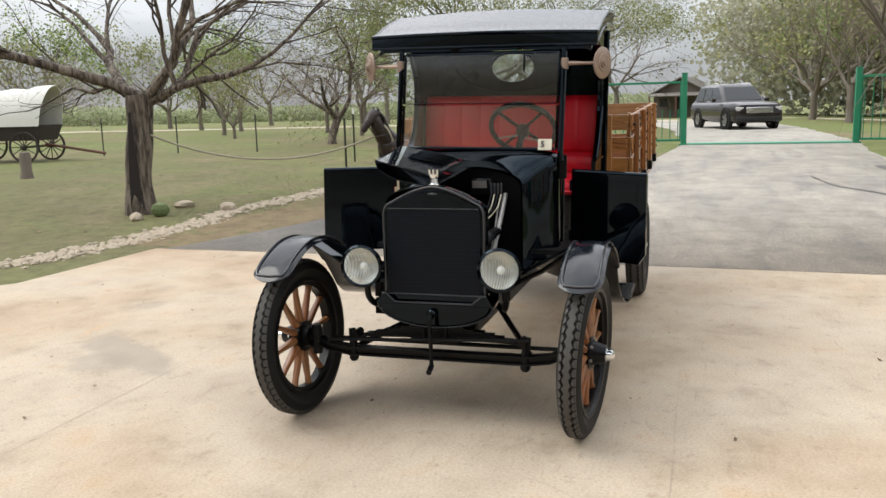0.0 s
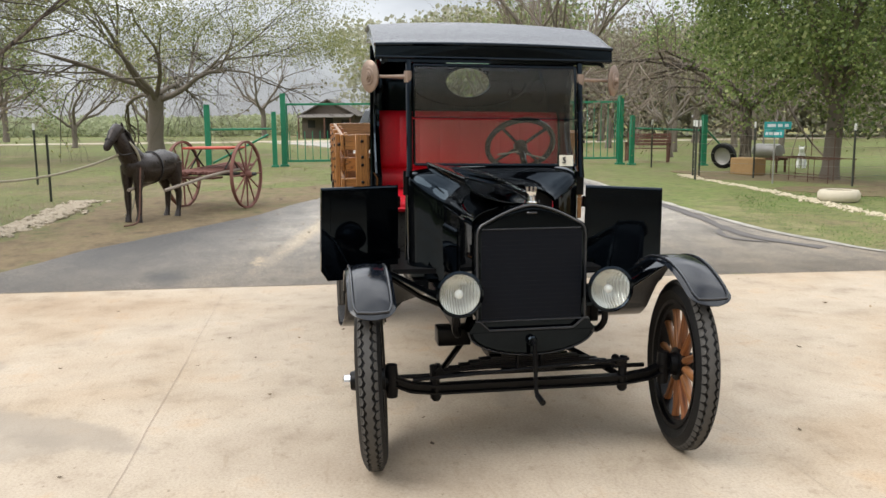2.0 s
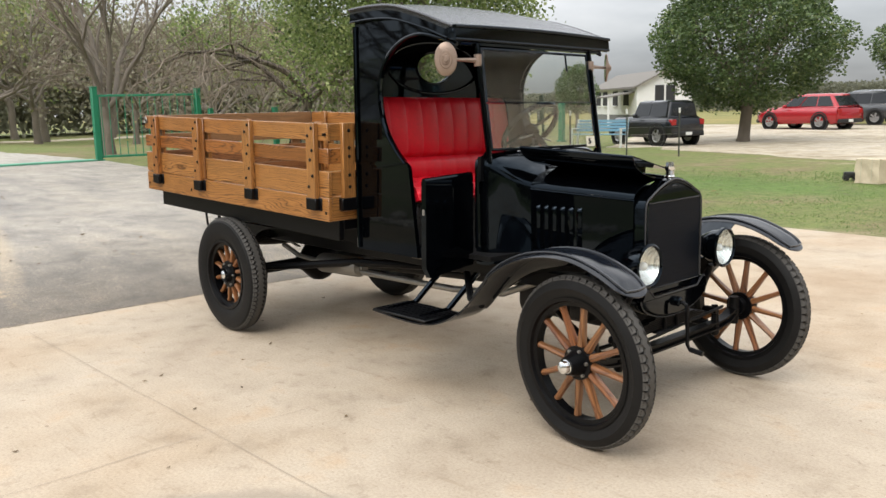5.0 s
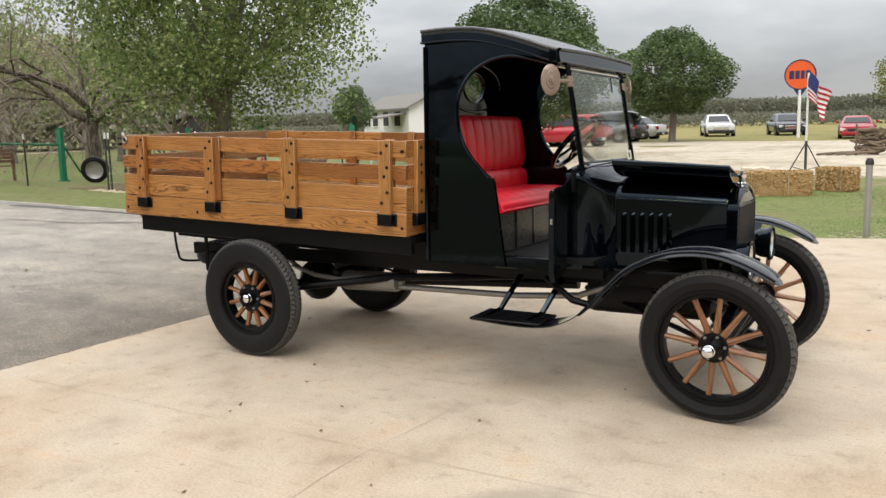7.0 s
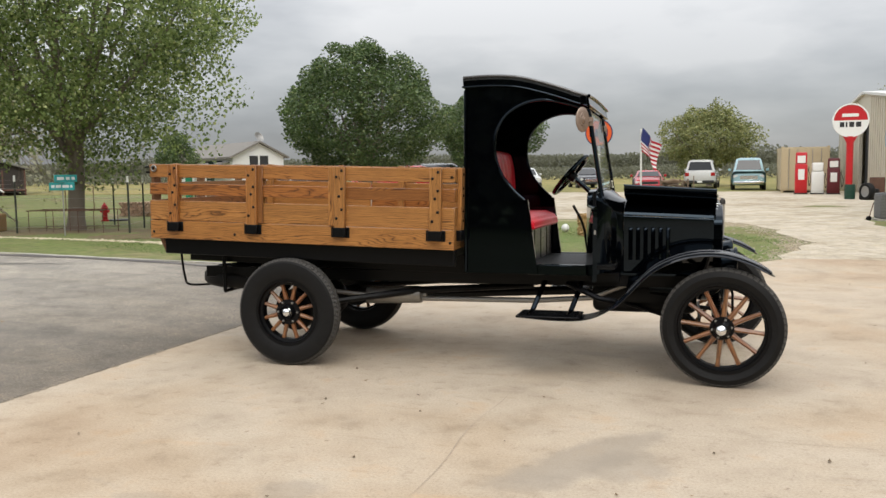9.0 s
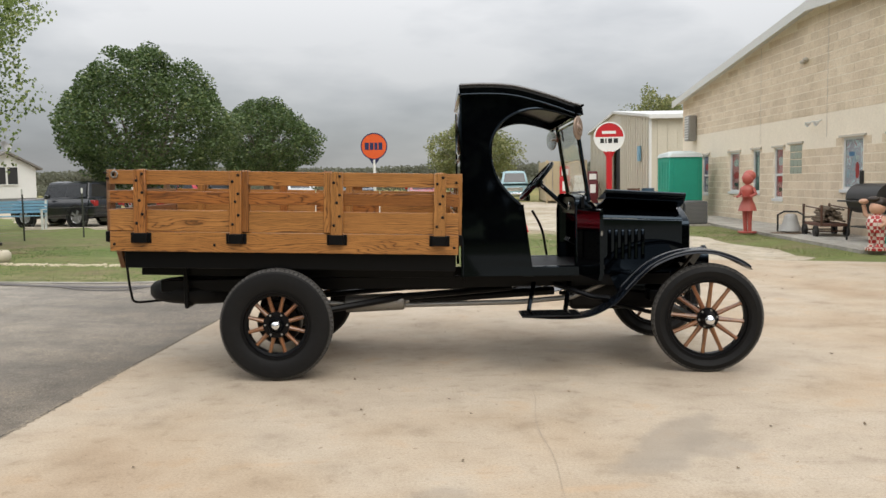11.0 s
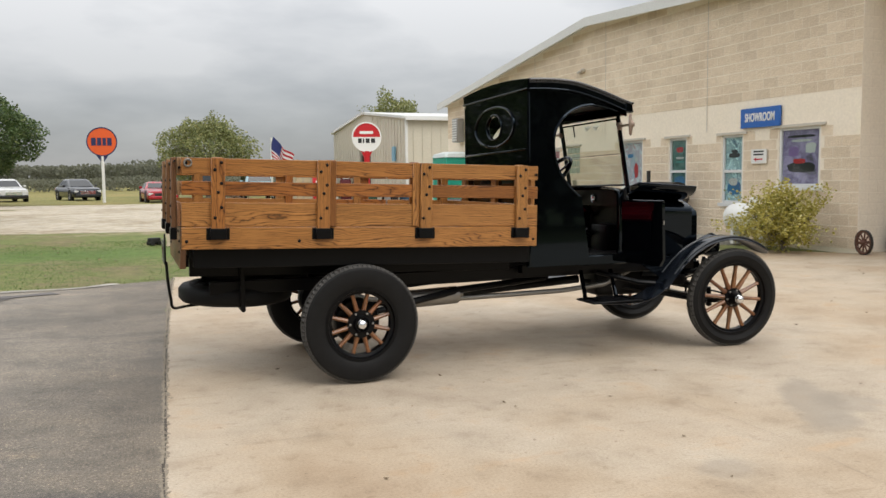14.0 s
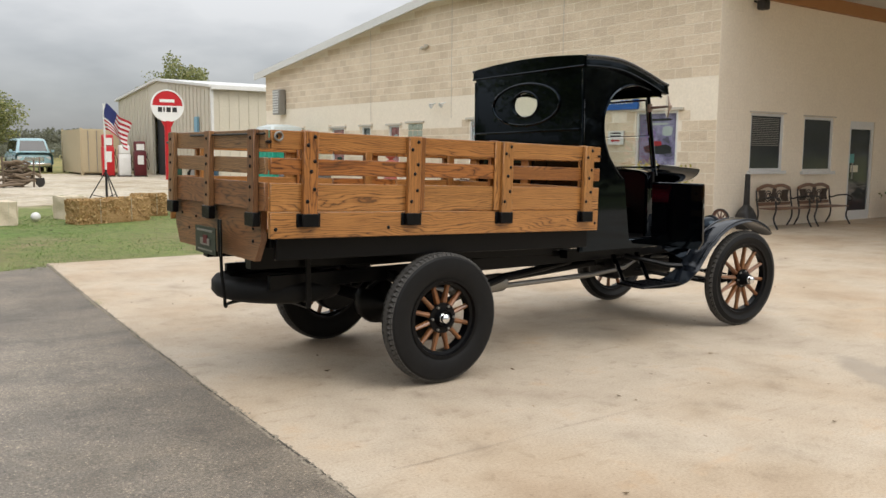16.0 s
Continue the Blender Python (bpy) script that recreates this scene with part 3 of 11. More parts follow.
for y in (-0.235, 0.235):
    part("bead", tube(B(), [(3.117, y, 0.645), (3.117, y, 1.052)], 0.0045, 6), BLACK, radiator)
edge = rad_outline(0.250, 0.64, 1.080, 1.167, 20)
part("shell_bead", tube(B(), [(3.116, y, z) for y, z in edge], 0.0055, 6), BEAD, radiator, "raised bead round the shell")
edge = rad_outline(0.236, 1.062, 1.078, 1.150, 20)[3:-3]
part("shell_bead", tube(B(), [(3.116, y, z) for y, z in edge], 0.004, 6), BLACK, radiator)
part("badge", bevelled(box(B(), 3.113, 3.119, -0.024, 0.024, 1.127, 1.137), 0.003, 1), BEAD, radiator, "small worn raised badge")
bm = lathe(B(), [(0, 0), (0.026, 0), (0.027, 0.008), (0.021, 0.012), (0.019, 0.034), (0.024, 0.040), (0.024, 0.056), (0, 0.056)], 12, pose(3.085, 0.002, 1.170))
for y in (-0.017, 0.002, 0.021):
    box(bm, 3.077, 3.093, y - 0.005, y + 0.005, 1.222, 1.246)
part("radiator_cap", bm, CHROME, truck, "nickel radiator cap with a notched top")

# cowl and hood
def section(w, zb, zs, zt, n=10, e=1.0):
    """Body cross-section from the right bottom over the top to the left bottom."""
    arc = [(-w * math.cos(math.pi * k / (2 * n)) ** e, zs + (zt - zs) * math.sin(math.pi * k / (2 * n)) ** e) for k in range(n)] + [(0.0, zt)]
    full = [(-w, zb)] + arc
    return full + [(-y, z) for y, z in reversed(full[:-1])]


COWL = [(2.20, 0.472, 0.70, 1.215, 1.296, 0.5), (2.27, 0.470, 0.70, 1.212, 1.300, 0.5), (2.305, 0.455, 0.70, 1.20, 1.290, 0.55), (2.34, 0.420, 0.70, 1.175, 1.268, 0.65), (2.375, 0.370, 0.70, 1.145, 1.242, 0.8), (2.41, 0.322, 0.70, 1.122, 1.222, 0.95), (2.44, 0.298, 0.70, 1.112, 1.213, 1.0)]
bm = B()
rings = [[(x, y, z) for y, z in section(w, zb, zs, zt, 12, e)] for x, w, zb, zs, zt, e in COWL]
loft(bm, rings, False, False)
inner_r = [[(x - 0.006, y * 0.965, z - 0.012) for x, y, z in r] for r in rings]
loft(bm, inner_r, False, False)
part("cowl", bm, BLACK, truck)
bm = B()
prism(bm, [(y, z) for y, z in section(0.29, 0.70, 1.105, 1.2)], 2.395, 2.41, "x")
part("firewall", bm, BLACK_WORN, truck)


def hood_at(x):
    t = (x - 2.44) / (3.06 - 2.44)
    return 0.298 + t * (0.262 - 0.298), 1.112 + t * (1.085 - 1.112), 1.213 + t * (1.168 - 1.213)


def hood_fn(u, v):
    x = 2.442 + u * 0.616
    w, zs, zt = hood_at(x)
    a = v * math.pi / 2
    return (x, -w * math.cos(a), zs + (zt - zs) * math.sin(a))


part("hood_top", sheet(B(), hood_fn, 4, 10, 0.004), BLACK, truck)


def hood_side(u, v):
    x = 2.442 + u * 0.616
    w, zs, _ = hood_at(x)
    return (x, -w - 0.002, 0.70 + v * (zs - 0.012 - 0.70))


bm = sheet(B(), hood_side, 4, 2, 0.004, (0, -1, 0))
side = part("hood_side_panel", bm, BLACK, truck)
louver = B()
loft(louver, [[(dx, -d, z) for dx, d in ((-0.016, 0.0), (-0.010, 0.012 * k), (0.004, 0.016 * k), (0.014, 0.0))] for z, k in ((-0.115, 0.0), (-0.105, 0.8), (0.0, 1.0), (0.100, 1.0), (0.112, 0.6), (0.118, 0.0))], False, False)
louver = mesh_of("louver", louver, BLACK)
for k in range(6):
    x = 2.49 + k * 0.052
    part("louver", louver, BLACK, side, "", Matrix.Translation((x, -hood_at(x)[0] - 0.004, 0.905)))
part("hood_hinge", tube(B(), [(2.44, -hood_at(2.44)[0] - 0.001, 1.104), (3.06, -hood_at(3.06)[0] - 0.001, 1.078)], 0.006), BLACK, truck)
part("hood_shelf", box(B(), 2.42, 3.06, -0.36, -0.26, 0.685, 0.70), BLACK, truck)
part("hood_shelf", box(B(), 2.42, 3.06, 0.26, 0.36, 0.685, 0.70), BLACK, truck)


def folded_fn(u, v):
    """The other half of the hood top, turned over about the centre hinge."""
    b = v * math.pi / 2
    w, h = 0.394 - 0.091 * u, 0.114
    return (2.445 + u * 0.63, 0.01 - w * math.sin(b), 1.213 - 0.041 * u + h * (1 - math.cos(b)))


def leaf_fn(u, v):
    """Its side panel, folded back flat on top of it."""
    return (2.445 + u * 0.63, (-0.384 + 0.091 * u) + v * (0.365 - 0.075 * u), 1.333 - 0.041 * u - (0.085 - 0.01 * u) * v)


fold = part("folded_hood_panel", sheet(B(), folded_fn, 6, 12, 0.006), BLACK, truck, "open hood panel folded over")
part("folded_side_leaf", sheet(B(), leaf_fn, 6, 4, 0.006), BLACK, fold, "louvered side panel laid back on the hood")
part("leaf_hinge", tube(B(), [Vector(leaf_fn(k / 6, 0.0)) + Vector((0, 0, -0.006)) for k in range(7)], 0.008, 8), BLACK, fold)
part("leaf_lip", tube(B(), [Vector(leaf_fn(k / 6, 1.0)) for k in range(7)], 0.006, 6), BLACK, fold)
for k in range(6):
    u = 0.10 + k * 0.083
    pts = [Vector(leaf_fn(u, v)) + Vector((0, 0, q)) for v, q in ((0.30, 0.0), (0.36, 0.006), (0.62, 0.008), (0.86, 0.006), (0.90, 0.0))]
    part("louver", tube(B(), pts, [0.004, 0.009, 0.011, 0.010, 0.004], 6), BLACK, fold)
part("hood_center_hinge", tube(B(), [(2.43, 0.01, 1.213), (3.06, 0.01, 1.172)], 0.007), BLACK, truck)

# engine bay on the open side
bm = B()
box(bm, 2.425, 2.48, 0.02, 0.13, 1.06, 1.15)
coil = part("coil_box", bevelled(bm, 0.006, 1), BLACK_WORN, truck)
bm = B()
box(bm, 2.478, 2.484, 0.03, 0.11, 1.1, 1.14)
part("terminal_cover", bm, STEEL, coil)
for k in range(4):
    y = 0.14 + 0.018 * k
    part("spark_terminal", lathe(B(), [(0, 0), (0.007, 0), (0.007, 0.05), (0.004, 0.06), (0, 0.06)], 8, pose(2.5, y, 1.07)), BEAD, truck)
    part("ignition_wire", tube(B(), curve_pts([(2.5, y, 1.07), (2.56, y - 0.01, 1.0), (2.6, y - 0.04 - 0.01 * k, 0.94), (2.64 + 0.05 * k, 0.08, 0.985)], 5), 0.004, 6), WIRE if k % 2 else BLACK_WORN, truck)
part("steering_shaft", tube(B(), [(2.42, 0.2, 1.06), (2.9, 0.2, 0.64)], 0.014), STEEL, truck)
part("throttle_rod", tube(B(), [(2.42, 0.16, 1.0), (2.7, 0.17, 0.72)], 0.006), STEEL, truck)
part("intake_manifold", tube(B(), curve_pts([(2.5, 0.15, 0.82), (2.6, 0.19, 0.88), (2.75, 0.19, 0.88), (2.85, 0.15, 0.82)], 5), 0.025), BLACK_WORN, truck)
part("water_hose", tube(B(), curve_pts([(2.86, 0.0, 1.02), (2.95, 0.0, 1.1), (3.06, 0.0, 1.1)], 4), 0.028, 12), BLACK_WORN, truck)

# headlamps
for s in (-1, 1):
    m = pose(3.20, s * 0.342, 0.79, 0, 90, 0) @ Matrix.Scale(0.92, 4)
    bm = lathe(B(), [(0, -0.15), (0.03, -0.148), (0.07, -0.12), (0.095, -0.06), (0.102, -0.01), (0.112, -0.008), (0.114, 0.008), (0.104, 0.014), (0.098, 0.006)], 36, m)
    lamp = part("headlamp", bm, BLACK, truck, "round black headlamp")
    part("reflector", lathe(B(), [(0, -0.085), (0.04, -0.075), (0.075, -0.04), (0.098, 0.0)], 32, m), LENS, lamp)
    bm = lathe(B(), [(0.0985, 0.004), (0.07, 0.011), (0.03, 0.014), (0, 0.0145)], 32, m)
    ob = part("lens", bm, CLEAR, lamp, "fluted clear glass lens")
    ob.visible_shadow = False
    part("lamp_bracket", tube(B(), curve_pts([(3.13, s * 0.342, 0.69), (3.1, s * 0.35, 0.62), (3.05, s * 0.33, 0.57), (2.95, s * 0.31, 0.57)], 4), 0.016), BLACK_WORN, truck)
    part("bulb", sphere(B(), (3.170, s * 0.342, 0.785), 0.021, 14, 10), FROST, lamp, "bulb whitened for the lens highlight")

# front fenders and running boards
FEND = curve_pts([(1.76, 0.445), (2.0, 0.43), (2.2, 0.435), (2.33, 0.475), (2.44, 0.55), (2.55, 0.665), (2.66, 0.772), (2.78, 0.838), (2.90, 0.875), (3.03, 0.888), (3.15, 0.876), (3.27, 0.836), (3.36, 0.79), (3.425, 0.745)], 4)


def fender_fn(s):
    n = len(FEND) - 1
    def fn(u, v):
        f = u * n
        i = min(int(f), n - 1)
        p = FEND[i] + (FEND[i + 1] - FEND[i]) * (f - i)
        hw = 0.10 if p.x > 2.5 else 0.10 + 0.03 * min(1, (2.5 - p.x) / 0.4)
        end = (3.425 - p.x) * 1.28
        if end < 0.10:
            hw *= max(0.02, 1 - (1 - max(0.0, end) / 0.10) ** 2.3) ** 0.5
        c = 2 * v - 1
        fade = min(1.0, max(0.0, end) / 0.10)
        crown = 0.016 * (1 - c * c) * fade if p.x > 2.4 else 0.0
        lip = -0.012 * fade * max(0.0, abs(c) - 0.8) / 0.2 if p.x > 2.4 else 0.0
        return (p.x, s * (0.722 + (0.012 if p.x > 2.6 else 0)) + c * hw, p.y + crown + lip)
    return fn


for s in (-1, 1):
    fen = part("front_fender", sheet(B(), fender_fn(s), 104, 12, 0.006), FENDER, truck, "glossy black curved fender")
    side = [(0.35 + 0.615 * k / 30, 0.90) for k in range(31)]
    loop = side + [(0.965 + 0.008 * math.sin(math.pi * k / 8), 0.90 - 0.80 * k / 8) for k in range(1, 8)] + [(u, 0.10) for u, _ in reversed(side)]
    part("fender_bead", tube(B(), [Vector(fender_fn(s)(u, v)) + Vector((0, 0, 0.004)) for u, v in loop], 0.006, 6), BEAD, fen)
    def skirt(u, v, s=s):
        x = 2.48 + u * 0.62
        zt = interp([(p.x, p.y) for p in FEND], x) - 0.01
        return (x, s * (0.64 - v * (0.30 - 0.02 * u)), zt - v * (zt - 0.69) * (0.9 if u < 0.6 else 0.85))
    part("inner_apron", sheet(B(), skirt, 12, 5, 0.005), BLACK, truck)
    part("fender_iron", tube(B(), [(2.95, s * 0.33, 0.66), (3.0, s * 0.5, 0.75), (3.03, s * 0.70, 0.89)], 0.012), BLACK_WORN, truck)
    bm = B()
    box(bm, 1.755, 2.19, s * 0.72 - 0.13, s * 0.72 + 0.13, 0.436, 0.452)
    rb = part("running_board", bevelled(bm, 0.005, 1), BLACK_WORN, truck, "black ribbed running board step")
    for k in range(7):
        y = s * 0.72 - 0.105 + 0.035 * k
        part("tread_rib", box(B(), 1.775, 2.17, y - 0.005, y + 0.005, 0.4515, 0.456), BLACK_WORN, rb)
    for x in (1.83, 2.1):
        part("step_bracket", tube(B(), [(x, s * 0.80, 0.445), (x, s * 0.60, 0.45), (x + 0.06, s * 0.42, 0.64)], [0.014, 0.018, 0.018], 6), BLACK, truck)
    part("step_strut", tube(B(), [(2.05, s * 0.4, 0.62), (2.3, s * 0.62, 0.55), (2.42, s * 0.66, 0.54)], 0.02), BLACK_WORN, truck)

# cab
# the cab leans a little to the driver's side
LEAN = Matrix.Translation((0, 0, 0.7)) @ Matrix.Rotation(radians(-1.1), 4, "X") @ Matrix.Translation((0, 0, -0.7))


def cab_part(name, bm, mat, label="", m=None, smooth=40):
    return part(name, bm, mat, truck, label, LEAN @ (m or Matrix.Identity(4)), smooth)


ROOF = [(1.345, 2.095), (1.52, 2.099), (1.71, 2.087), (1.87, 2.050), (2.03, 2.000), (2.13, 1.963), (2.215, 1.937)]
ARCH = [(2.195, 1.842), (2.14, 1.865), (2.06, 1.890), (1.91, 1.918), (1.77, 1.895), (1.65, 1.825), (1.575, 1.71), (1.562, 1.60), (1.575, 1.50), (1.62, 1.39), (1.70, 1.29), (1.775, 1.222)]
arch_s = [(p.x, p.y) for p in curve_pts(ARCH, 4)]
for s in (-1, 1):
    bm = B()
    poly = [(1.335, 0.70), (1.345, 2.06)] + [(x, z - 0.02) for x, z in ROOF[1:-1]] + [(2.20, 1.915)] + arch_s + [(1.80, 1.205), (1.868, 0.70)]
    prism(bm, poly, s * 0.58, s * 0.605)
    cab_part("cab_side", bm, BLACK, "black C-shaped cab side panel")
    cab_part("arch_bead", tube(B(), [(x, s * 0.606, z) for x, z in arch_s], 0.011, 8), BLACK)
    bm = B()
    box(bm, 1.335, 1.80, s * 0.603 - 0.009, s * 0.603 + 0.009, 1.207, 1.222)
    cab_part("belt_molding", bm, BLACK)
    bm = tube(B(), [(1.345, s * 0.612, 0.71), (1.35, s * 0.612, 2.0)], 0.012, 8)
    cab_part("corner_bead", bm, BLACK)


def roof_fn(u, v):
    pts = ROOF_S
    i = min(int(u * (len(pts) - 1)), len(pts) - 2)
    k = u * (len(pts) - 1) - i
    p = pts[i] + (pts[i + 1] - pts[i]) * k
    c = 2 * v - 1
    return (p.x, c * 0.645, p.y + 0.034 * (1 - c * c) * (1.0 - 0.6 * u))


ROOF_S = curve_pts(ROOF, 3)
cab_part("roof", sheet(B(), roof_fn, 18, 12, 0.03), BLACK_CANVAS, "black cloth-covered crowned cab roof")
for s in (-1, 1):
    bm = B()
    loft(bm, [[(p.x, s * 0.628 + dy, p.y + dz) for dy, dz in ((-0.014, -0.080), (0.014, -0.080), (0.014, -0.004), (-0.014, -0.004))] for p in ROOF_S])
    cab_part("roof_side_rail", bm, BLACK)
    cab_part("roof_edge_bead", tube(B(), [(p.x, s * 0.646, p.y - 0.006) for p in ROOF_S], 0.010, 8), BLACK_CANVAS)
    cab_part("roof_edge_bead", tube(B(), [(p.x, s * 0.642, p.y - 0.074) for p in ROOF_S], 0.006, 8), BLACK)
    cab_part("corner_bracket", bevelled(box(B(), 2.165, 2.212, s * 0.644 - 0.004, s * 0.644 + 0.004, 1.868, 1.93), 0.003, 1), BLACK)
bm = sheet(B(), lambda u, v: (2.222 + 0.010 * (1 - v), (2 * u - 1) * 0.645, 1.862 + 0.074 * v + 0.012 * v * (1 - (2 * u - 1) ** 2)), 14, 3, 0.024, (1, 0, 0))
cab_part("front_valance", bm, BLACK)
for z, rr_ in ((1.931, 0.010), (1.868, 0.007)):
    cab_part("valance_bead", tube(B(), [(2.228, (2 * k / 12 - 1) * 0.645, z + (0.012 if rr_ > 0.008 else 0.0) * (1 - (2 * k / 12 - 1) ** 2)) for k in range(13)], rr_, 8), BLACK)
bm = sheet(B(), lambda u, v: (1.341 - 0.004 * v, (2 * u - 1) * 0.632, 2.020 + 0.072 * v + 0.034 * v * (1 - (2 * u - 1) ** 2)), 14, 3, 0.014, (-1, 0, 0))
cab_part("rear_valance", bm, BLACK)
cab_part("valance_bead", tube(B(), [(1.336, -0.632, 2.024), (1.336, 0.632, 2.024)], 0.007, 8), BLACK)
bm = B()
N = 48
ring_h, ring_o = [], []
for k in range(N):
    a = 2 * math.pi * k / N
    c, sn = math.cos(a), math.sin(a)
    ring_h.append((0.140 * c, 1.78 + 0.092 * sn))
    q = 1 / max(abs(c) / 0.585, (sn / (2.06 - 1.78) if sn > 0 else -sn / (1.78 - 0.72)) + 1e-9)
    ring_o.append((q * c, 1.78 + q * sn))
loft(bm, [[(1.345, y, z) for y, z in ring_o], [(1.345, y, z) for y, z in ring_h], [(1.36, y, z) for y, z in ring_h], [(1.36, y, z) for y, z in ring_o]], True, False, True)
cab_part("cab_rear_wall", bm, BLACK, "black cab back with oval window")
for ry_, rz_, rr_ in ((0.380, 0.158, 0.010), (0.147, 0.099, 0.007)):
    cab_part("oval_molding", tube(B(), [(1.342, ry_ * math.cos(2 * math.pi * k / 40), 1.785 + rz_ * math.sin(2 * math.pi * k / 40)) for k in range(41)], rr_, 8), BLACK)
    cab_part("oval_molding", tube(B(), [(1.362, ry_ * math.cos(2 * math.pi * k / 40), 1.785 + rz_ * math.sin(2 * math.pi * k / 40)) for k in range(41)], rr_, 8), BLACK)
cab_part("rear_belt", bevelled(box(B(), 1.332, 1.346, -0.59, 0.59, 1.572, 1.588), 0.004, 2), BLACK)
ob = cab_part("rear_glass", lathe(B(), [(0, 0), (0.13, 0), (0.13, 0.004), (0, 0.004)], 32, pose(1.35, 0, 1.78, 0, 90, 0) @ Matrix.Diagonal((0.69, 1.06, 1, 1))), CLEAR)
ob.visible_shadow = False
cab_part("headliner", sheet(B(), lambda u, v: (1.37 + u * 0.8, (2 * v - 1) * 0.575, interp(ROOF, 1.37 + u * 0.8) - 0.045 + 0.02 * (1 - (2 * v - 1) ** 2)), 10, 8, 0.008), BLACK_WORN)
cab_part("header_beam", box(B(), 2.155, 2.200, -0.58, 0.58, 1.845, 1.905), BLACK)

# floor, sills, seat
bm = B()
box(bm, 1.36, 2.40, -0.57, 0.57, 0.735, 0.76)
cab_part("floor_board", bm, RUBBER, "black rubber-covered floor")
for s in (-1, 1):
    bm = B()
    box(bm, 1.79, 2.21, s * 0.56 - 0.03, s * 0.56 + 0.03, 0.69, 0.765)
    cab_part("door_sill", bevelled(bm, 0.006, 1), BLACK)
    cab_part("body_sill", box(B(), 1.36, 2.42, s * 0.42 - 0.04, s * 0.42 + 0.04, 0.64, 0.70), BLACK_WORN)
bm = B()
box(bm, 1.44, 1.785, -0.53, 0.53, 0.76, 1.02)
seat_box = cab_part("seat_riser", bevelled(bm, 0.005, 1), RISER)
for y in (-0.27, 0.0, 0.27):
    part("riser_strip", box(B(), 1.783, 1.790, y - 0.008, y + 0.008, 0.77, 1.01), BLACK, seat_box)


def pleat(u, n):
    return abs(math.sin(math.pi * n * u)) ** 0.5


bm = sheet(B(), lambda u, v: (1.42 + 0.40 * v + (0.020 * math.sin(math.pi * min(1, max(0, (v - 0.85) / 0.15)) / 2) if v > 0.85 else 0), -0.56 + 1.12 * u, 1.02 + 0.09 * math.sqrt(max(0.0, 1 - (max(0, v - 0.8) / 0.2) ** 2)) + 0.010 * pleat(u, 8) * (1 if 0.1 < v < 0.8 else 0.3)), 64, 14, 0.03)
cushion = cab_part("seat_cushion", bm, RED, "red pleated vinyl seat")
bm = B()
box(bm, 1.42, 1.835, -0.56, 0.56, 1.003, 1.075)
part("cushion_base", bevelled(bm, 0.025, 3), RED, cushion)


def back_fn(u, v):
    """Seat back of two padded rolls, the upper one tall, with stitched pleats."""
    q = v / 0.28 if v < 0.28 else (v - 0.28) / 0.72
    bulge = 0.035 + 0.042 * math.sqrt(max(0.0, 1 - (2 * q - 1) ** 2)) ** 0.7 + 0.009 * pleat(u, 9) * (1 if v > 0.30 else 0.6)
    return (1.42 + bulge - 0.05 * v, -0.572 + 1.144 * u, 1.10 + 0.50 * v)


cab_part("seat_back", sheet(B(), back_fn, 90, 25, 0.05, (1, 0, 0)), RED, "red pleated vinyl seat back")

# doors, both swung open forwards
for s in (-1, 1):
    hinge = pose(2.215, s * 0.528, 0, 0, 0, 0) @ Matrix.Rotation(radians(s * 78), 4, "Z")
    bm = B()
    poly = [(0.0, 0.70), (0.0, 1.175), (0.42, 1.165), (0.425, 0.74), (0.39, 0.685)]
    prism(bm, poly, -0.014, 0.014)
    door = cab_part("door", bevelled(bm, 0.006, 2), BLACK, "black cab door swung open", hinge)
    part("door_trim", tube(B(), [(0.0, 0.0, 1.18), (0.42, 0.0, 1.17)], 0.012, 8), BLACK, door)
    bm = B()
    prism(bm, [(0.03, 0.74), (0.03, 1.14), (0.37, 1.13), (0.375, 0.76), (0.35, 0.735)], -0.018 if s > 0 else 0.014, -0.014 if s > 0 else 0.018)
    part("door_lining", bm, BLACK, door)
    for z in (0.82, 1.1):
        part("hinge", lathe(B(), [(0, -0.03), (0.012, -0.03), (0.012, 0.03), (0, 0.03)], 10, pose(-0.005, 0, z)), BLACK_WORN, door)
    part("latch", box(B(), 0.39, 0.425, -0.006, 0.006, 1.0, 1.03), STEEL, door)

# windscreen
def ws(y, t):
    return Vector((2.292 - 0.085 * t, y, 1.297 + 0.54 * t))


for s in (-1, 1):
    cab_part("windscreen_post", tube(B(), [(2.30, s * 0.475, 1.24), ws(s * 0.47, 0.0), ws(s * 0.47, 1.03)], 0.016, 8), BLACK)
    cab_part("post_brace", tube(B(), [(2.205, s * 0.476, 0.78), (2.205, s * 0.476, 1.20), (2.285, s * 0.474, 1.30)], 0.008, 8), BLACK)
for t0, t1, nm in ((0.015, 0.455, "lower_pane"), (0.475, 0.985, "upper_pane")):
    bm = B()
    a, b, c, d = ws(-0.445, t0), ws(0.445, t0), ws(0.445, t1), ws(-0.445, t1)
    off = Vector((0.004, 0, 0))
    loft(bm, [[a, b, c, d], [a + off, b + off, c + off, d + off]])
    ob = cab_part(nm, bm, VEILED_PANE if nm == "lower_pane" else TOP_PANE, "clear flat windscreen glass")
    ob.visible_shadow = False
    fr = B()
    for p, q in ((a, b), (b, c), (c, d), (d, a)):
        if nm == "lower_pane" and (p, q) == (c, d):
            continue
        tube(fr, [p, q], 0.003 if nm == "upper_pane" and (p, q) == (a, b) else 0.008, 6)
    cab_part("windscreen_frame", fr, BLACK)
bm = B()
c = ws(0.385, 0.06) + Vector((0.012, 0, 0))
box(bm, -0.002, 0.002, -0.038, 0.038, -0.03, 0.03)
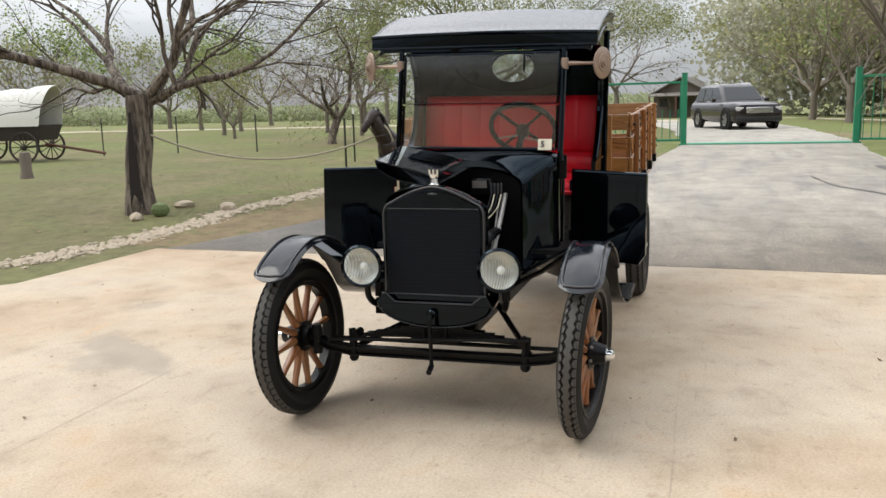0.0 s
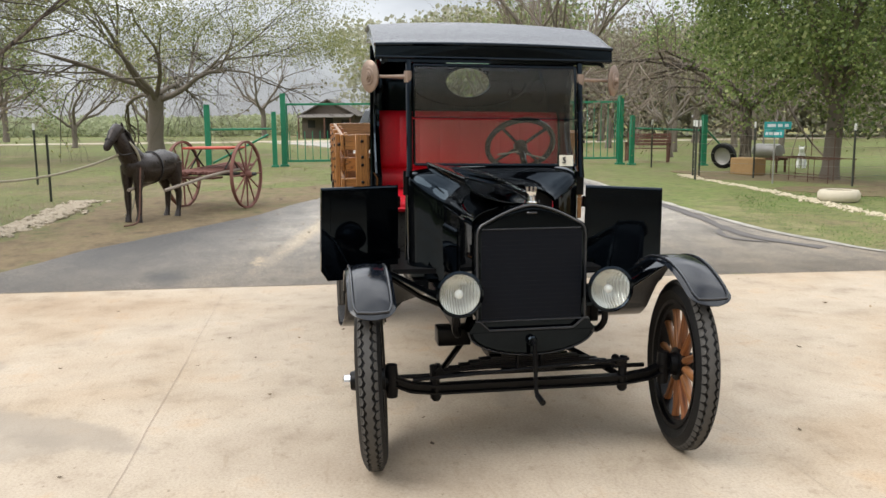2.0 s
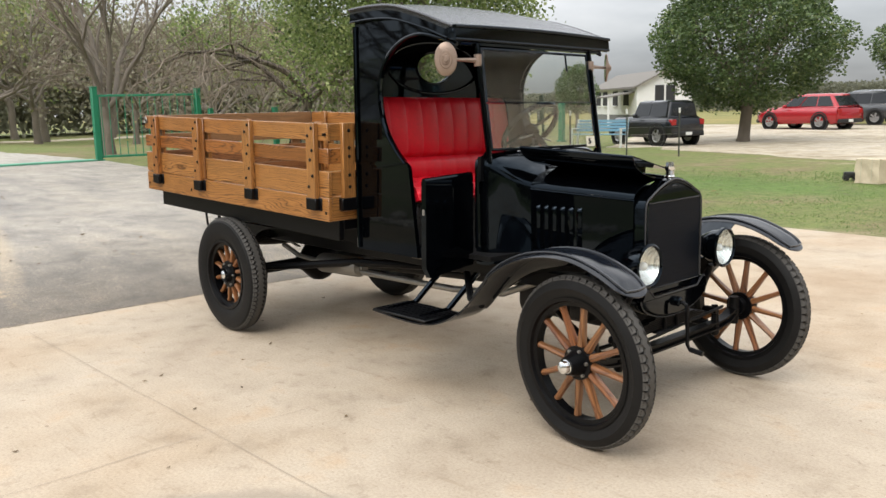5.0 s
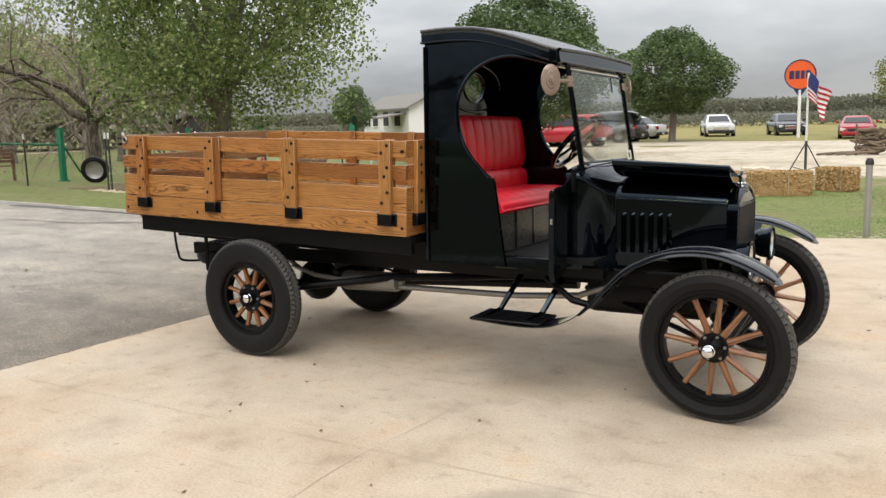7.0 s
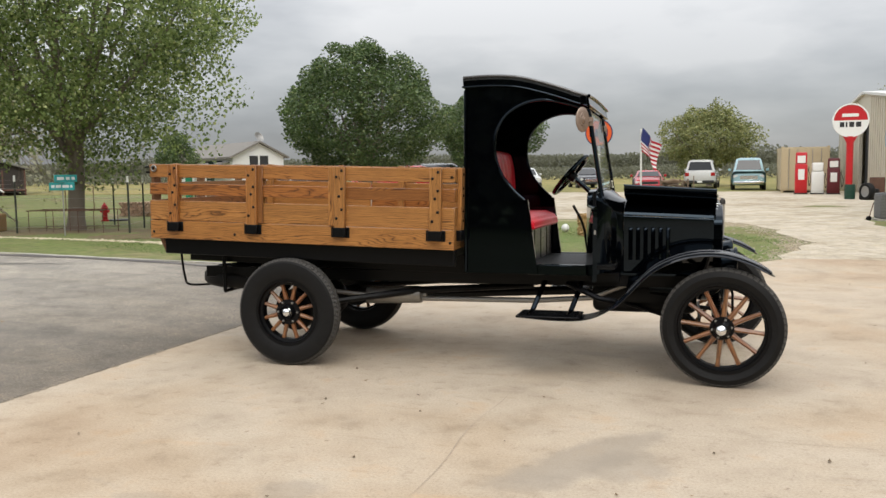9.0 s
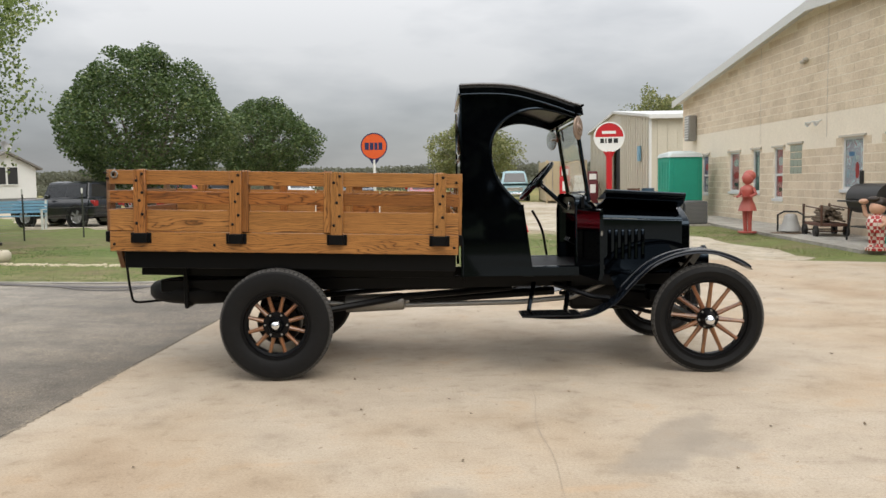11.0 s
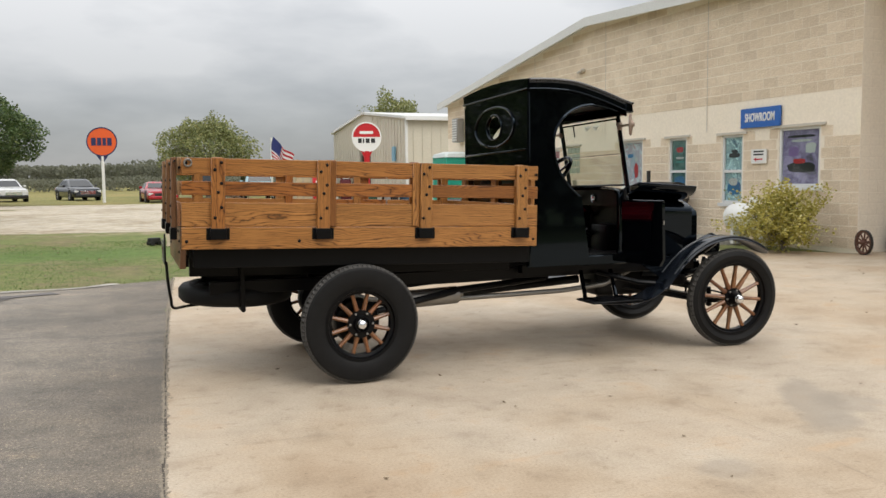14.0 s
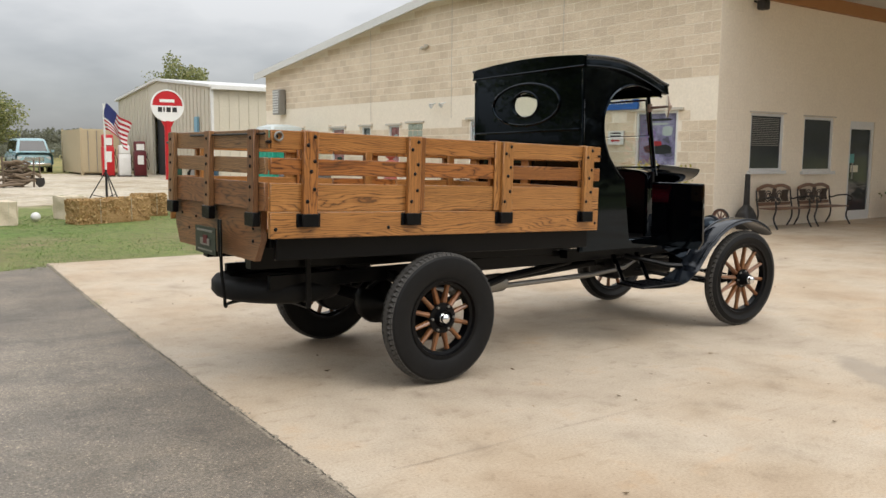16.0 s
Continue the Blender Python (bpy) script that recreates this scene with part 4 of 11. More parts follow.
stk = cab_part("windscreen_sticker", bm, PAPER, "cream paper sticker on the glass", Matrix.Translation(c) @ pose(0, 0, 0, 0, -9, 0))
lettering("5", 0.045, INK, stk, pose(0.003, -0.012, 0, 90, 0, 90), bold=0.001)
cab_part("wiper", tube(B(), [ws(0.25, 0.985), ws(0.25, 0.8)], 0.006, 6), BLACK)

# mirrors on brass arms
for s in (-1, 1):
    p = ws(s * 0.475, 0.87)
    q = Vector((p.x - 0.03, s * 0.675, p.z - 0.0))
    arm = cab_part("mirror_arm", tube(B(), [p, (p + q) / 2, q], [0.014, 0.009, 0.009], 8), BRASS, "brass mirror arm")
    part("arm_clamp", lathe(B(), [(0, -0.03), (0.02, -0.03), (0.022, 0), (0.02, 0.03), (0, 0.03)], 12, Matrix.Translation(p)), BRASS, arm)
    m = Matrix.Translation(q) @ pose(0, 0, 0, 0, 0, s * 42) @ pose(0, 0, 0, 0, 90, 0) @ Matrix.Diagonal((1, 0.68, 1, 1))
    bm = lathe(B(), [(0, 0.03), (0.014, 0.03), (0.018, 0.02), (0.026, 0.02), (0.03, 0.013), (0.044, 0.013), (0.048, 0.008), (0.079, 0.006), (0.086, 0.0), (0.083, -0.006)], 32, m)
    mir = cab_part("mirror", bm, BRASS, "round copper-backed mirror with concentric rings")
    part("mirror_glass", lathe(B(), [(0, -0.007), (0.082, -0.007)], 32, m), CHROME, mir)

# steering wheel and controls
hubp = Vector((1.99, 0.20, 1.405))
axis = (Vector((1.99, 0.2, 1.405)) - Vector((2.38, 0.2, 1.06))).normalized()
mq = Matrix.Translation(hubp) @ axis.to_track_quat("Z", "Y").to_matrix().to_4x4()
sw = cab_part("steering_wheel", tube(B(), [mq @ Vector((0.19 * math.cos(2 * math.pi * k / 32), 0.19 * math.sin(2 * math.pi * k / 32), 0)) for k in range(33)], 0.017, 8), BLACK, "black four-spoke steering wheel")
bm = lathe(B(), [(0, -0.05), (0.035, -0.05), (0.04, 0.0), (0.03, 0.015), (0, 0.018)], 16, mq)
part("hub", bm, BLACK_WORN, sw)
for k in range(4):
    a = math.pi / 4 + k * math.pi / 2
    part("spoke", tube(B(), [mq @ Vector((0, 0, -0.01)), mq @ Vector((0.185 * math.cos(a), 0.185 * math.sin(a), 0))], 0.010, 6), BLACK, sw)
cab_part("steering_column", tube(B(), [hubp, (2.39, 0.2, 1.05)], 0.019, 10), BLACK)
for dz, y2 in ((-0.05, 0.06), (-0.07, 0.34)):
    cab_part("control_lever", tube(B(), [mq @ Vector((0, 0, dz)), Vector((2.03, y2, 1.40 + dz))], 0.005, 6), STEEL)
cab_part("brake_lever", tube(B(), curve_pts([(2.1, 0.42, 0.78), (2.06, 0.43, 1.0), (1.98, 0.43, 1.16)], 4), 0.011, 8), BLACK_WORN)
for k in range(3):
    cab_part("pedal", tube(B(), [(2.38, 0.1 + 0.09 * k, 0.84), (2.24, 0.1 + 0.09 * k, 0.93)], [0.008, 0.02], 6), BLACK_WORN)
cab_part("dashboard", box(B(), 2.24, 2.262, -0.5, 0.5, 1.14, 1.27), BLACK_WORN)
bm = lathe(B(), [(0, 0.005), (0.028, 0.005), (0.032, 0), (0.034, 0.02)], 20, pose(2.235, -0.06, 1.2, 0, -90, 0))
cab_part("ammeter", bm, CHROME)

# stake bed: the sills fall a little towards the cab
TILT = pose(0, 0, 0, 0, 1.6, 0)
bed = part("cargo_bed", bevelled(box(B(), -1.1, 1.27, -0.38, -0.30, 0.71, 0.86), 0.004, 1), BLACK_WORN, truck, "wooden stake bed with oak side racks", TILT)
part("sill", bevelled(box(B(), -1.1, 1.27, 0.30, 0.38, 0.71, 0.86), 0.004, 1), BLACK_WORN, bed)
for s in (-1, 1):
    part("edge_sill", bevelled(box(B(), -1.1, 1.27, s * 0.70 - 0.02, s * 0.70 + 0.02, 0.80, 0.945), 0.004, 1), BLACK_WORN, bed)
for k in range(7):
    x = -1.08 + k * 0.385
    part("cross_member", bevelled(box(B(), x - 0.04, x + 0.04, -0.68, 0.68, 0.862, 0.943), 0.004, 1), BLACK_WORN, bed)
CACHE = {}


def plank(name, parent, length, width, thick, m, label="", mat=None):
    """Board with its length along local x, width along z, thickness along y."""
    mat = mat or OAK
    key = (name, round(length, 3), round(width, 3), round(thick, 3), mat.name)
    if key not in CACHE:
        bm = B()
        box(bm, -length / 2, length / 2, -thick / 2, thick / 2, -width / 2, width / 2)
        CACHE[key] = mesh_of(name, bevelled(bm, 0.003, 1), mat)
    return part(name, CACHE[key], mat, parent, label, m)


BOLT = mesh_of("bolt", lathe(B(), [(0, 0.007), (0.006, 0.006), (0.011, 0.001), (0.011, -0.002)], 8), BLACK_WORN)
L0, L1, BT = -1.175, 1.285, 0.925
for k in range(8):
    y = -0.70 + k * 0.2
    plank("floor_plank", bed, L1 - L0 - 0.06, 0.196, 0.022, pose((L0 + L1) / 2, y, BT + 0.035, 90, 0, 0))
STAKES = (-0.955, -0.285, 0.425, 1.15)
for s in (-1, 1):
    yo = s * 0.785
    plank("side_board", bed, L1 - L0, 0.140, 0.028, pose((L0 + L1) / 2, yo, BT + 0.070, 0, 0, 0))
    segs = ((L0, -0.245), (-0.235, 0.385), (0.395, L1)) if s < 0 else ((L0, 0.05), (0.06, 0.62), (0.63, L1))
    for a, b in segs:
        for zc, wd in ((0.220, 0.150), (0.384, 0.088), (0.523, 0.100)):
            plank("slat", bed, b - a, wd, 0.022, pose((a + b) / 2, yo, BT + zc, 0, 0, 0))
    for i, x in enumerate(STAKES):
        st = plank("stake", bed, 0.50, 0.085, 0.032, pose(x, yo + s * 0.028, BT + 0.325, 0, 90, 0))
        plank("inner_stake", bed, 0.50, 0.06, 0.025, pose(x + (0.06 if i in (1,) else -0.07 if i == 2 else 0.0), yo - s * 0.026, BT + 0.33, 0, 90, 0))
        if i in (1, 2):
            plank("end_cleat", bed, 0.43, 0.05, 0.012, pose(x + (0.062 if i == 1 else -0.068), yo + s * 0.018, BT + 0.36, 0, 90, 0))
        bm = B()
        box(bm, x - 0.072, x + 0.072, yo + s * 0.012, yo + s * 0.022, BT + 0.06, BT + 0.135)
        box(bm, x - 0.050, x + 0.050, yo + s * 0.018, yo + s * 0.05, BT + 0.062, BT + 0.133)
        pk = part("stake_pocket", bevelled(bm, 0.004, 1), BLACK_WORN, bed, "black iron stake pocket")
        for dx, dz in ((-0.02, 0.20), (0.02, 0.265), (0.0, 0.36), (0.02, 0.415), (-0.02, 0.5), (0.02, 0.545)):
            part("bolt", BOLT, BLACK_WORN, bed, "", pose(x + dx, yo + s * 0.045, BT + dz, 90 if s < 0 else -90, 0, 0))
    for dx in (L0 + 0.03, -0.44, L1 - 0.03):
        part("bolt", BOLT, BLACK_WORN, bed, "", pose(dx, yo + s * 0.014, BT + 0.05, 90 if s < 0 else -90, 0, 0))
    part("bolt", BOLT, BLACK_WORN, bed, "", pose(L0 + 0.03, yo + s * 0.012, BT + 0.54, 90 if s < 0 else -90, 0, 0))
for xe, sg in ((L0 - 0.012, -1), (L1 - 0.02, 1)):
    zb = 0.235 if sg > 0 else 0.03
    if sg < 0:
        cut = [(-0.68, 0.14), (-0.68, -0.02), (-0.60, -0.145), (0.60, -0.145), (0.68, -0.02), (0.68, 0.14)]
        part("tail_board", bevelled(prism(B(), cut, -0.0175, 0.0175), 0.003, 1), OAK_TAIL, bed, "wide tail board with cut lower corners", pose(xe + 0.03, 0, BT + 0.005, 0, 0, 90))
        for y, z in ((-0.58, 0.04), (-0.58, -0.03), (-0.47, 0.10), (0.30, 0.05), (0.42, -0.03), (0.55, 0.06)):
            part("bolt", BOLT, BLACK_WORN, bed, "", pose(xe + 0.011, y, BT + z, 0, -90, 0))
    else:
        plank("head_board", bed, 1.54, 0.148, 0.028, pose(xe, 0, BT + 0.074, 0, 0, 90))
    for zc, wd in ((0.220, 0.150), (0.384, 0.088), (0.523, 0.100)):
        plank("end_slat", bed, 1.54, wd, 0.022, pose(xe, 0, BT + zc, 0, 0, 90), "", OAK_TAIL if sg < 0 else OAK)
    for y in (-0.66, -0.02, 0.62):
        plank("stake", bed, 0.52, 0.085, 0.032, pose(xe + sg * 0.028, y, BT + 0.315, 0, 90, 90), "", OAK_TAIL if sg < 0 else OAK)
        bm = B()
        box(bm, xe + sg * 0.01, xe + sg * 0.05, y - 0.06, y + 0.06, BT + 0.06, BT + 0.135)
        part("stake_pocket", bevelled(bm, 0.004, 1), BLACK_WORN, bed, "black iron stake pocket")
        for dz in (0.2, 0.27, 0.38, 0.43, 0.53):
            part("bolt", BOLT, BLACK_WORN, bed, "", pose(xe + sg * 0.045, y, BT + dz, 0, 90 if sg > 0 else -90, 0))
    for s in (-1, 1):
        part("corner_latch", tube(B(), [(xe, s * 0.77, BT + 0.51), (xe, s * 0.815, BT + 0.51)], 0.009, 8), BLACK_WORN, bed)

# spare wheel hung under the tail, plate and lamp
bm = lathe(B(), [(0.29, -0.055), (0.33, -0.075), (0.38, -0.06), (0.405, -0.03), (0.405, 0.03), (0.38, 0.06), (0.33, 0.075), (0.29, 0.055), (0.275, 0.0)], 40, pose(-0.73, 0.03, 0.575, 0, 1.5, 0), True)
spare = part("spare_tyre", bm, RUBBER, truck, "spare tyre slung flat under the bed")
part("rim", lathe(B(), [(0.24, -0.04), (0.285, -0.05), (0.285, 0.05), (0.24, 0.04)], 36, pose(-0.73, 0.03, 0.575, 0, 1.5, 0), True), BLACK_WORN, spare)
part("carrier_strap", bevelled(box(B(), -0.752, -0.720, -0.428, -0.414, 0.49, 0.84), 0.003, 1), BLACK_WORN, truck)
part("carrier_strap", bevelled(box(B(), -0.752, -0.720, 0.474, 0.488, 0.49, 0.84), 0.003, 1), BLACK_WORN, truck)
part("carrier_bar", tube(B(), [(-0.736, -0.42, 0.495), (-0.736, 0.48, 0.495)], 0.014, 8), BLACK_WORN, truck)
part("carrier_rod", tube(B(), curve_pts([(-1.222, -0.29, 0.84), (-1.215, -0.285, 0.70), (-1.20, -0.28, 0.585), (-1.18, -0.24, 0.515), (-1.05, -0.02, 0.495), (-0.736, 0.05, 0.495)], 4), 0.010, 8), BLACK_WORN, truck)
for y in (-0.31, -0.275):
    part("tail_strap", bevelled(box(B(), -1.232, -1.222, y - 0.009, y + 0.009, 0.82, 1.03), 0.003, 1), BLACK_WORN, truck)
bm = B()
box(bm, -1.232, -1.226, -0.235, 0.085, 0.815, 0.975)
PLATE = basic("dark_green_plate", (0.012, 0.02, 0.014), (0.02, 0.028, 0.02), rough=0.4)
plate = part("registration_plate", bm, PLATE, truck, "dark green plate with worn markings")
fr = B()
for y0, y1, z0, z1 in ((-0.20, 0.05, 0.945, 0.957), (-0.15, 0.0, 0.865, 0.905), (-0.19, 0.04, 0.832, 0.842)):
    box(fr, -1.236, -1.231, y0, y1, z0, z1)
part("plate_marking", fr, STEEL, plate)
part("plate_marking", box(B(), -1.2365, -1.2315, -0.11, -0.05, 0.875, 0.925), RED_DARK, plate)
part("latch_rod", tube(B(), [(-1.212, -0.80, 1.475), (-1.212, 0.30, 1.475)], 0.006, 6), BLACK_WORN, bed, "thin iron rod across the tail rack")
part("eye_ring", tube(B(), [(-1.135 + 0.022 * math.cos(2 * math.pi * k / 14), -0.805, 1.465 + 0.022 * math.sin(2 * math.pi * k / 14)) for k in range(15)], 0.006, 6), STEEL, bed)


# ---- ground ----
def soft_spot(n, l, col, cx, cy, rx, ry, rot, tone, amount, seed=0.0, ragged=0.7, firm=False):
    """Mixes a tone into col over a ragged patch with soft edges."""
    tc, mp, ln = n.new("ShaderNodeTexCoord"), n.new("ShaderNodeMapping"), n.new("ShaderNodeVectorMath")
    mp.vector_type = "TEXTURE"
    mp.inputs["Location"].default_value, mp.inputs["Rotation"].default_value, mp.inputs["Scale"].default_value = (cx, cy, 0), (0, 0, rot), (rx, ry, 1)
    l.new(tc.outputs["Object"], mp.inputs["Vector"])
    ln.operation = "LENGTH"
    l.new(mp.outputs[0], ln.inputs[0])
    ad = n.new("ShaderNodeMath")
    ad.operation = "MULTIPLY_ADD"
    ad.inputs[1].default_value = ragged * 2
    l.new(noise_tex(n, l, 2.6 / max(ry, 0.15) ** 0.5, 6, 0.65), ad.inputs[0])
    l.new(ln.outputs["Value"], ad.inputs[2])
    if firm:
        mr = n.new("ShaderNodeMapRange")
        for k, v in (("From Min", ragged + 0.62), ("From Max", ragged + 1.0), ("To Min", amount), ("To Max", 0.0)):
            mr.inputs[k].default_value = v
        l.new(ad.outputs[0], mr.inputs["Value"])
        f = mr.outputs[0]
    else:
        f = ramp(n, l, ad.outputs[0], [(ragged * 0.5 + 0.35, (amount,) * 3), (1.0, (0, 0, 0))])
    return mixc(n, l, f, col, tone)


def ground_mat(name, stops, big=0.35, mid=2.5, fine=28.0, rough=0.92, bump=0.5, dist=0.02, patch=()):
    m, n, l, p = nodes_of(name)
    a, b, c = noise_tex(n, l, big, 5), noise_tex(n, l, mid, 5), noise_tex(n, l, fine, 5, 0.65)
    mx = n.new("ShaderNodeMath")
    mx.operation = "MULTIPLY_ADD"
    mx.inputs[1].default_value = 0.5
    l.new(b, mx.inputs[0])
    hf = n.new("ShaderNodeMath")
    hf.operation = "MULTIPLY"
    hf.inputs[1].default_value = 0.5
    l.new(a, hf.inputs[0])
    l.new(hf.outputs[0], mx.inputs[2])
    col = ramp(n, l, mx.outputs[0], stops)
    for s in patch:
        col = soft_spot(n, l, col, *s)
    col = mixc(n, l, 0.6, col, ramp(n, l, c, [(0.3, (0.5, 0.5, 0.48)), (0.5, (0.86, 0.86, 0.86)), (0.7, (1.0, 1.0, 0.98))]), "MULTIPLY")
    d = noise_tex(n, l, 5.0, 6, 0.7)
    col = mixc(n, l, 0.55, col, ramp(n, l, d, [(0.34, (0.5, 0.5, 0.5)), (0.48, (0.96, 0.95, 0.93)), (0.62, (1.22, 1.2, 1.12))]), "MULTIPLY")
    l.new(col, p.inputs["Base Color"])
    p.inputs["Roughness"].default_value = rough
    p.inputs["Specular IOR Level"].default_value = 0.25
    bumped(n, l, p, c, bump, dist)
    return m


GRASS = ground_mat("lawn_grass", [(0.36, (0.25, 0.20, 0.12)), (0.43, (0.20, 0.175, 0.085)), (0.48, (0.175, 0.185, 0.070)), (0.58, (0.155, 0.192, 0.058)), (0.66, (0.195, 0.200, 0.082)), (0.72, (0.27, 0.23, 0.13))], 0.12, 0.9, 22, patch=[(-2.5, 10.6, 7.5, 3.4, 0.0, (0.105, 0.175, 0.042), 0.85, 0.0, 0.35), (4.7, 9.5, 1.6, 7.0, 0.0, (0.40, 0.33, 0.23), 0.95), (3.9, 15.0, 3.4, 3.0, 0.4, (0.38, 0.31, 0.21), 0.8), (2.6, 6.45, 7.0, 0.8, 0.0, (0.33, 0.27, 0.17), 0.8), (-0.5, 16.5, 12, 2.0, 0.0, (0.38, 0.31, 0.21), 0.7), (-5.0, 5.4, 9, 1.4, 0.0, (0.30, 0.26, 0.14), 0.8), (-12.0, 9.4, 6.5, 2.0, 0.0, (0.27, 0.215, 0.14), 0.85), (-4.5, 8.8, 5.0, 1.0, 0.1, (0.29, 0.25, 0.14), 0.6), (-13.0, 5.9, 5.0, 1.1, 0.0, (0.30, 0.255, 0.15), 0.7), (-9.5, -3.2, 8.0, 4.5, 0.4, (0.27, 0.21, 0.13), 0.5), (-13, -14, 110, 42, 0.1, (0.128, 0.115, 0.058), 0.85, 0.0, 0.45), (-7, -8.5, 14, 8, 0.3, (0.20, 0.165, 0.095), 0.75), (-10, -12, 9, 4, 0.9, (0.11, 0.13, 0.05), 0.7), (-15, -8, 10, 5, 0.1, (0.26, 0.215, 0.13), 0.6)])
FIELD = ground_mat("dry_field_grass", [(0.38, (0.30, 0.235, 0.09)), (0.5, (0.24, 0.215, 0.075)), (0.62, (0.17, 0.18, 0.06))], 0.03, 0.25, 6)
GRAVEL = ground_mat("pale_caliche_gravel", [(0.36, (0.33, 0.27, 0.185)), (0.48, (0.46, 0.40, 0.31)), (0.6, (0.55, 0.49, 0.40)), (0.68, (0.40, 0.35, 0.265))], 0.25, 1.6, 30)
DIRT = ground_mat("bare_dirt", [(0.38, (0.14, 0.105, 0.062)), (0.5, (0.20, 0.15, 0.088)), (0.62, (0.145, 0.138, 0.062))], 0.5, 3.0, 30)
ASPHALT = None
OLD_ROAD = ground_mat("bleached_road", [(0.4, (0.33, 0.31, 0.275)), (0.55, (0.45, 0.425, 0.38)), (0.66, (0.38, 0.36, 0.32))], 0.3, 1.5, 60, 0.88, 0.4, 0.006)


def concrete_mat():
    m, n, l, p = nodes_of("stained_concrete")
    a, b, c, d = noise_tex(n, l, 0.45, 5), noise_tex(n, l, 2.3, 6, 0.62), noise_tex(n, l, 70, 4, 0.7), noise_tex(n, l, 9.0, 5, 0.65)
    col = ramp(n, l, a, [(0.33, (0.385, 0.288, 0.196)), (0.44, (0.445, 0.353, 0.254)), (0.56, (0.478, 0.402, 0.312)), (0.7, (0.415, 0.340, 0.259))])
    col = mixc(n, l, 0.75, col, ramp(n, l, b, [(0.30, (0.64, 0.61, 0.58)), (0.42, (0.88, 0.865, 0.84)), (0.58, (1.0, 1.0, 1.0)), (0.74, (1.0, 0.87, 0.72))]), "MULTIPLY")
    col = mixc(n, l, 0.55, col, ramp(n, l, d, [(0.28, (0.60, 0.56, 0.51)), (0.42, (1, 1, 1)), (0.60, (1, 1, 1)), (0.72, (1.08, 1.06, 1.03))]), "MULTIPLY")
    col = mixc(n, l, 0.6, col, ramp(n, l, c, [(0.3, (0.62, 0.59, 0.55)), (0.5, (0.93, 0.92, 0.9)), (0.68, (1.1, 1.1, 1.08))]), "MULTIPLY")
    sc = noise_tex(n, l, 3.0, 5, 0.6, stretch=(1.0, 7.0, 1.0), distortion=0.6)
    col = mixc(n, l, 0.34, col, ramp(n, l, sc, [(0.30, (0.68, 0.62, 0.54)), (0.40, (1, 1, 1)), (0.66, (1, 1, 1)), (0.76, (1.0, 0.80, 0.60))]), "MULTIPLY")
    sp, sm = noise_tex(n, l, 22.0, 3, 0.5), noise_tex(n, l, 46.0, 2, 0.5)
    col = mixc(n, l, 0.6, col, ramp(n, l, sp, [(0.25, (0.40, 0.35, 0.30)), (0.31, (1, 1, 1))]), "MULTIPLY")
    col = mixc(n, l, 0.6, col, ramp(n, l, sm, [(0.24, (0.42, 0.38, 0.33)), (0.29, (1, 1, 1)), (0.73, (1, 1, 1)), (0.78, (1.25, 1.22, 1.16))]), "MULTIPLY")
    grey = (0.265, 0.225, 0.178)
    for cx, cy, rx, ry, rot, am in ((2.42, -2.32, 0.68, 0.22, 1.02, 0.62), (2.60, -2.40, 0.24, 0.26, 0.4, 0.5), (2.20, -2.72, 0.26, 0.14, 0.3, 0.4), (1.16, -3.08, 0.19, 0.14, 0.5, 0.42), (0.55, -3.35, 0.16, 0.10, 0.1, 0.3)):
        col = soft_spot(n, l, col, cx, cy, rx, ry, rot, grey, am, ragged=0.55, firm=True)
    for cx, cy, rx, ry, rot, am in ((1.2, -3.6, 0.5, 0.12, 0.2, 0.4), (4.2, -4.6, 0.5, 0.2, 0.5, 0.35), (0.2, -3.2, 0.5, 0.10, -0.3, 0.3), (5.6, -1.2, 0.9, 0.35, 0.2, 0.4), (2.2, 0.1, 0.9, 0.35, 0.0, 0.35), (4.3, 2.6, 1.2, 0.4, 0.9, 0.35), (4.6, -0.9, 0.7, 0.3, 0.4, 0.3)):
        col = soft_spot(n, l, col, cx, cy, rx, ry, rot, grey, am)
    for cx, cy, rx, ry, rot, am in ((3.0, -4.2, 1.3, 0.3, 0.3, 0.35), (6.2, -3.4, 1.5, 0.5, 0.8, 0.35), (0.4, -4.3, 1.2, 0.25, 0.0, 0.35), (4.4, -2.4, 1.0, 0.25, -0.2, 0.3), (1.9, -3.0, 0.9, 0.16, 0.05, 0.4), (0.3, -2.6, 0.8, 0.18, 0.1, 0.35)):
        col = soft_spot(n, l, col, cx, cy, rx, ry, rot, (0.50, 0.33, 0.19), am)
    l.new(col, p.inputs["Base Color"])
    p.inputs["Roughness"].default_value = 0.72
    p.inputs["Specular IOR Level"].default_value = 0.35
    bumped(n, l, p, c, 0.4, 0.006)
    return m


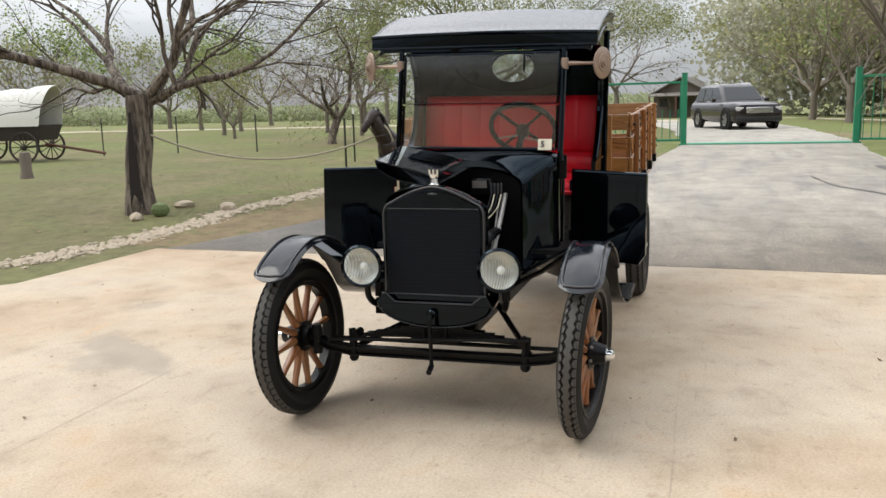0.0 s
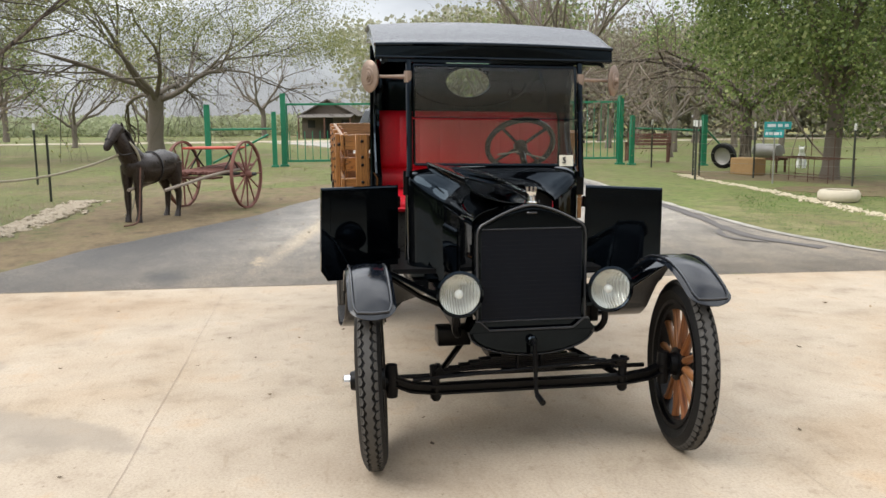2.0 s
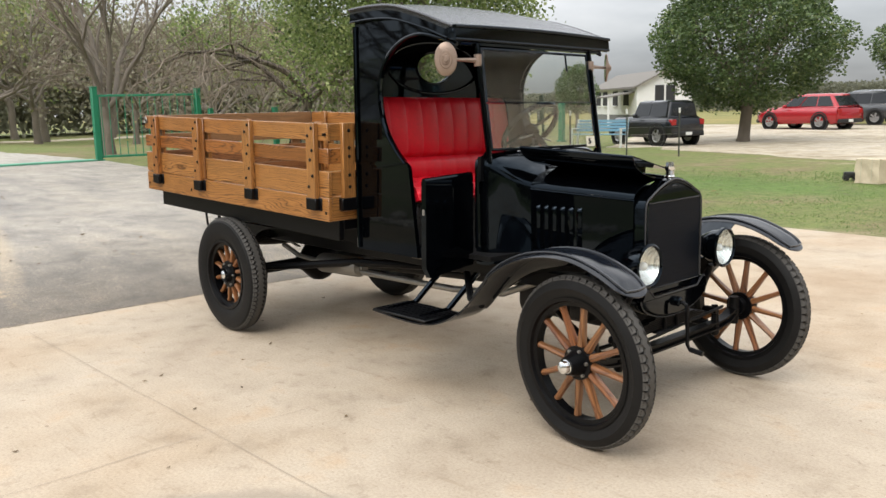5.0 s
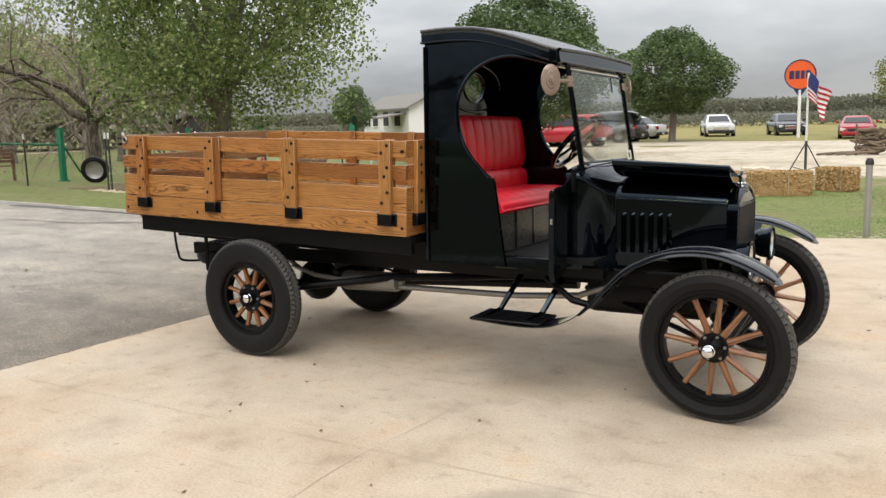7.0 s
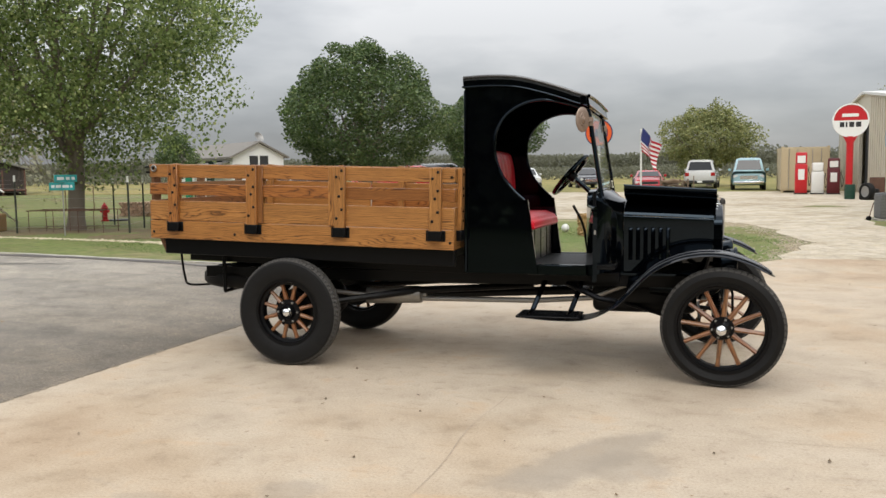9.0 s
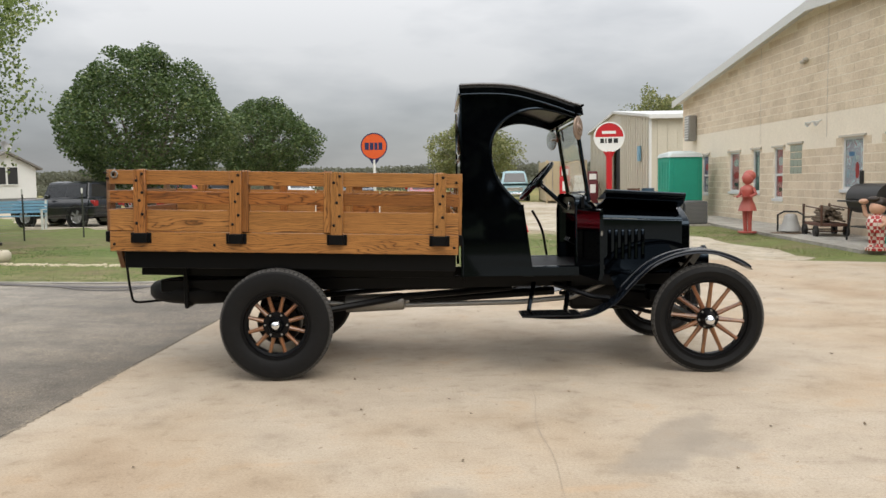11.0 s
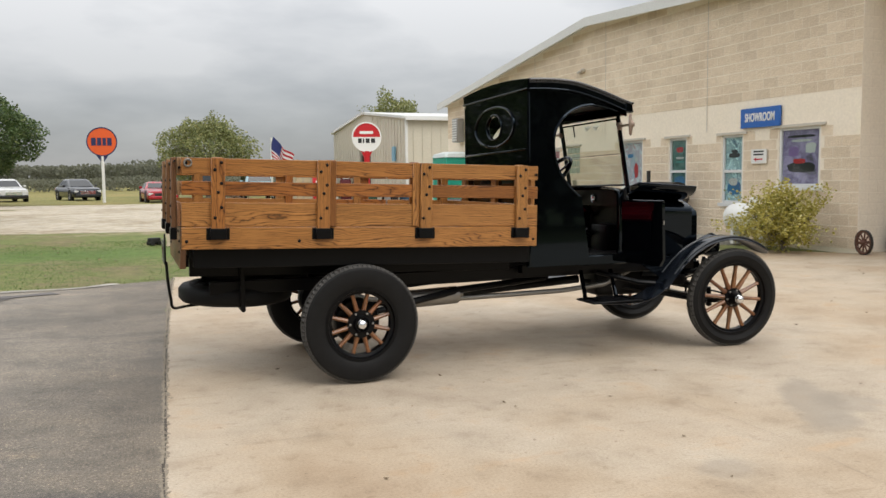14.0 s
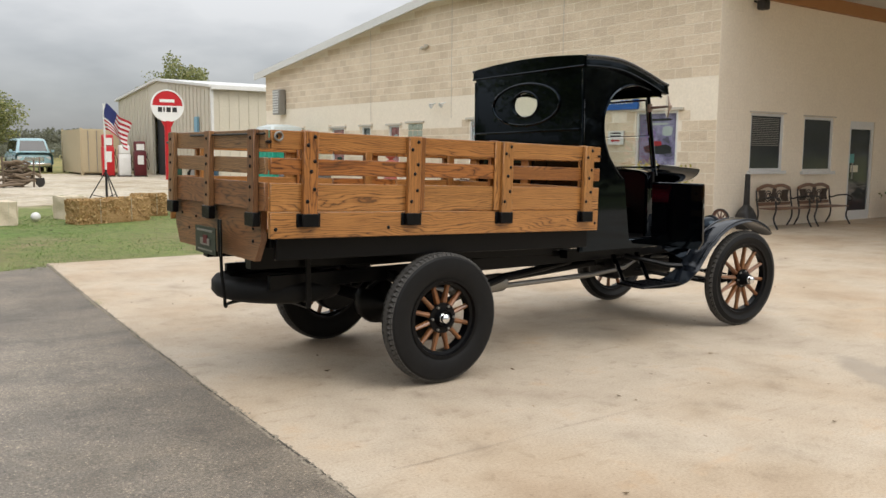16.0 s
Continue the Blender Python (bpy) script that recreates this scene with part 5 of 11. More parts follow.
def asphalt_mat():
    """Grey binder with pale stone in it, dusty and painted paler towards the gate for the sky's low-angle sheen, dark
    along its south side, with a dusty wheel track.
    """
    m, n, l, p = nodes_of("worn_asphalt")
    a, b, c, d = noise_tex(n, l, 0.5, 5), noise_tex(n, l, 3.0, 6, 0.6), noise_tex(n, l, 75, 3, 0.6), noise_tex(n, l, 16, 4, 0.7)
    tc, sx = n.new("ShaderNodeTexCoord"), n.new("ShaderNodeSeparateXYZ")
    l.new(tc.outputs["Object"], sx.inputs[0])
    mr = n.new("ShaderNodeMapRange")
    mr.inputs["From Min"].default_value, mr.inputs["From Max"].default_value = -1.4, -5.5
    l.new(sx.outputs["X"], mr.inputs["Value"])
    # base lightens with x: grazing sky sheen is mixed into the far stretch
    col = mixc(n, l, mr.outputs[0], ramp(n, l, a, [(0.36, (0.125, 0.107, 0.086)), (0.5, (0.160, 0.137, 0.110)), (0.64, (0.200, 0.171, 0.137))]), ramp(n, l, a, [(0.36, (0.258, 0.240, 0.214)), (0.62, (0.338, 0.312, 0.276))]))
    sm = noise_tex(n, l, 1.6, 4, 0.55, stretch=(0.35, 1.6, 1.0), distortion=0.4)
    col = mixc(n, l, 0.6, col, ramp(n, l, sm, [(0.34, (0.72, 0.73, 0.75)), (0.5, (1, 1, 1)), (0.66, (1.16, 1.13, 1.07))]), "MULTIPLY")
    col = mixc(n, l, 0.55, col, ramp(n, l, b, [(0.34, (0.58, 0.57, 0.56)), (0.5, (0.97, 0.97, 0.97)), (0.68, (1.18, 1.15, 1.1))]), "MULTIPLY")
    col = soft_spot(n, l, col, -5.6, -2.8, 8.5, 2.5, -0.26, (0.072, 0.069, 0.066), 0.95, ragged=0.2)
    col = soft_spot(n, l, col, -9.5, 0.2, 5.0, 0.9, -0.12, (0.15, 0.147, 0.145), 0.6, ragged=0.4)
    col = soft_spot(n, l, col, -4.9, -0.97, 4.4, 0.24, -0.22, (0.42, 0.345, 0.25), 0.7, ragged=0.25)
    col = soft_spot(n, l, col, -2.6, -1.62, 1.7, 0.26, -0.08, (0.34, 0.275, 0.195), 0.9)
    col = soft_spot(n, l, col, -1.9, -2.5, 0.8, 0.45, 0.2, (0.062, 0.060, 0.058), 0.85, ragged=0.4)
    gr = noise_tex(n, l, 260, 2, 0.6)
    col = mixc(n, l, 0.6, col, ramp(n, l, gr, [(0.36, (0.45, 0.45, 0.45)), (0.5, (0.95, 0.95, 0.95)), (0.66, (2.0, 1.9, 1.75))]), "MULTIPLY")
    col = mixc(n, l, 0.8, col, ramp(n, l, c, [(0.32, (0.5, 0.5, 0.5)), (0.5, (0.94, 0.94, 0.94)), (0.60, (1.2, 1.18, 1.14)), (0.70, (2.5, 2.4, 2.2))]), "MULTIPLY")
    col = mixc(n, l, 0.35, col, ramp(n, l, d, [(0.3, (0.65, 0.65, 0.65)), (0.5, (1, 1, 1)), (0.7, (1.25, 1.22, 1.18))]), "MULTIPLY")
    l.new(col, p.inputs["Base Color"])
    p.inputs["Roughness"].default_value = 0.62
    p.inputs["Specular IOR Level"].default_value = 0.32
    bumped(n, l, p, c, 0.8, 0.008)
    return m


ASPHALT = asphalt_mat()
CONCRETE = concrete_mat()
GROUT = basic("dark_joint", (0.36, 0.30, 0.235), (0.29, 0.24, 0.185), rough=0.9, scale=20)
GRASS_DROP = 0.02


def gl(x, y):
    """Top of the grass."""
    return gz(x, y) - GRASS_DROP


def axis_steps(lo, hi, near_lo, near_hi, step):
    v = [near_lo + step * k for k in range(int((near_hi - near_lo) / step) + 1)]
    d, p = step, v[0]
    left = []
    while p > lo:
        d *= 1.35
        p -= d
        left.append(max(p, lo))
    d, p = step, v[-1]
    right = []
    while p < hi:
        d *= 1.35
        p += d
        right.append(min(p, hi))
    return left[::-1] + v + right


def ground_sheet():
    xs, ys = axis_steps(-900, 900, -42, 20, 1.0), axis_steps(-900, 900, -30, 44, 1.0)
    vs = [(x, y, gl(x, y) + 0.02 * noise.noise((x * 0.35, y * 0.35, 0)) * (1 if (x < -3 or y > 8 or y < -7) else 0) - (0.03 if (x > -17 and -20 < y < 46) or abs(x) < 20 else 0.0) * 0.0) for x in xs for y in ys]
    ny = len(ys)
    fs = [(i * ny + j, (i + 1) * ny + j, (i + 1) * ny + j + 1, i * ny + j + 1) for i in range(len(xs) - 1) for j in range(ny - 1)]
    me = bpy.data.meshes.new("ground")
    me.from_pydata(vs, [], fs)
    me.materials.append(GRASS)
    me.polygons.foreach_set("use_smooth", [True] * len(fs))
    return tagged(new("ground", me), "patchy green and tan autumn lawn", "ground", kind="structure")


ground = ground_sheet()


def overlay(name, poly, off, mat, label, category, step=1.5, thick=0.05, jag=0.0, seed=3):
    """A surface laid over the ground, cut into strips so that it follows the slope."""
    rnd = random.Random(seed)
    if jag:
        out = []
        for (x0, y0), (x1, y1) in zip(poly, poly[1:] + poly[:1]):
            n = max(1, int(math.hypot(x1 - x0, y1 - y0) / 0.35))
            n = min(n, 90)
            for k in range(n):
                t = k / n
                q = jag * noise.noise((x0 + (x1 - x0) * t, y0 + (y1 - y0) * t, seed)) * 2 + rnd.uniform(-jag, jag) * 0.35
                nx, ny = -(y1 - y0), x1 - x0
                L = math.hypot(nx, ny)
                out.append((x0 + (x1 - x0) * t + q * nx / L, y0 + (y1 - y0) * t + q * ny / L))
        poly = out
    bm = B()
    bm.faces.new([bm.verts.new((x, y, 0)) for x, y in poly])
    for ax in (0, 1):
        lo, hi = min(p[ax] for p in poly), max(p[ax] for p in poly)
        lo, hi = max(lo, -60), min(hi, 60)
        k = lo + step
        while k < hi:
            co, no = [0, 0, 0], [0, 0, 0]
            co[ax], no[ax] = k, 1
            bmesh.ops.bisect_plane(bm, geom=bm.verts[:] + bm.edges[:] + bm.faces[:], plane_co=co, plane_no=no)
            k += step
    for v in bm.verts:
        v.co.z = gz(v.co.x, v.co.y) + off
    edge = [e for e in bm.edges if len(e.link_faces) == 1]
    r = bmesh.ops.extrude_edge_only(bm, edges=edge)
    for v in [g for g in r["geom"] if isinstance(g, bmesh.types.BMVert)]:
        v.co.z -= thick
    return solid(name, bm, mat, label, category, kind="structure")


SLAB = [(-1.43, -4.85), (0.6, -4.95), (1.5, -5.6), (2.0, -8.0), (2.0, -18.0), (40.0, -18.0), (40.0, 4.9), (10.4, 4.9), (9.3, 6.3), (7.8, 6.9), (6.6, 7.3), (5.2, 7.6), (4.3, 7.5), (3.6, 6.6), (2.2, 6.2), (-0.6, 6.35), (-0.86, 6.4), (-1.05, 3.5), (-1.19, 1.0), (-1.33, -2.0)]
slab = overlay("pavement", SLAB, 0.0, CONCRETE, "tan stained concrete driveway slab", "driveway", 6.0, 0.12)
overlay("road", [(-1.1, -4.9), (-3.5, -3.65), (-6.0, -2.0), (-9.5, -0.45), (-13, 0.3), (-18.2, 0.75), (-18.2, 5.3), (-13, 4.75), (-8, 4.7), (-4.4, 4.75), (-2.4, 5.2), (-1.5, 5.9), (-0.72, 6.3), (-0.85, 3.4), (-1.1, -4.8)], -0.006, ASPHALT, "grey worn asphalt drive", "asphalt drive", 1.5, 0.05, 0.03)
overlay("road", [(-18.2, 0.8), (-24, 0.4), (-30, 0.0), (-36, -1.0), (-44, -4.0), (-45, 2.0), (-36, 4.4), (-30, 5.0), (-24, 5.2), (-18.2, 5.25)], -0.008, OLD_ROAD, "pale bleached drive beyond the gate", "drive", 1.5, 0.03, 0.1)
overlay("road", [(-45, -90), (-49, -90), (-49, -2), (-52, 30), (-55, 120), (-51, 120), (-48, 30), (-45, 0)], -0.010, GRAVEL, "pale country road across the pasture", "road", 4, 0.03, 0.2)
overlay("pavement", [(8.75, 8.2), (10.42, 6.9), (10.42, 21.0), (8.9, 21.0)], 0.05, OLD_ROAD, "grey concrete apron along the wall", "apron", 3, 0.12)
overlay("road", [(4.3, 7.35), (5.2, 7.45), (6.6, 7.15), (7.7, 7.6), (7.4, 10), (7.0, 14.5), (7.4, 18), (9.2, 23), (9.4, 26), (14, 27), (40, 30), (40, 44), (-22, 46), (-20, 33), (-15, 26), (-11.5, 19.5), (-6, 18.3), (-3.5, 17.2), (0.7, 16.9), (2.6, 17.2), (3.9, 16.0), (4.7, 13.5), (5.0, 10.5)], -0.010, GRAVEL, "pale gravel yard and lane", "gravel", 2, 0.03, 0.16)
overlay("ground", [(-60, 43), (60, 42), (500, 60), (500, 600), (-500, 600), (-500, 60)], 0.0, FIELD, "tall dry tan grass field", "field", 20, 0.02, 0.0)
overlay("ground", [(-2.2, -3.9), (-5.4, -1.8), (-9.0, -0.1), (-11, -0.6), (-10, -3.0), (-8.7, -4.5), (-6, -4.7), (-3.2, -5.2), (-1.6, -5.4), (-1.3, -4.4)], -0.012, DIRT, "bare trampled dirt at the drive edge", "dirt", 1.5, 0.02, 0.22)
overlay("ground", [(-14, 8.2), (-10.5, 7.5), (-7.5, 8.2), (-7.0, 10.2), (-9, 11.5), (-12, 11.6), (-14.5, 10)], -0.014, DIRT, "bare dirt under the tree", "dirt", 1.5, 0.02, 0.3)

# joints, cracks and stains in the slab
def groove(x0, y0, x1, y1, w=0.012, wob=0.01, parent=slab, mat=None):
    n = max(2, int(math.hypot(x1 - x0, y1 - y0) / 0.25))
    bm = B()
    L = math.hypot(x1 - x0, y1 - y0)
    nx, ny = -(y1 - y0) / L, (x1 - x0) / L
    rows = []
    for k in range(n + 1):
        t = k / n
        q = wob * noise.noise((x0 * 3 + t * L * 1.3, y0 * 5, 4.2)) * 2
        ww = w * (0.7 + 0.6 * noise.noise((t * L * 3, x0, 9.1)))
        px, py = x0 + (x1 - x0) * t + q * nx, y0 + (y1 - y0) * t + q * ny
        rows.append([(px - nx * ww / 2, py - ny * ww / 2, 0.004), (px + nx * ww / 2, py + ny * ww / 2, 0.004)])
    loft(bm, rows, False, False)
    return part("joint", bm, mat or GROUT, parent)


GAP = basic("dirt_filled_gap", (0.075, 0.062, 0.048), (0.045, 0.038, 0.03), rough=0.95, scale=60)
groove(-1.4, -1.83, 14.0, -1.88, 0.004)
groove(1.66, -4.0, 1.78, -0.9, 0.0035, 0.03)
groove(1.78, -0.8, 1.80, 6.2, 0.003)
groove(2.0, 1.13, 9.0, 1.13, 0.003)
groove(4.9, -8, 4.9, 6.2, 0.004)
for a_, b_ in (((-1.437, -4.85), (-1.337, -2.0)), ((-1.337, -2.0), (-1.197, 1.0)), ((-1.197, 1.0), (-1.057, 3.5)), ((-1.057, 3.5), (-0.867, 6.3))):
    groove(*a_, *b_, 0.016, 0.006, mat=GAP)
groove(3.3, 0.3, 5.6, 2.2, 0.003, 0.15)


# tar seams and a pale edge on the asphalt
TAR = basic("old_tar", (0.10, 0.09, 0.085), (0.14, 0.125, 0.115), rough=0.7, scale=8)


def seam(pts, w, mat, name, label, seed=1.0):
    bm = B()
    q = curve_pts([(x, y, 0) for x, y in pts], 10)
    rows = []
    for i, p in enumerate(q):
        d = (q[min(i + 1, len(q) - 1)] - q[max(i - 1, 0)]).normalized()
        ww = w * (0.65 + 0.7 * (0.5 + noise.noise((p.x * 2.1, p.y * 2.1, seed))))
        o = 0.05 * noise.noise((p.x * 1.7, p.y * 1.7, seed + 4))
        a, b = p + Vector((-d.y, d.x, 0)) * (o + ww / 2), p + Vector((-d.y, d.x, 0)) * (o - ww / 2)
        rows.append([(a.x, a.y, gz(a.x, a.y) + 0.002), (b.x, b.y, gz(b.x, b.y) + 0.002)])
    loft(bm, rows, False, False)
    return solid(name, bm, mat, label, "seam", kind="structure")


seam([(-8.6, 3.0), (-8.2, 3.07), (-7.2, 3.25), (-6.3, 3.7), (-5.9, 3.75)], 0.04, TAR, "trim", "thin tar-filled crack in the asphalt")
seam([(-10.5, 4.4), (-8.0, 4.45), (-6.4, 4.55), (-5.0, 4.52), (-3.6, 4.43), (-2.8, 4.59), (-2.3, 4.9)], 0.17, TAR, "trim", "dark tar seam along the drive edge", 3.0)
seam([(-3.9, 4.5), (-3.5, 4.2), (-3.0, 4.18), (-2.75, 4.45)], 0.07, TAR, "trim", "looped tar-filled crack by the drive edge", 5.0)
seam([(-16.5, 4.85), (-12.5, 4.78), (-8.0, 4.72), (-4.4, 4.78), (-2.5, 5.2), (-1.6, 5.85)], 0.12, OLD_ROAD, "trim", "pale dusty edge of the asphalt", 9.0)


# ---- materials of the surroundings ----
def block_mat():
    m, n, l, p = nodes_of("tan_split_block")
    a, c = noise_tex(n, l, 1.2, 4), noise_tex(n, l, 17, 6, 0.75)
    oi = n.new("ShaderNodeObjectInfo")
    col = ramp(n, l, a, [(0.35, (0.745, 0.615, 0.46)), (0.65, (0.84, 0.71, 0.545))])
    col = mixc(n, l, 0.8, col, ramp(n, l, oi.outputs["Random"], [(0.0, (0.83, 0.81, 0.78)), (0.5, (0.94, 0.925, 0.90)), (1.0, (1.0, 1.0, 1.0))]), "MULTIPLY")
    col = mixc(n, l, 0.45, col, ramp(n, l, c, [(0.3, (0.70, 0.68, 0.65)), (0.6, (1, 1, 1))]), "MULTIPLY")
    l.new(col, p.inputs["Base Color"])
    p.inputs["Roughness"].default_value = 0.92
    bumped(n, l, p, c, 0.9, 0.03)
    return m


def leaf_mat(name, dark, mid, light, trans=0.25, rough=0.55, spec=0.3):
    m, n, l, p = nodes_of(name)
    g = n.new("ShaderNodeNewGeometry")
    big = noise_tex(n, l, 0.8, 3)
    col = ramp(n, l, g.outputs["Random Per Island"], [(0.0, dark), (0.42, mid), (0.80, mid), (1.0, light)])
    col = mixc(n, l, 0.5, col, ramp(n, l, big, [(0.35, (0.7, 0.75, 0.65)), (0.65, (1, 1, 1))]), "MULTIPLY")
    l.new(col, p.inputs["Base Color"])
    p.inputs["Roughness"].default_value = rough
    p.inputs["Specular IOR Level"].default_value = spec
    tr, mx = n.new("ShaderNodeBsdfTranslucent"), n.new("ShaderNodeMixShader")
    l.new(col, tr.inputs["Color"])
    mx.inputs[0].default_value = trans
    l.new(p.outputs[0], mx.inputs[1])
    l.new(tr.outputs[0], mx.inputs[2])
    l.new(mx.outputs[0], n["Material Output"].inputs["Surface"])
    return m


BLOCK = block_mat()
MORTAR = basic("pale_mortar", (0.86, 0.77, 0.635), (0.78, 0.685, 0.55), rough=0.95, scale=3)
METAL_TAN = basic("tan_painted_metal", (0.56, 0.52, 0.42), (0.5, 0.46, 0.37), rough=0.5, scale=2, bump=0.05)
METAL_TRIM = basic("white_painted_metal", (0.66, 0.66, 0.63), (0.6, 0.6, 0.58), rough=0.45, scale=3)
ALU = basic("white_aluminium_frame", (0.7, 0.7, 0.69), (0.62, 0.62, 0.61), rough=0.4, scale=6)
STONE_SILL = basic("cast_stone_sill", (0.55, 0.5, 0.43), (0.48, 0.44, 0.37), rough=0.85)
# Near-black colour stands in for the shade of unlit rooms behind openings.
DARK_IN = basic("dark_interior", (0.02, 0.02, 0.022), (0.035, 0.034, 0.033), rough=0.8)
WIN = basic("window_glass_dark", (0.03, 0.036, 0.042), (0.05, 0.055, 0.06), rough=0.06, rough_var=0.03, scale=2, bump=0.0)
GREEN = basic("green_gate_paint", (0.012, 0.20, 0.10), (0.01, 0.15, 0.075), rough=0.5, scale=9)
GREEN_DK = basic("dark_green_plastic", (0.008, 0.05, 0.03), rough=0.5)
TEAL = basic("teal_plastic", (0.01, 0.32, 0.22), (0.01, 0.26, 0.18), rough=0.45, scale=4)
SIGN_BLUE = basic("blue_sign_enamel", (0.02, 0.12, 0.42), (0.02, 0.10, 0.36), rough=0.35)
WHITE = basic("white_paint", (0.75, 0.75, 0.72), (0.66, 0.66, 0.63), rough=0.5, scale=5)
CANVAS = basic("white_wagon_canvas", (0.72, 0.71, 0.66), (0.62, 0.61, 0.56), rough=0.9, scale=3)
ORANGE = basic("orange_sign_enamel", (0.72, 0.11, 0.02), (0.62, 0.09, 0.02), rough=0.35)
SIGN_RED = basic("red_sign_enamel", (0.5, 0.012, 0.018), (0.42, 0.01, 0.015), rough=0.35)
NAVY = basic("navy_enamel", (0.02, 0.025, 0.09), rough=0.4)
def bark_mat():
    """Dark bark split into long upright ridges."""
    m, n, l, p = nodes_of("rough_bark")
    a, b = noise_tex(n, l, 16, 5, 0.65, stretch=(1.0, 1.0, 0.16), distortion=0.5), noise_tex(n, l, 2.5, 4)
    col = ramp(n, l, a, [(0.36, (0.022, 0.017, 0.013)), (0.46, (0.085, 0.066, 0.05)), (0.58, (0.20, 0.165, 0.13)), (0.7, (0.27, 0.235, 0.19))])
    col = mixc(n, l, 0.6, col, ramp(n, l, b, [(0.35, (0.6, 0.58, 0.55)), (0.65, (1.0, 1.0, 1.0))]), "MULTIPLY")
    l.new(col, p.inputs["Base Color"])
    p.inputs["Roughness"].default_value = 0.95
    bumped(n, l, p, a, 1.0, 0.05)
    return m


BARK = bark_mat()
BARK_GREY = basic("grey_bark", (0.20, 0.17, 0.135), (0.12, 0.10, 0.08), rough=0.95, scale=5, bump=0.8, dist=0.02)
TWIG = basic("bare_twigs", (0.24, 0.19, 0.145), (0.18, 0.145, 0.11), rough=0.95, scale=3, bump=0.0)
DARK_TWIG = basic("dark_mesquite_twigs", (0.085, 0.068, 0.052), (0.05, 0.04, 0.032), rough=0.95, scale=3, bump=0.0)
LEAF_PEAR = leaf_mat("pear_leaves", (0.040, 0.072, 0.024), (0.105, 0.158, 0.054), (0.25, 0.29, 0.12), 0.36, 0.42, 0.42)
LEAF_OAK = leaf_mat("turning_elm_leaves", (0.062, 0.100, 0.032), (0.24, 0.31, 0.105), (0.54, 0.56, 0.26), 0.48, 0.42, 0.42)
LEAF_SPARSE = leaf_mat("sparse_olive_leaves", (0.151, 0.184, 0.076), (0.259, 0.270, 0.108), (0.432, 0.389, 0.173), 0.30)
LEAF_YELLOW = leaf_mat("yellow_shrub_leaves", (0.26, 0.25, 0.06), (0.50, 0.43, 0.11), (0.74, 0.68, 0.34), 0.42)
LEAF_FAR = leaf_mat("far_woodland", (0.16, 0.16, 0.11), (0.25, 0.24, 0.16), (0.31, 0.285, 0.19), 0.30)
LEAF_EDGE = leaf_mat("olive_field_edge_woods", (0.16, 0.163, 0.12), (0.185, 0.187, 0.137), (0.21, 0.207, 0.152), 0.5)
# These two leaf colours are paled to stand in for distance haze.
LEAF_HAZE = leaf_mat("haze_paled_winter_woods", (0.40, 0.385, 0.30), (0.47, 0.455, 0.345), (0.52, 0.50, 0.38), 0.5)
LEAF_FIELD = leaf_mat("haze_paled_green_trees", (0.34, 0.37, 0.225), (0.40, 0.43, 0.265), (0.44, 0.45, 0.29), 0.5)
LEAF_WOOD = leaf_mat("brown_winter_woods", (0.17, 0.155, 0.105), (0.25, 0.23, 0.155), (0.30, 0.285, 0.18), 0.30)
LUSH_BLADE = leaf_mat("lush_grass_blades", (0.085, 0.165, 0.036), (0.125, 0.205, 0.050), (0.22, 0.255, 0.09), 0.4)
GRASS_BLADE = leaf_mat("grass_blades", (0.19, 0.24, 0.085), (0.235, 0.285, 0.105), (0.34, 0.31, 0.17), 0.4)
STRAW = basic("baled_straw", (0.42, 0.27, 0.12), (0.30, 0.18, 0.075), rough=0.95, scale=14, bump=0.8, dist=0.02)
STRAW_WHITE = basic("net_wrapped_bale", (0.66, 0.57, 0.43), (0.50, 0.41, 0.29), rough=0.9, scale=6, bump=0.6, dist=0.02)
ROCK = basic("pale_limestone", (0.46, 0.39, 0.29), (0.27, 0.22, 0.16), rough=0.95, scale=9, bump=0.9, dist=0.02, random_tone=0.3)
BRONZE = basic("dark_bronze", (0.030, 0.020, 0.015), (0.016, 0.011, 0.009), rough=0.30, metal=0.2, scale=6, bump=0.3)
OLD_WOOD = basic("weathered_red_wood", (0.15, 0.070, 0.048), (0.09, 0.045, 0.032), rough=0.85, scale=9, bump=0.4)
RED_PAINT = basic("faded_red_paint", (0.48, 0.07, 0.035), (0.4, 0.05, 0.03), rough=0.6, scale=6)
ROPE = basic("frayed_rope", (0.36, 0.33, 0.24), (0.28, 0.25, 0.18), rough=0.95, scale=30, bump=0.6)
CABLE = basic("dark_cable", (0.03, 0.03, 0.028), rough=0.8)
RUST = basic("rusty_iron", (0.13, 0.06, 0.035), (0.07, 0.04, 0.03), rough=0.85, scale=12, bump=0.4)
CAST = basic("black_cast_iron", (0.014, 0.013, 0.012), (0.024, 0.02, 0.018), rough=0.5, scale=10, bump=0.2)
BENCH_IRON = basic("brown_cast_iron", (0.060, 0.036, 0.022), (0.035, 0.022, 0.015), rough=0.55, scale=10, bump=0.2)
BENCH_WOOD = basic("bench_slat_wood", (0.20, 0.105, 0.058), (0.14, 0.07, 0.04), rough=0.5, scale=12)
SKYBLUE = basic("pale_blue_paint", (0.22, 0.42, 0.55), (0.18, 0.35, 0.46), rough=0.6, scale=5)
GALV = basic("galvanised_pipe", (0.36, 0.35, 0.33), (0.28, 0.27, 0.25), rough=0.5, metal=0.6, scale=10)
SOFFIT = basic("white_soffit", (0.62, 0.61, 0.57), (0.56, 0.55, 0.51), rough=0.7, scale=2)
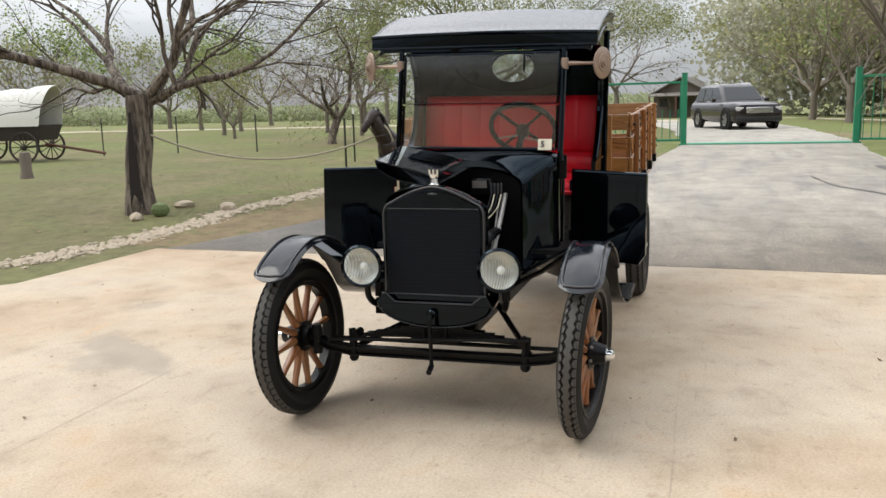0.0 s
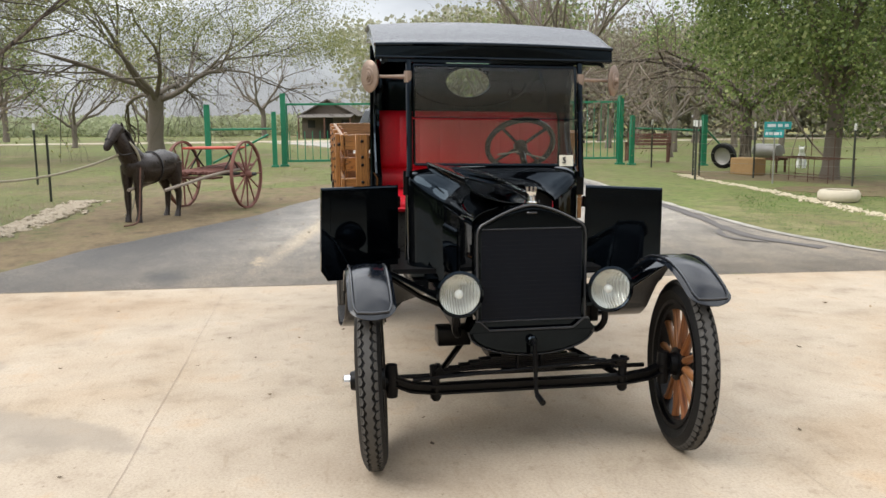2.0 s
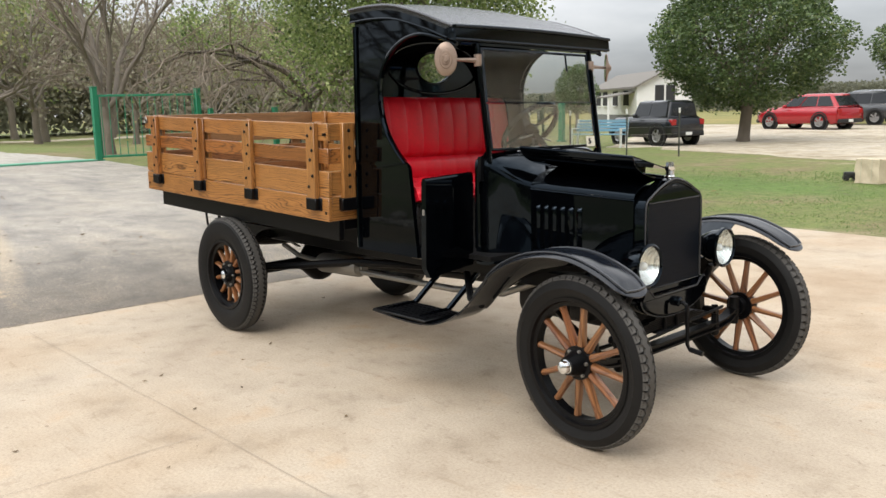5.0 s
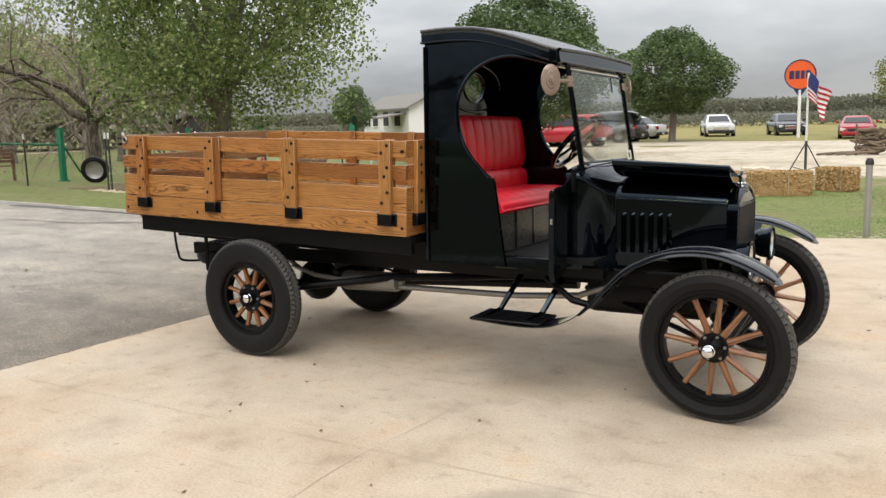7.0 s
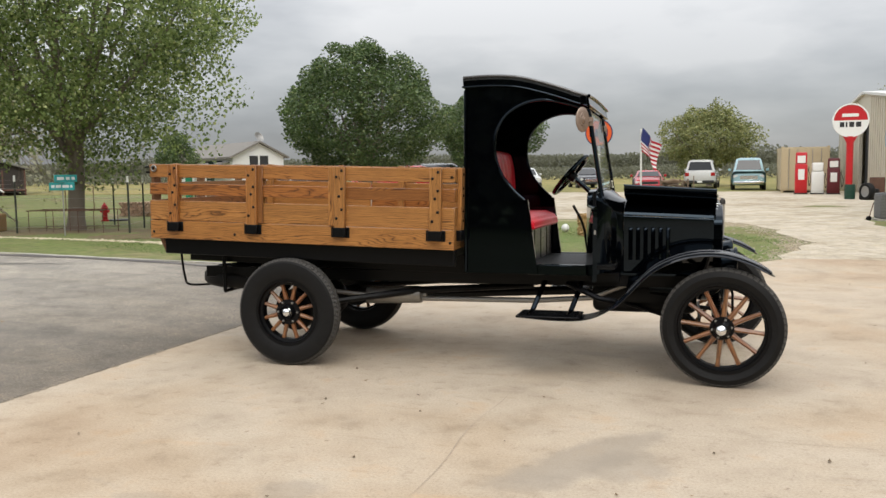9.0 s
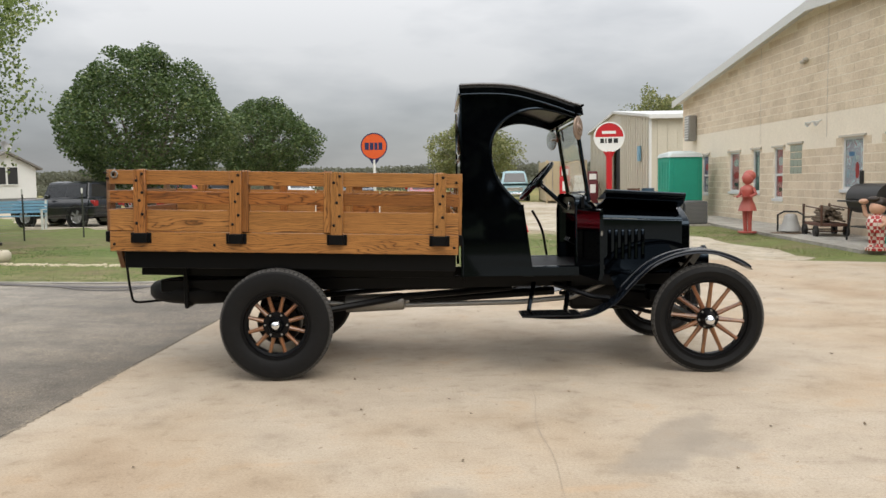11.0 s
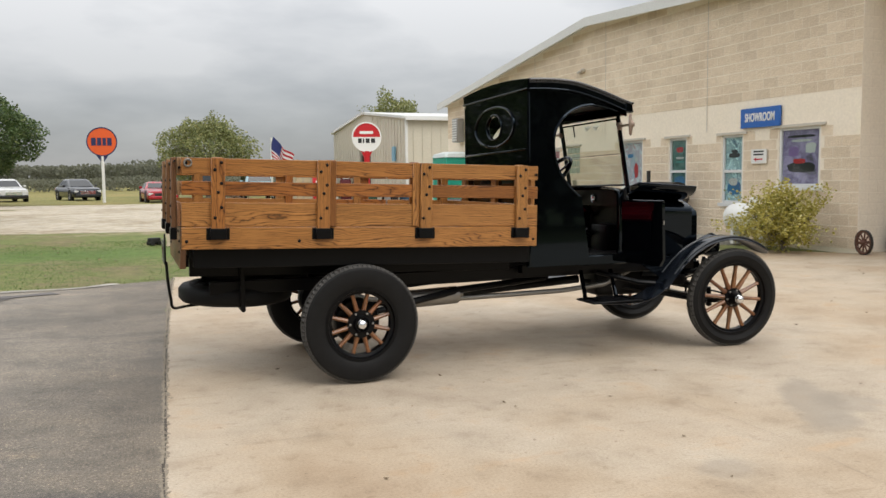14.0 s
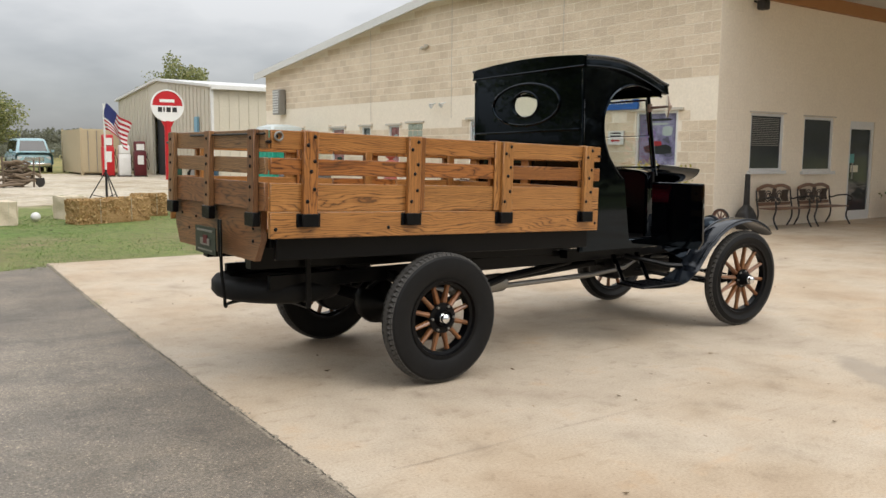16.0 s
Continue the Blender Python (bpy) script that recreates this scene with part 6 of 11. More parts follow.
CEDAR = basic("orange_cedar_beam", (0.42, 0.20, 0.07), (0.34, 0.15, 0.05), rough=0.6, scale=6)
ROOFING = basic("grey_shingles", (0.20, 0.185, 0.165), (0.15, 0.14, 0.125), rough=0.95, scale=9)
HOUSE_GREY = basic("grey_skirting", (0.20, 0.20, 0.195), (0.16, 0.16, 0.155), rough=0.9, scale=5)
SKIN = basic("painted_plaster", (0.62, 0.36, 0.24), (0.55, 0.3, 0.2), rough=0.5, scale=8)
POT = basic("terracotta", (0.35, 0.11, 0.06), rough=0.8)
CONTAINER = basic("tan_container_paint", (0.46, 0.38, 0.24), (0.4, 0.32, 0.2), rough=0.6, scale=3)

# ---- main building ----
WX, WY0, WY1 = 10.40, 4.90, 24.7
RIDGE_Y, RIDGE_Z, EAVE_L, EAVE_R = 13.7, 5.45, 4.15, 4.98


def roof_z(y):
    return RIDGE_Z - (RIDGE_Z - EAVE_R) * (RIDGE_Y - y) / (RIDGE_Y - WY0) if y < RIDGE_Y else RIDGE_Z - (RIDGE_Z - EAVE_L) * (y - RIDGE_Y) / (WY1 - RIDGE_Y)


WINS = [(21.75, 22.35, 0.85, 2.14, "poster_blue"), (18.85, 19.65, 0.95, 2.14, "poster_red"), (17.25, 17.75, 0.95, 2.16, "poster_dark"), (15.65, 16.2, 0.80, 2.16, "poster_red"), (11.45, 12.35, 1.08, 2.24, "poster_soda"), (9.72, 10.36, 0.80, 2.22, "poster_tall"), (7.86, 8.50, 0.79, 2.20, "poster_cars"), (5.80, 6.84, 1.15, 2.26, "poster_movie")]


def wall_with_holes(name, u0, u1, top, holes, place, normal_off, thick, label):
    """A wall in panels round its openings; place(u, z, d) gives the point at depth d behind the face."""
    us = sorted({u0, u1, *[h[0] for h in holes], *[h[1] for h in holes], *([RIDGE_Y] if u0 < RIDGE_Y < u1 and top is roof_z else [])})
    bm = B()
    def slab_(ua, ub, za, zb, zc=None):
        zc = zb if zc is None else zc
        f = [place(ua, za, 0), place(ub, za, 0), place(ub, zc, 0), place(ua, zb, 0)]
        b = [place(ua, za, thick), place(ub, za, thick), place(ub, zc, thick), place(ua, zb, thick)]
        loft(bm, [f, b])
    for ua, ub in zip(us, us[1:]):
        cover = [h for h in holes if h[0] <= ua + 1e-6 and h[1] >= ub - 1e-6]
        z = -0.05
        for h in sorted(cover, key=lambda h: h[2]):
            if h[2] > z:
                slab_(ua, ub, z, h[2])
            z = h[3]
        slab_(ua, ub, z, top(ua), top(ub))
    return solid(name, bm, MORTAR, label, "wall", kind="structure", smooth=0)


wall_west = wall_with_holes("wall_west", WY0, WY1, roof_z, [w[:4] for w in WINS], lambda u, z, d: (WX + d, u, z), 0, 0.25, "tan split-face block wall with pale mortar joints")
B_WINS = [(11.46, 12.58, 1.10, 2.22), (13.30, 14.43, 1.08, 2.20), (15.10, 16.14, 0.0, 2.16)]
wall_south = wall_with_holes("wall_south", WX + 0.25, 26.0, lambda u: 4.9, B_WINS, lambda u, z, d: (u, WY0 + d, z), 0, 0.25, "tan smooth block wall under the porch")
wall_north = solid("wall_north", box(B(), WX + 0.25, 26, WY1 - 0.25, WY1, -0.05, 4.15), MORTAR, "tan block wall", "wall", kind="structure")
wall_back = solid("wall_east", box(B(), 26, 26.25, WY0, WY1, -0.05, 4.15), MORTAR, "tan block wall", "wall", kind="structure")
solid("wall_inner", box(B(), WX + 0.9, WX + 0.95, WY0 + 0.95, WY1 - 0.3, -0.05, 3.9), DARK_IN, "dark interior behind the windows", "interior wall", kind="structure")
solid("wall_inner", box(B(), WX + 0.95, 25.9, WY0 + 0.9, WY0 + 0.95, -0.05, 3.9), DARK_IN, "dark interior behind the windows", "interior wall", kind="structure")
bm = B()
for ya, yb in ((WY0 - 0.25, RIDGE_Y), (RIDGE_Y, WY1 + 0.3)):
    loft(bm, [[(WX - 0.3, ya, roof_z(ya)), (26.3, ya, roof_z(ya)), (26.3, yb, roof_z(yb)), (WX - 0.3, yb, roof_z(yb))], [(WX - 0.3, ya, roof_z(ya) + 0.08), (26.3, ya, roof_z(ya) + 0.08), (26.3, yb, roof_z(yb) + 0.08), (WX - 0.3, yb, roof_z(yb) + 0.08)]])
main_roof = solid("roof", bm, METAL_TRIM, "pale metal low-pitched gable roof", "roof", kind="structure", smooth=0)
for ya, yb in ((WY0 - 0.25, RIDGE_Y), (RIDGE_Y, WY1 + 0.3)):
    bm = B()
    loft(bm, [[(WX - 0.34, y, roof_z(y) + dz) for y in (ya, yb)] + [(WX - 0.30, y, roof_z(y) + dz) for y in (yb, ya)] for dz in (-0.13, 0.10)])
    part("trim", bm, METAL_TRIM, main_roof, "pale metal rake trim")
# Porch reaches on unseen to y=-4.5, deepened to shade the south wall.
porch = solid("ceiling", box(B(), WX + 0.0, 26, -4.5, WY0 - 0.02, 4.62, 4.70), SOFFIT, "white porch soffit, carried out unseen to shade the wall", "porch ceiling", kind="structure")
solid("trim", box(B(), WX + 1.4, 26, WY0 - 0.10, WY0 - 0.003, 4.36, 4.62), CEDAR, "orange stained wooden ledger beam", "beam", kind="structure")
bm = loft(B(), [[(WX - 0.02, y, z) for y, z in ((-4.5, 4.705), (WY0 - 0.26, 4.705), (WY0 - 0.26, 5.05), (-4.5, 4.80))], [(26, y, z) for y, z in ((-4.5, 4.705), (WY0 - 0.26, 4.705), (WY0 - 0.26, 5.05), (-4.5, 4.80))]])
solid("roof", bm, METAL_TRIM, "pale metal porch roof", "porch roof", kind="structure", smooth=0)
for px in (16.5, 24.0):
    solid("post", box(B(), px - 0.1, px + 0.1, -4.3, -4.1, 0, 4.62), CEDAR, "wooden porch post", "post", kind="structure")


def block_run(parent, u0, u1, z0, z1, holes, place, bl, bh, top, mats, rnd, skip=None):
    """Courses of blocks set proud of the mortar."""
    made = {}
    rows = int((z1 - z0) / bh)
    for r in range(rows):
        za, zb = z0 + r * bh + 0.008, z0 + (r + 1) * bh - 0.008
        off = 0.0 if r % 2 else bl / 2
        u = u0 - off
        while u < u1:
            ua, ub = max(u0, u) + 0.006, min(u1, u + bl) - 0.006
            u += bl
            if ub - ua < 0.05 or min(top(ua), top(ub)) < zb + 0.02:
                continue
            if any(ub > h[0] - 0.02 and ua < h[1] + 0.02 and zb > h[2] - 0.02 and za < h[3] + 0.02 for h in holes):
                segs = []
                for h in holes:
                    if ub > h[0] - 0.02 and ua < h[1] + 0.02 and zb > h[2] - 0.02 and za < h[3] + 0.02:
                        if h[0] - 0.03 - ua > 0.08:
                            segs.append((ua, h[0] - 0.03))
                        if ub - h[1] - 0.03 > 0.08:
                            segs.append((h[1] + 0.03, ub))
            else:
                segs = [(ua, ub)]
            for a, b in segs:
                yield a, b, za, zb


def block_mesh(w, h, d):
    key = ("block", round(w, 2), round(h, 2), round(d, 3))
    if key not in CACHE:
        bm = B()
        box(bm, -w / 2, w / 2, -d, 0.0, -h / 2, h / 2)
        CACHE[key] = mesh_of("block", bevelled(bm, 0.005, 1), BLOCK)
    return CACHE[key]


# ---- windows of the long wall, with posters behind the glass ----
def poster(name, cols):
    m, n, l, p = nodes_of(name)
    a, b = cols
    mid = tuple((x + y) / 2 for x, y in zip(a, b))
    col = ramp(n, l, noise_tex(n, l, 3.2, 8, 0.72, distortion=0.8), [(0.34, tuple(c * 0.25 for c in b)), (0.43, a), (0.50, mid), (0.56, tuple(min(1, c * 1.5 + 0.08) for c in a)), (0.64, b), (0.70, tuple(c * 0.5 for c in a))])
    l.new(col, p.inputs["Base Color"])
    p.inputs["Roughness"].default_value = 0.4
    return m


P_MATS = {"poster_blue": ((0.10, 0.16, 0.30), (0.25, 0.05, 0.05)), "poster_red": ((0.45, 0.10, 0.12), (0.45, 0.42, 0.4)), "poster_dark": ((0.03, 0.03, 0.04), (0.35, 0.36, 0.38)), "poster_soda": ((0.42, 0.55, 0.66), (0.55, 0.10, 0.12)), "poster_tall": ((0.03, 0.09, 0.09), (0.10, 0.26, 0.24)), "poster_cars": ((0.40, 0.56, 0.60), (0.04, 0.12, 0.22)), "poster_movie": ((0.22, 0.17, 0.34), (0.38, 0.36, 0.48))}
P_MATS = {k: poster(k, v) for k, v in P_MATS.items()}
PAINTS = {"red": (0.5, 0.03, 0.04), "black": (0.02, 0.02, 0.025), "pale": (0.6, 0.62, 0.62), "blue": (0.05, 0.2, 0.42), "purple": (0.26, 0.16, 0.4), "teal": (0.06, 0.3, 0.3), "yellow": (0.6, 0.45, 0.1)}
PAINTS = {k: basic("print_" + k, v, rough=0.45, scale=6, bump=0.0) for k, v in PAINTS.items()}


def wall_window(y0, y1, z0, z1, kind, idx):
    w = thing("window_%d" % idx, "white-framed window with a printed poster behind the glass", "window", kind="structure")
    bm = B()
    t = 0.05
    for a, b, c, d in ((y0, y0 + t, z0, z1), (y1 - t, y1, z0, z1), (y0 + t, y1 - t, z0, z0 + t), (y0 + t, y1 - t, z1 - t, z1)):
        box(bm, WX + 0.02, WX + 0.09, a, b, c, d)
    part("window_frame", bm, ALU, w)
    tall = (z1 - z0) > 1.25
    if tall:
        zm = z0 + (z1 - z0) * 0.47
        part("window_bar", box(B(), WX + 0.025, WX + 0.085, y0 + t, y1 - t, zm - 0.03, zm + 0.03), ALU, w)
    part("window_sill", box(B(), WX - 0.05, WX + 0.05, y0 - 0.06, y1 + 0.06, z0 - 0.07, z0), ALU, w)
    part("lintel", box(B(), WX - 0.045, WX + 0.04, y0 - 0.14, y1 + 0.14, z1 + 0.005, z1 + 0.055), STONE_SILL, w)
    ps = part("poster", box(B(), WX + 0.062, WX + 0.07, y0 + t, y1 - t, z0 + t, z1 - t), P_MATS[kind], w, "printed poster")
    rnd = random.Random(idx)
    H, W_ = z1 - z0 - 2 * t, y1 - y0 - 2 * t
    shapes = {"poster_cars": [(0.5, 0.72, 0.7, 0.08, "black"), (0.5, 0.78, 0.4, 0.06, "black"), (0.5, 0.2, 0.8, 0.22, "blue"), (0.45, 0.3, 0.5, 0.12, "pale"), (0.3, 0.12, 0.2, 0.06, "pale")], "poster_movie": [(0.5, 0.30, 0.8, 0.20, "black"), (0.45, 0.42, 0.35, 0.10, "red"), (0.5, 0.88, 0.8, 0.05, "black"), (0.5, 0.80, 0.6, 0.05, "pale"), (0.3, 0.6, 0.3, 0.2, "purple"), (0.75, 0.66, 0.3, 0.2, "pale")], "poster_soda": [(0.62, 0.35, 0.22, 0.36, "red"), (0.62, 0.62, 0.2, 0.10, "pale"), (0.3, 0.7, 0.35, 0.1, "blue")], "poster_tall": [(0.5, 0.84, 0.5, 0.10, "red"), (0.5, 0.70, 0.6, 0.04, "pale"), (0.5, 0.63, 0.6, 0.03, "teal"), (0.5, 0.25, 0.8, 0.3, "blue")], "poster_red": [(0.5, 0.75, 0.6, 0.2, "pale"), (0.5, 0.4, 0.7, 0.2, "red"), (0.5, 0.15, 0.5, 0.1, "black")], "poster_dark": [(0.5, 0.55, 0.35, 0.4, "pale"), (0.5, 0.8, 0.2, 0.12, "pale")], "poster_blue": [(0.5, 0.3, 0.6, 0.2, "pale"), (0.5, 0.7, 0.6, 0.2, "red")]}[kind]
    for k, (cu, cv, du, dv, colr) in enumerate(shapes):
        yc, zc = y1 - t - cu * W_, z0 + t + cv * H
        n = 18
        bm = B()
        vs = []
        for q in range(n):
            a = 2 * math.pi * q / n
            rr = (abs(math.cos(a)) ** 4 + abs(math.sin(a)) ** 4) ** -0.25 * (0.85 + 0.15 * rnd.random())
            vs.append(bm.verts.new((WX + 0.0605 - 0.0006 * k, yc + du * W_ / 2 * rr * math.cos(a), zc + dv * H / 2 * rr * math.sin(a))))
        bm.faces.new(vs)
        part("printed_shape", bm, PAINTS[colr], ps)
    ob = part("pane", box(B(), WX + 0.045, WX + 0.05, y0 + t, y1 - t, z0 + t, z1 - t), CLEAR, w)
    ob.visible_shadow = False


for i, wdat in enumerate(WINS):
    wall_window(*wdat, i + 1)
gb = thing("window_9", "grey-green glass block panel in the wall", "window", kind="structure")
for r in range(4):
    for c in range(3):
        y, z = 14.48 + c * 0.235, 1.46 + r * 0.185
        part("pane", bevelled(box(B(), WX - 0.018, WX + 0.03, y, y + 0.215, z, z + 0.168), 0.012, 1), basic("glass_block", (0.36, 0.40, 0.33), (0.3, 0.34, 0.28), rough=0.15, scale=5) if r == c == 0 else bpy.data.materials["glass_block"], gb)
part("lintel", box(B(), WX - 0.05, WX + 0.02, 14.4, 15.3, 2.21, 2.26), STONE_SILL, gb)

for i, (x0, x1, z0, z1) in enumerate(B_WINS[:2]):
    w = thing("window_%d" % (10 + i), "dark office window with white frame and blinds" if i == 0 else "dark office window with white frame", "window", kind="structure")
    bm = B()
    for a, b, c, d in ((x0, x0 + 0.05, z0, z1), (x1 - 0.05, x1, z0, z1), (x0 + 0.05, x1 - 0.05, z0, z0 + 0.05), (x0 + 0.05, x1 - 0.05, z1 - 0.05, z1)):
        box(bm, a, b, WY0 + 0.02, WY0 + 0.09, c, d)
    part("window_frame", bm, ALU, w)
    part("window_sill", box(B(), x0 - 0.06, x1 + 0.06, WY0 - 0.06, WY0 + 0.04, z0 - 0.06, z0), ALU, w)
    part("lintel", box(B(), x0 - 0.05, x1 + 0.05, WY0 - 0.02, WY0 + 0.04, z1 + 0.004, z1 + 0.035), STONE_SILL, w)
    part("pane", box(B(), x0 + 0.05, x1 - 0.05, WY0 + 0.05, WY0 + 0.056, z0 + 0.05, z1 - 0.05), WIN, w)
    if i == 0:
        for k in range(16):
            z = z1 - 0.10 - 0.035 * k
            part("slat", box(B(), x0 + 0.06, x1 - 0.1, WY0 + 0.0445, WY0 + 0.049, z, z + 0.012), STEEL, w)
dr = thing("door_1", "glazed entrance door in a white aluminium frame", "door", kind="structure")
x0, x1 = 15.10, 16.14
bm = B()
for a, b, c, d in ((x0, x0 + 0.09, 0.0, 2.16), (x1 - 0.09, x1, 0.0, 2.16), (x0 + 0.09, x1 - 0.09, 1.99, 2.16), (x0 + 0.09, x1 - 0.09, 0.0, 0.2)):
    box(bm, a, b, WY0 + 0.02, WY0 + 0.1, c, d)
part("door_frame", bm, ALU, dr)
part("pane", box(B(), x0 + 0.09, x1 - 0.09, WY0 + 0.05, WY0 + 0.056, 0.2, 1.99), WIN, dr)
part("door_handle", tube(B(), [(x0 + 0.13, WY0 - 0.03, 0.9), (x0 + 0.13, WY0 - 0.03, 1.25)], 0.015), STEEL, dr)
part("notice", box(B(), x0 + 0.13, x0 + 0.32, WY0 + 0.043, WY0 + 0.048, 1.25, 1.45), PAINTS["teal"], dr)
part("notice", box(B(), x0 + 0.2, x0 + 0.5, WY0 + 0.043, WY0 + 0.048, 1.05, 1.2), PAPER, dr)

for y_ in (9.0, 13.14, 17.2):
    part("joint", box(B(), WX - 0.018, WX - 0.0165, y_ - 0.009, y_ + 0.009, 2.3, roof_z(y_) - 0.05), STONE_SILL, wall_west)
# wall signs and fittings
sg = thing("showroom_sign", "blue enamel wall sign with white lettering", "sign")
part("panel", bevelled(box(B(), WX - 0.065, WX - 0.022, 6.76, 7.87, 2.31, 2.70), 0.006, 1), SIGN_BLUE, sg)
lettering("SHOWROOM", 0.23, WHITE, sg, pose(WX - 0.068, 7.315, 2.505, 90, 0, -90), 0.60, 0.006, "white lettering")
sg = thing("direction_sign", "small white sign with a red arrow", "sign")
part("panel", box(B(), WX - 0.05, WX - 0.022, 7.13, 7.55, 1.60, 1.88), WHITE, sg)
for z in (1.82, 1.76):
    part("text_bar", box(B(), WX - 0.054, WX - 0.0505, 7.2, 7.48, z, z + 0.03), INK, sg)
bm = B()
vs = [bm.verts.new((WX - 0.0535, y, z)) for y, z in ((7.48, 1.68), (7.40, 1.72), (7.40, 1.695), (7.22, 1.695), (7.22, 1.665), (7.40, 1.665), (7.40, 1.64))]
bm.faces.new(vs)
part("arrow", bm, SIGN_RED, sg)
vt = thing("wall_vent_unit", "grey louvred unit fixed high on the block wall", "wall vent")
part("body", bevelled(box(B(), WX - 0.30, WX - 0.02, 23.0, 23.5, 2.68, 3.56), 0.02, 1), GALV, vt)
for k in range(9):
    part("slat", box(B(), WX - 0.315, WX - 0.30, 23.04, 23.46, 2.74 + k * 0.09, 2.79 + k * 0.09), METAL_TRIM, vt)
for y in (13.85, 13.4):
    fl = thing("flood_light", "small white flood lamp on the block wall", "wall lamp", group="wall flood lamps")
    part("head", lathe(B(), [(0, -0.04), (0.03, -0.04), (0.07, 0.06), (0.06, 0.065), (0, 0.05)], 14, pose(WX - 0.13, y, 2.66, 0, -115, 0)), METAL_TRIM, fl)
    part("arm", tube(B(), [(WX - 0.02, y, 2.72), (WX - 0.1, y, 2.68)], 0.015), METAL_TRIM, fl)
twin = thing("twin_lamp", "small pale twin lamp head on the block wall", "wall lamp")
for y, z in ((14.22, 4.25), (14.40, 4.21)):
    part("lamp_head", sphere(B(), (WX - 0.07, y, z), 0.055, 10, 6, (1.3, 1, 1)), STONE_SILL, twin)
part("base", bevelled(box(B(), WX - 0.03, WX + 0.005, 14.25, 14.37, 4.20, 4.28), 0.005, 1), STONE_SILL, twin)
sp = thing("porch_speaker", "black box lamp under the porch ledger", "lamp")
part("body", bevelled(box(B(), 11.3, 11.48, WY0 - 0.28, WY0 - 0.1, 4.12, 4.3), 0.02, 1), CAST, sp)
part("bracket", tube(B(), [(11.39, WY0 - 0.12, 4.25), (11.39, WY0 + 0.0, 4.3)], 0.02), CAST, sp)

# ---- metal shed beyond ----
SX, SY0, SY1, SR = 10.9, 31.5, 46.0, 4.85
sh = thing("metal_shed", "tan ribbed metal workshop with a tall open doorway", "building")
def shed_z(y):
    return SR - (SR - 4.15) * abs(y - 38.75) / 7.25
g0 = gl(SX, 35)
for ya, yb in ((SY0, 37.6), (39.9, SY1)):
    bm = loft(B(), [[(SX, ya, g0), (SX, yb, g0), (SX, yb, shed_z(yb)), (SX, (ya + yb) / 2, shed_z((ya + yb) / 2)), (SX, ya, shed_z(ya))], [(SX + 0.15, ya, g0), (SX + 0.15, yb, g0), (SX + 0.15, yb, shed_z(yb)), (SX + 0.15, (ya + yb) / 2, shed_z((ya + yb) / 2)), (SX + 0.15, ya, shed_z(ya))]])
    part("wall", bm, METAL_TAN, sh)
bm = loft(B(), [[(x, 37.6, 3.5), (x, 39.9, 3.5), (x, 39.9, shed_z(39.9)), (x, 38.75, SR), (x, 37.6, shed_z(37.6))] for x in (SX, SX + 0.15)])
part("wall", bm, METAL_TAN, sh)
part("doorway", box(B(), SX + 0.3, SX + 0.4, 37.5, 40, g0, 3.6), DARK_IN, sh, "dark sheet for the shade inside the doorway")
part("wall", box(B(), SX + 0.15, 30, SY0, SY0 + 0.12, g0, 4.12), METAL_TAN, sh)
part("wall", box(B(), SX + 0.15, 30, SY1 - 0.12, SY1, g0, 4.1), METAL_TAN, sh)
for k in range(40):
    x = SX + 0.35 + k * 0.46
    part("rib", box(B(), x, x + 0.05, SY0 - 0.035, SY0, g0, 4.08), METAL_TAN, sh)
for k in range(30):
    y = SY0 + 0.3 + k * 0.48
    if 37.4 < y < 40.1:
        continue
    part("rib", box(B(), SX - 0.03, SX, y, y + 0.05, g0, shed_z(y) - 0.08), METAL_TAN, sh)
for ya, yb in ((SY0 - 0.2, 38.75), (38.75, SY1 + 0.2)):
    bm = loft(B(), [[(SX - 0.15, ya, shed_z(ya)), (30.3, ya, shed_z(ya)), (30.3, yb, shed_z(yb)), (SX - 0.15, yb, shed_z(yb))], [(SX - 0.15, ya, shed_z(ya) + 0.12), (30.3, ya, shed_z(ya) + 0.12), (30.3, yb, shed_z(yb) + 0.12), (SX - 0.15, yb, shed_z(yb) + 0.12)]])
    part("roof", bm, METAL_TRIM, sh, "pale metal roof")
part("down_pipe", box(B(), SX - 0.05, SX + 0.06, SY0 - 0.11, SY0 - 0.002, g0, 4.15), METAL_TRIM, sh)
part("gutter", box(B(), SX - 0.1, 30, SY0 - 0.3, SY0 - 0.16, 4.05, 4.2), METAL_TRIM, sh)
part("meter_box", box(B(), SX - 0.12, SX - 0.03, 33.0, 33.4, 2.2, 2.9), SKYBLUE, sh)


